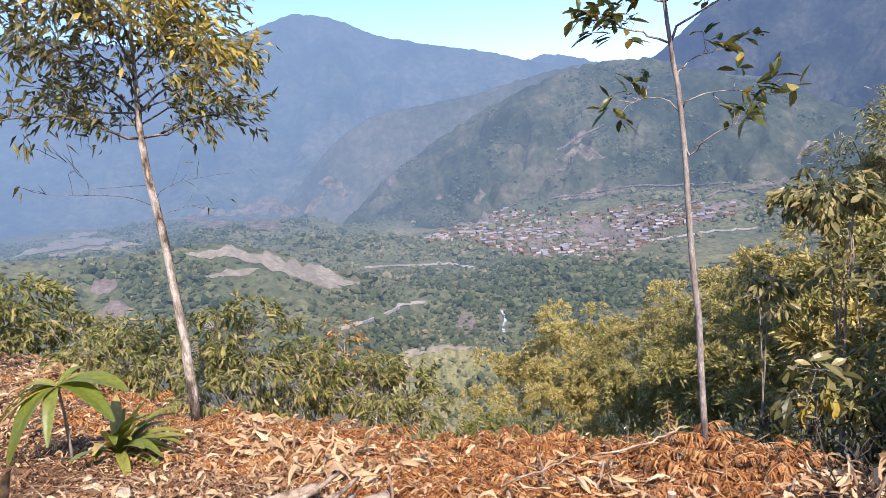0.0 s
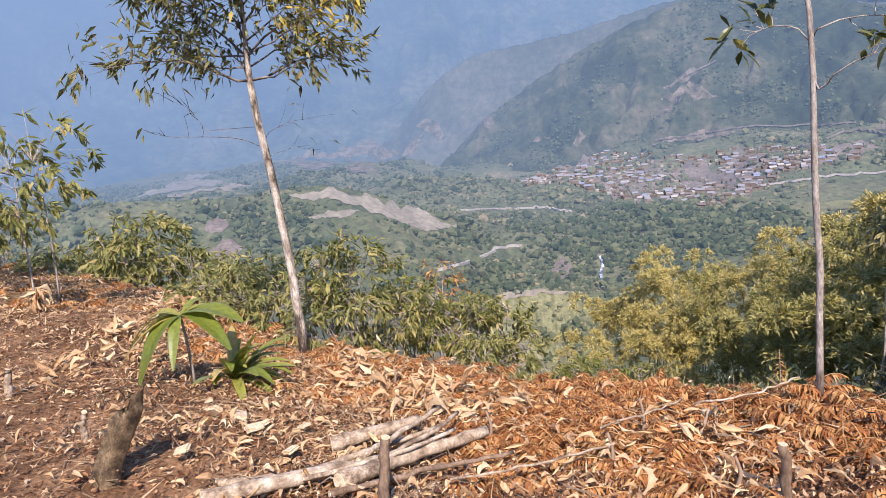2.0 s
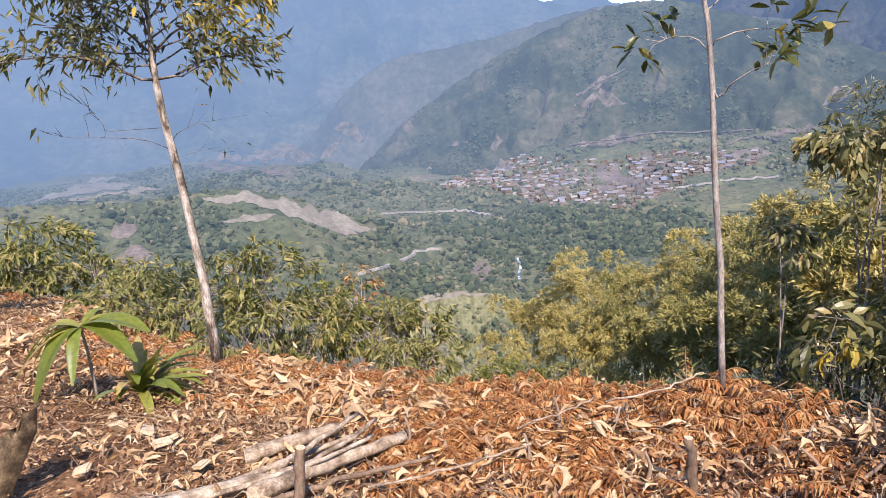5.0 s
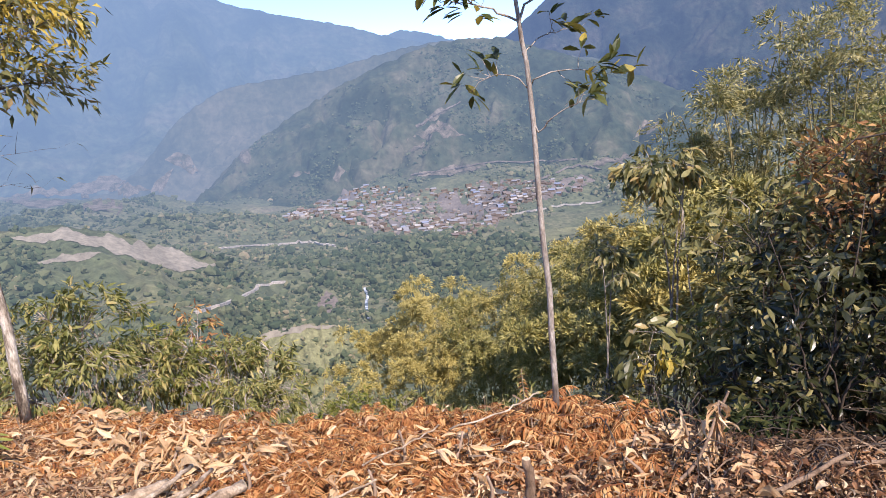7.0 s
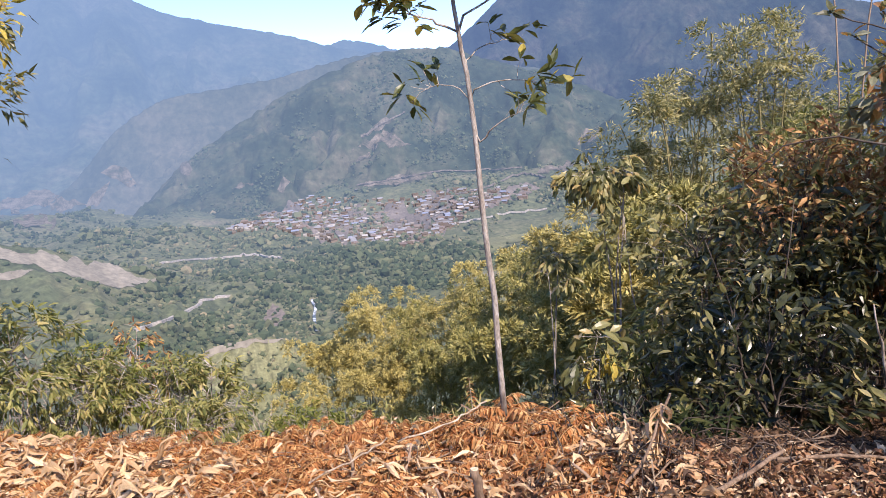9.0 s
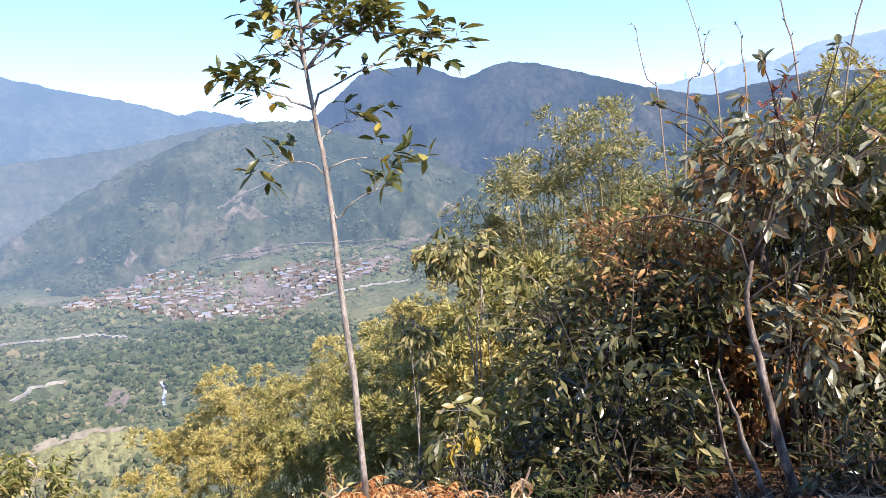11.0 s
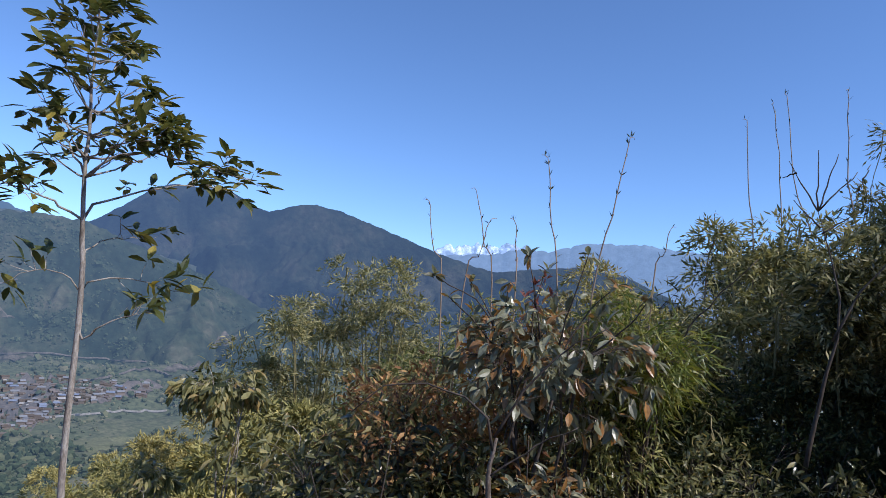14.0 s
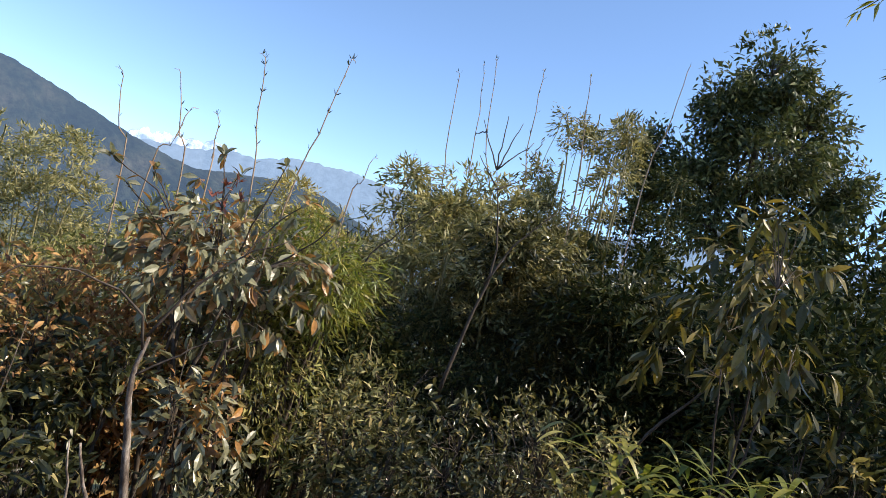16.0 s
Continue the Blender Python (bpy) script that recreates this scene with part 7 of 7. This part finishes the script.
# ---- bare stalks, bare shoots and overhanging sprigs on the right ----
for k, (b0, h0, b1, h1, dist, tuft) in enumerate(((44.3, 2.0, 42.7, 9.4, 8.5, 3), (48.4, 2.5, 46.6, 10.6, 8.0, 3), (53.8, 2.0, 52.3, 13.6, 7.2, 12), (56.5, 2.0, 58.6, 15.4, 7.0, 16), (64.9, 4.0, 65.3, 9.7, 9, 5),
                                                  (68.3, 4.0, 67.3, 16.5, 9, 5), (70.2, 4.0, 69.2, 17.5, 9.5, 5), (72.8, 4.0, 70.1, 18.1, 9.5, 8), (74.9, 6.0, 74.1, 18.1, 9, 8), (78.9, 8.0, 77.9, 18.4, 9, 6), (83.8, 10, 85.2, 20.5, 9.5, 6), (46.0, 2.0, 47.8, 8.5, 8, 4), (50.3, 3.0, 50.0, 8.4, 8, 3), (61, 3, 62.2, 8.6, 8.5, 4))):
    rng = np.random.default_rng(960 + k)
    b0, b1 = b0 + 0.95, b1 + 0.95
    foot = np.array([*spot(b0 + (b0 - b1) * 0.25, dist)[:2], 0])
    foot[2] = land_at(foot[0], foot[1])
    m, t = np.array([*spot(b0, dist)[:2], rise(h0, dist)]), np.array([*spot(b1, dist)[:2], rise(h1, dist)])
    ob = thing("bamboo_stalk", "thin bare bamboo shoot standing above the thicket", "bamboo stalk", tuple(foot), "bare bamboo shoots")
    l = bent([foot, m, m * 0.45 + t * 0.55 + rng.normal(0, 0.04, 3), t + [0, 0, -0.02], t + np.array([0.12 * np.sign(b1 - b0 + 0.1), 0, 0.03])], 16, 0.006, rng)
    v, f = tube(l - foot, np.linspace(0.011, 0.0025, 16), 5)
    part("culm", mesh_of("culm", v, f, GREY_TWIG, True), ob)
    up = l[4:14][rng.integers(0, 10, tuft * 2)]
    d = rng.normal(0, 0.35, (tuft * 2, 3)) + np.array([0, 0, 0.7])
    v, f = leaves(BLADE, up - foot, d, 0.07, 0.012, rng, 0, 0.6)
    part("sheath", mesh_of("sheath", v, f, SHADE_DARK_LEAF), ob, "", "stuff")


def bare_shoot():
    """A bare forking stem with a star of thin twigs at its head."""
    D = 6.1
    rows = [[(73.0, -9), (73.9, -3), (75.0, 3.0), (73.4, 10.2)], [(74.6, 1.0), (76.5, 5.0), (79.0, 8.0)], [(73.4, 10.2), (71.4, 13.8)], [(73.4, 10.2), (75.8, 12.9)], [(73.4, 10.2), (73.3, 14.5)], [(73.6, 9.0), (71.8, 11.0)], [(73.7, 8.6), (76.0, 10.2)], [(73.4, 10.2), (74.6, 14.2)], [(75.9, 11.6), (76.6, 13.4)], [(71.9, 12.9), (71.0, 12.6)]]
    o = np.array(limb_points(rows[0], D)[0])
    ob = thing("bare_shrub", "bare dark forking shrub with a star of thin twigs", "shrub", tuple(o))
    for k, r in enumerate(rows):
        l = bent(limb_points(r, D, 0.1), 8, 0.006, np.random.default_rng(980 + k))
        v, f = tube(l - o, np.linspace(0.021 if k == 0 else 0.012 if k == 1 else 0.0075, 0.003, 8), 5)
        part("stem", mesh_of("stem", v, f, DARK_BARK, True), ob)


bare_shoot()

MOTTLED_BARK = surface("mottled_thicket_bark", [(0.38, (0.06, 0.045, 0.036)), (0.5, (0.17, 0.13, 0.1)), (0.62, (0.4, 0.34, 0.28))], 16, 0.85, 110, 0.5, 0.003, (1, 1, 0.35))
# slanting trunks among the shrubs
for k, (rows, dist, w, bark, what) in enumerate((
        ([(54.2, -28.5), (53.0, -22.5), (51.8, -17.2), (51.0, -13.6), (50.8, -10.8), (51.2, -8.5)], 4.1, 0.03, MOTTLED_BARK, "slanting mottled trunk of the broad-leaved shrub"),
        ([(52.7, -28.6), (51.2, -24.0), (49.6, -19.6), (48.6, -16.5)], 4.0, 0.02, MOTTLED_BARK, "thin slanting grey trunk in the thicket"), ([(50.1, -28.2), (49.4, -24.0), (48.5, -19.8), (47.8, -16.5)], 4.1, 0.013, MOTTLED_BARK, "thin slanting grey trunk in the thicket"),
        ([(43.2, -25), (42.6, -16), (42.9, -9)], 6.4, 0.016, DARK_BARK, "thin dark trunk in the thicket"), ([(40.2, -25), (40.6, -16), (40.0, -9)], 6.4, 0.014, DARK_BARK, "thin dark trunk in the thicket"),
        ([(62.5, -10), (64, -2), (66.5, 3), (69.5, 6.5)], 8.0, 0.014, DARK_BARK, "bent bare branch in the thicket"), ([(86.5, -18), (88.5, -9), (93, -2)], 5.4, 0.022, DARK_BARK, "slanting grey trunk in the thicket"))):
    pts = np.array([np.array(p) for p in limb_points(rows, dist)])
    o = pts[0].copy()
    o[2] = land_at(o[0], o[1]) - 0.05
    ob = thing("trunk", what, "trunk", tuple(o), "thicket trunks")
    l = bent(np.vstack([o, pts[1:]]), 12, 0.006, np.random.default_rng(990 + k))
    v, f = tube(l - o, np.linspace(w, w * 0.3, 12), 7)
    part("bark", mesh_of("bark", v, f, bark, True), ob)
    if k == 0:
        for arm, w_ in (([(51.0, -9.5), (49.8, -6.4), (46.2, -4.9), (41.8, -5.4), (39.5, -7.5)], 0.009), ([(51.0, -8.5), (53.5, -4.0), (56.5, -1.0), (59.5, 1.0)], 0.009), ([(50.7, -11.5), (54.0, -9.0), (57.5, -7.0)], 0.007)):
            l = bent(limb_points(arm, dist), 12, 0.008, np.random.default_rng(996))
            v, f = tube(l - o, np.linspace(w_, 0.003, 12), 6)
            part("branch", mesh_of("branch", v, f, DARK_BARK, True), ob)

# thin bare stems standing in the shade of the thicket
rng = np.random.default_rng(1100)
for k in range(18):
    b, dist = rng.uniform(33, 63), rng.uniform(4.9, 6.8)
    p = ground_point(b, dist, -0.05)
    hgt = rng.uniform(0.7, 1.8)
    ob = thing("thicket_stem", "thin bare dark stem in the shade of the thicket", "stem", tuple(p), "bare thicket stems")
    l = bent([(0, 0, 0), (rng.normal(0, 0.06), 0.02, hgt * 0.5), (rng.normal(0, 0.16), 0.05, hgt)], 7, 0.006, rng)
    v, f = tube(l, np.linspace(rng.uniform(0.006, 0.013), 0.003, 7), 5)
    part("bark", mesh_of("bark", v, f, DARK_BARK, True), ob)

# broad grassy leaves at the thicket's foot
for k, (b, dist, n, mat_) in enumerate(((89.5, 4.6, 34, FRESH), (92.5, 4.5, 34, FRESH), (96.5, 4.6, 30, FRESH), (87.5, 4.8, 24, FRESH), (99, 4.8, 24, FRESH), (94.5, 5.0, 30, FRESH), (84, 4.9, 14, OLIVE), (56.5, 5.8, 16, GREEN_BAMBOO))):
    rng = np.random.default_rng(1000 + k)
    p = ground_point(b, dist)
    top = rise(-4.0 if b > 60 else -20.5, dist) - p[2]
    ob = thing("broad_grass", "clump of broad arching yellow-green grass leaves", "grass", tuple(p), "grass clumps")
    for j in range(n):
        a = rng.uniform(0, 360)
        L = rng.uniform(0.3, 0.5)
        v, f = strap_leaf((*rng.normal(0, 0.12, 2), max(0.0, top - 0.35) * rng.uniform(0.2, 1)), (math.sin(radians(a)), math.cos(radians(a)), rng.uniform(0.4, 1.4)), L, 0.04, rng.uniform(0.3, 0.7), 1)
        part("blade", mesh_of("blade", v, f, mat_, True), ob)


def overhang():
    """The tip of a sprig that reaches into view from above."""
    rng = np.random.default_rng(1020)
    D = 5.0
    rows = [[(104, 29.5), (100.5, 27.5), (97.2, 25.2)], [(101, 27.8), (98.6, 27.0), (96.8, 26.8)], [(106, 23), (102, 22), (100.3, 21.4)]]
    foot = ground_point(106, 5.4)
    ob = thing("sprig", "leafy branch tip reaching over the thicket", "branch", tuple(foot))
    l = bent([foot, *limb_points([(106, 8), (105, 20), (104, 29.5)], 5.2)], 12)
    v, f = tube(l - foot, np.linspace(0.03, 0.01, 12), 6)
    part("stem", mesh_of("stem", v, f, DARK_BARK, True), ob)
    for r in rows:
        q = bent(limb_points(r, D), 9)
        v, f = tube(q - foot, np.linspace(0.008, 0.003, 9), 5)
        part("branch", mesh_of("branch", v, f, DARK_BARK, True), ob)
        p, d = whorl(q[2:], np.gradient(q, axis=0)[2:], 4, rng, 0.7, 0.3)
        hang_leaves(ob, [leaf_mesh("leaf", SLIM, 0.26, 0.2, FRESH)], p, d, rng.uniform(0.08, 0.13, len(p)), rng)


overhang()
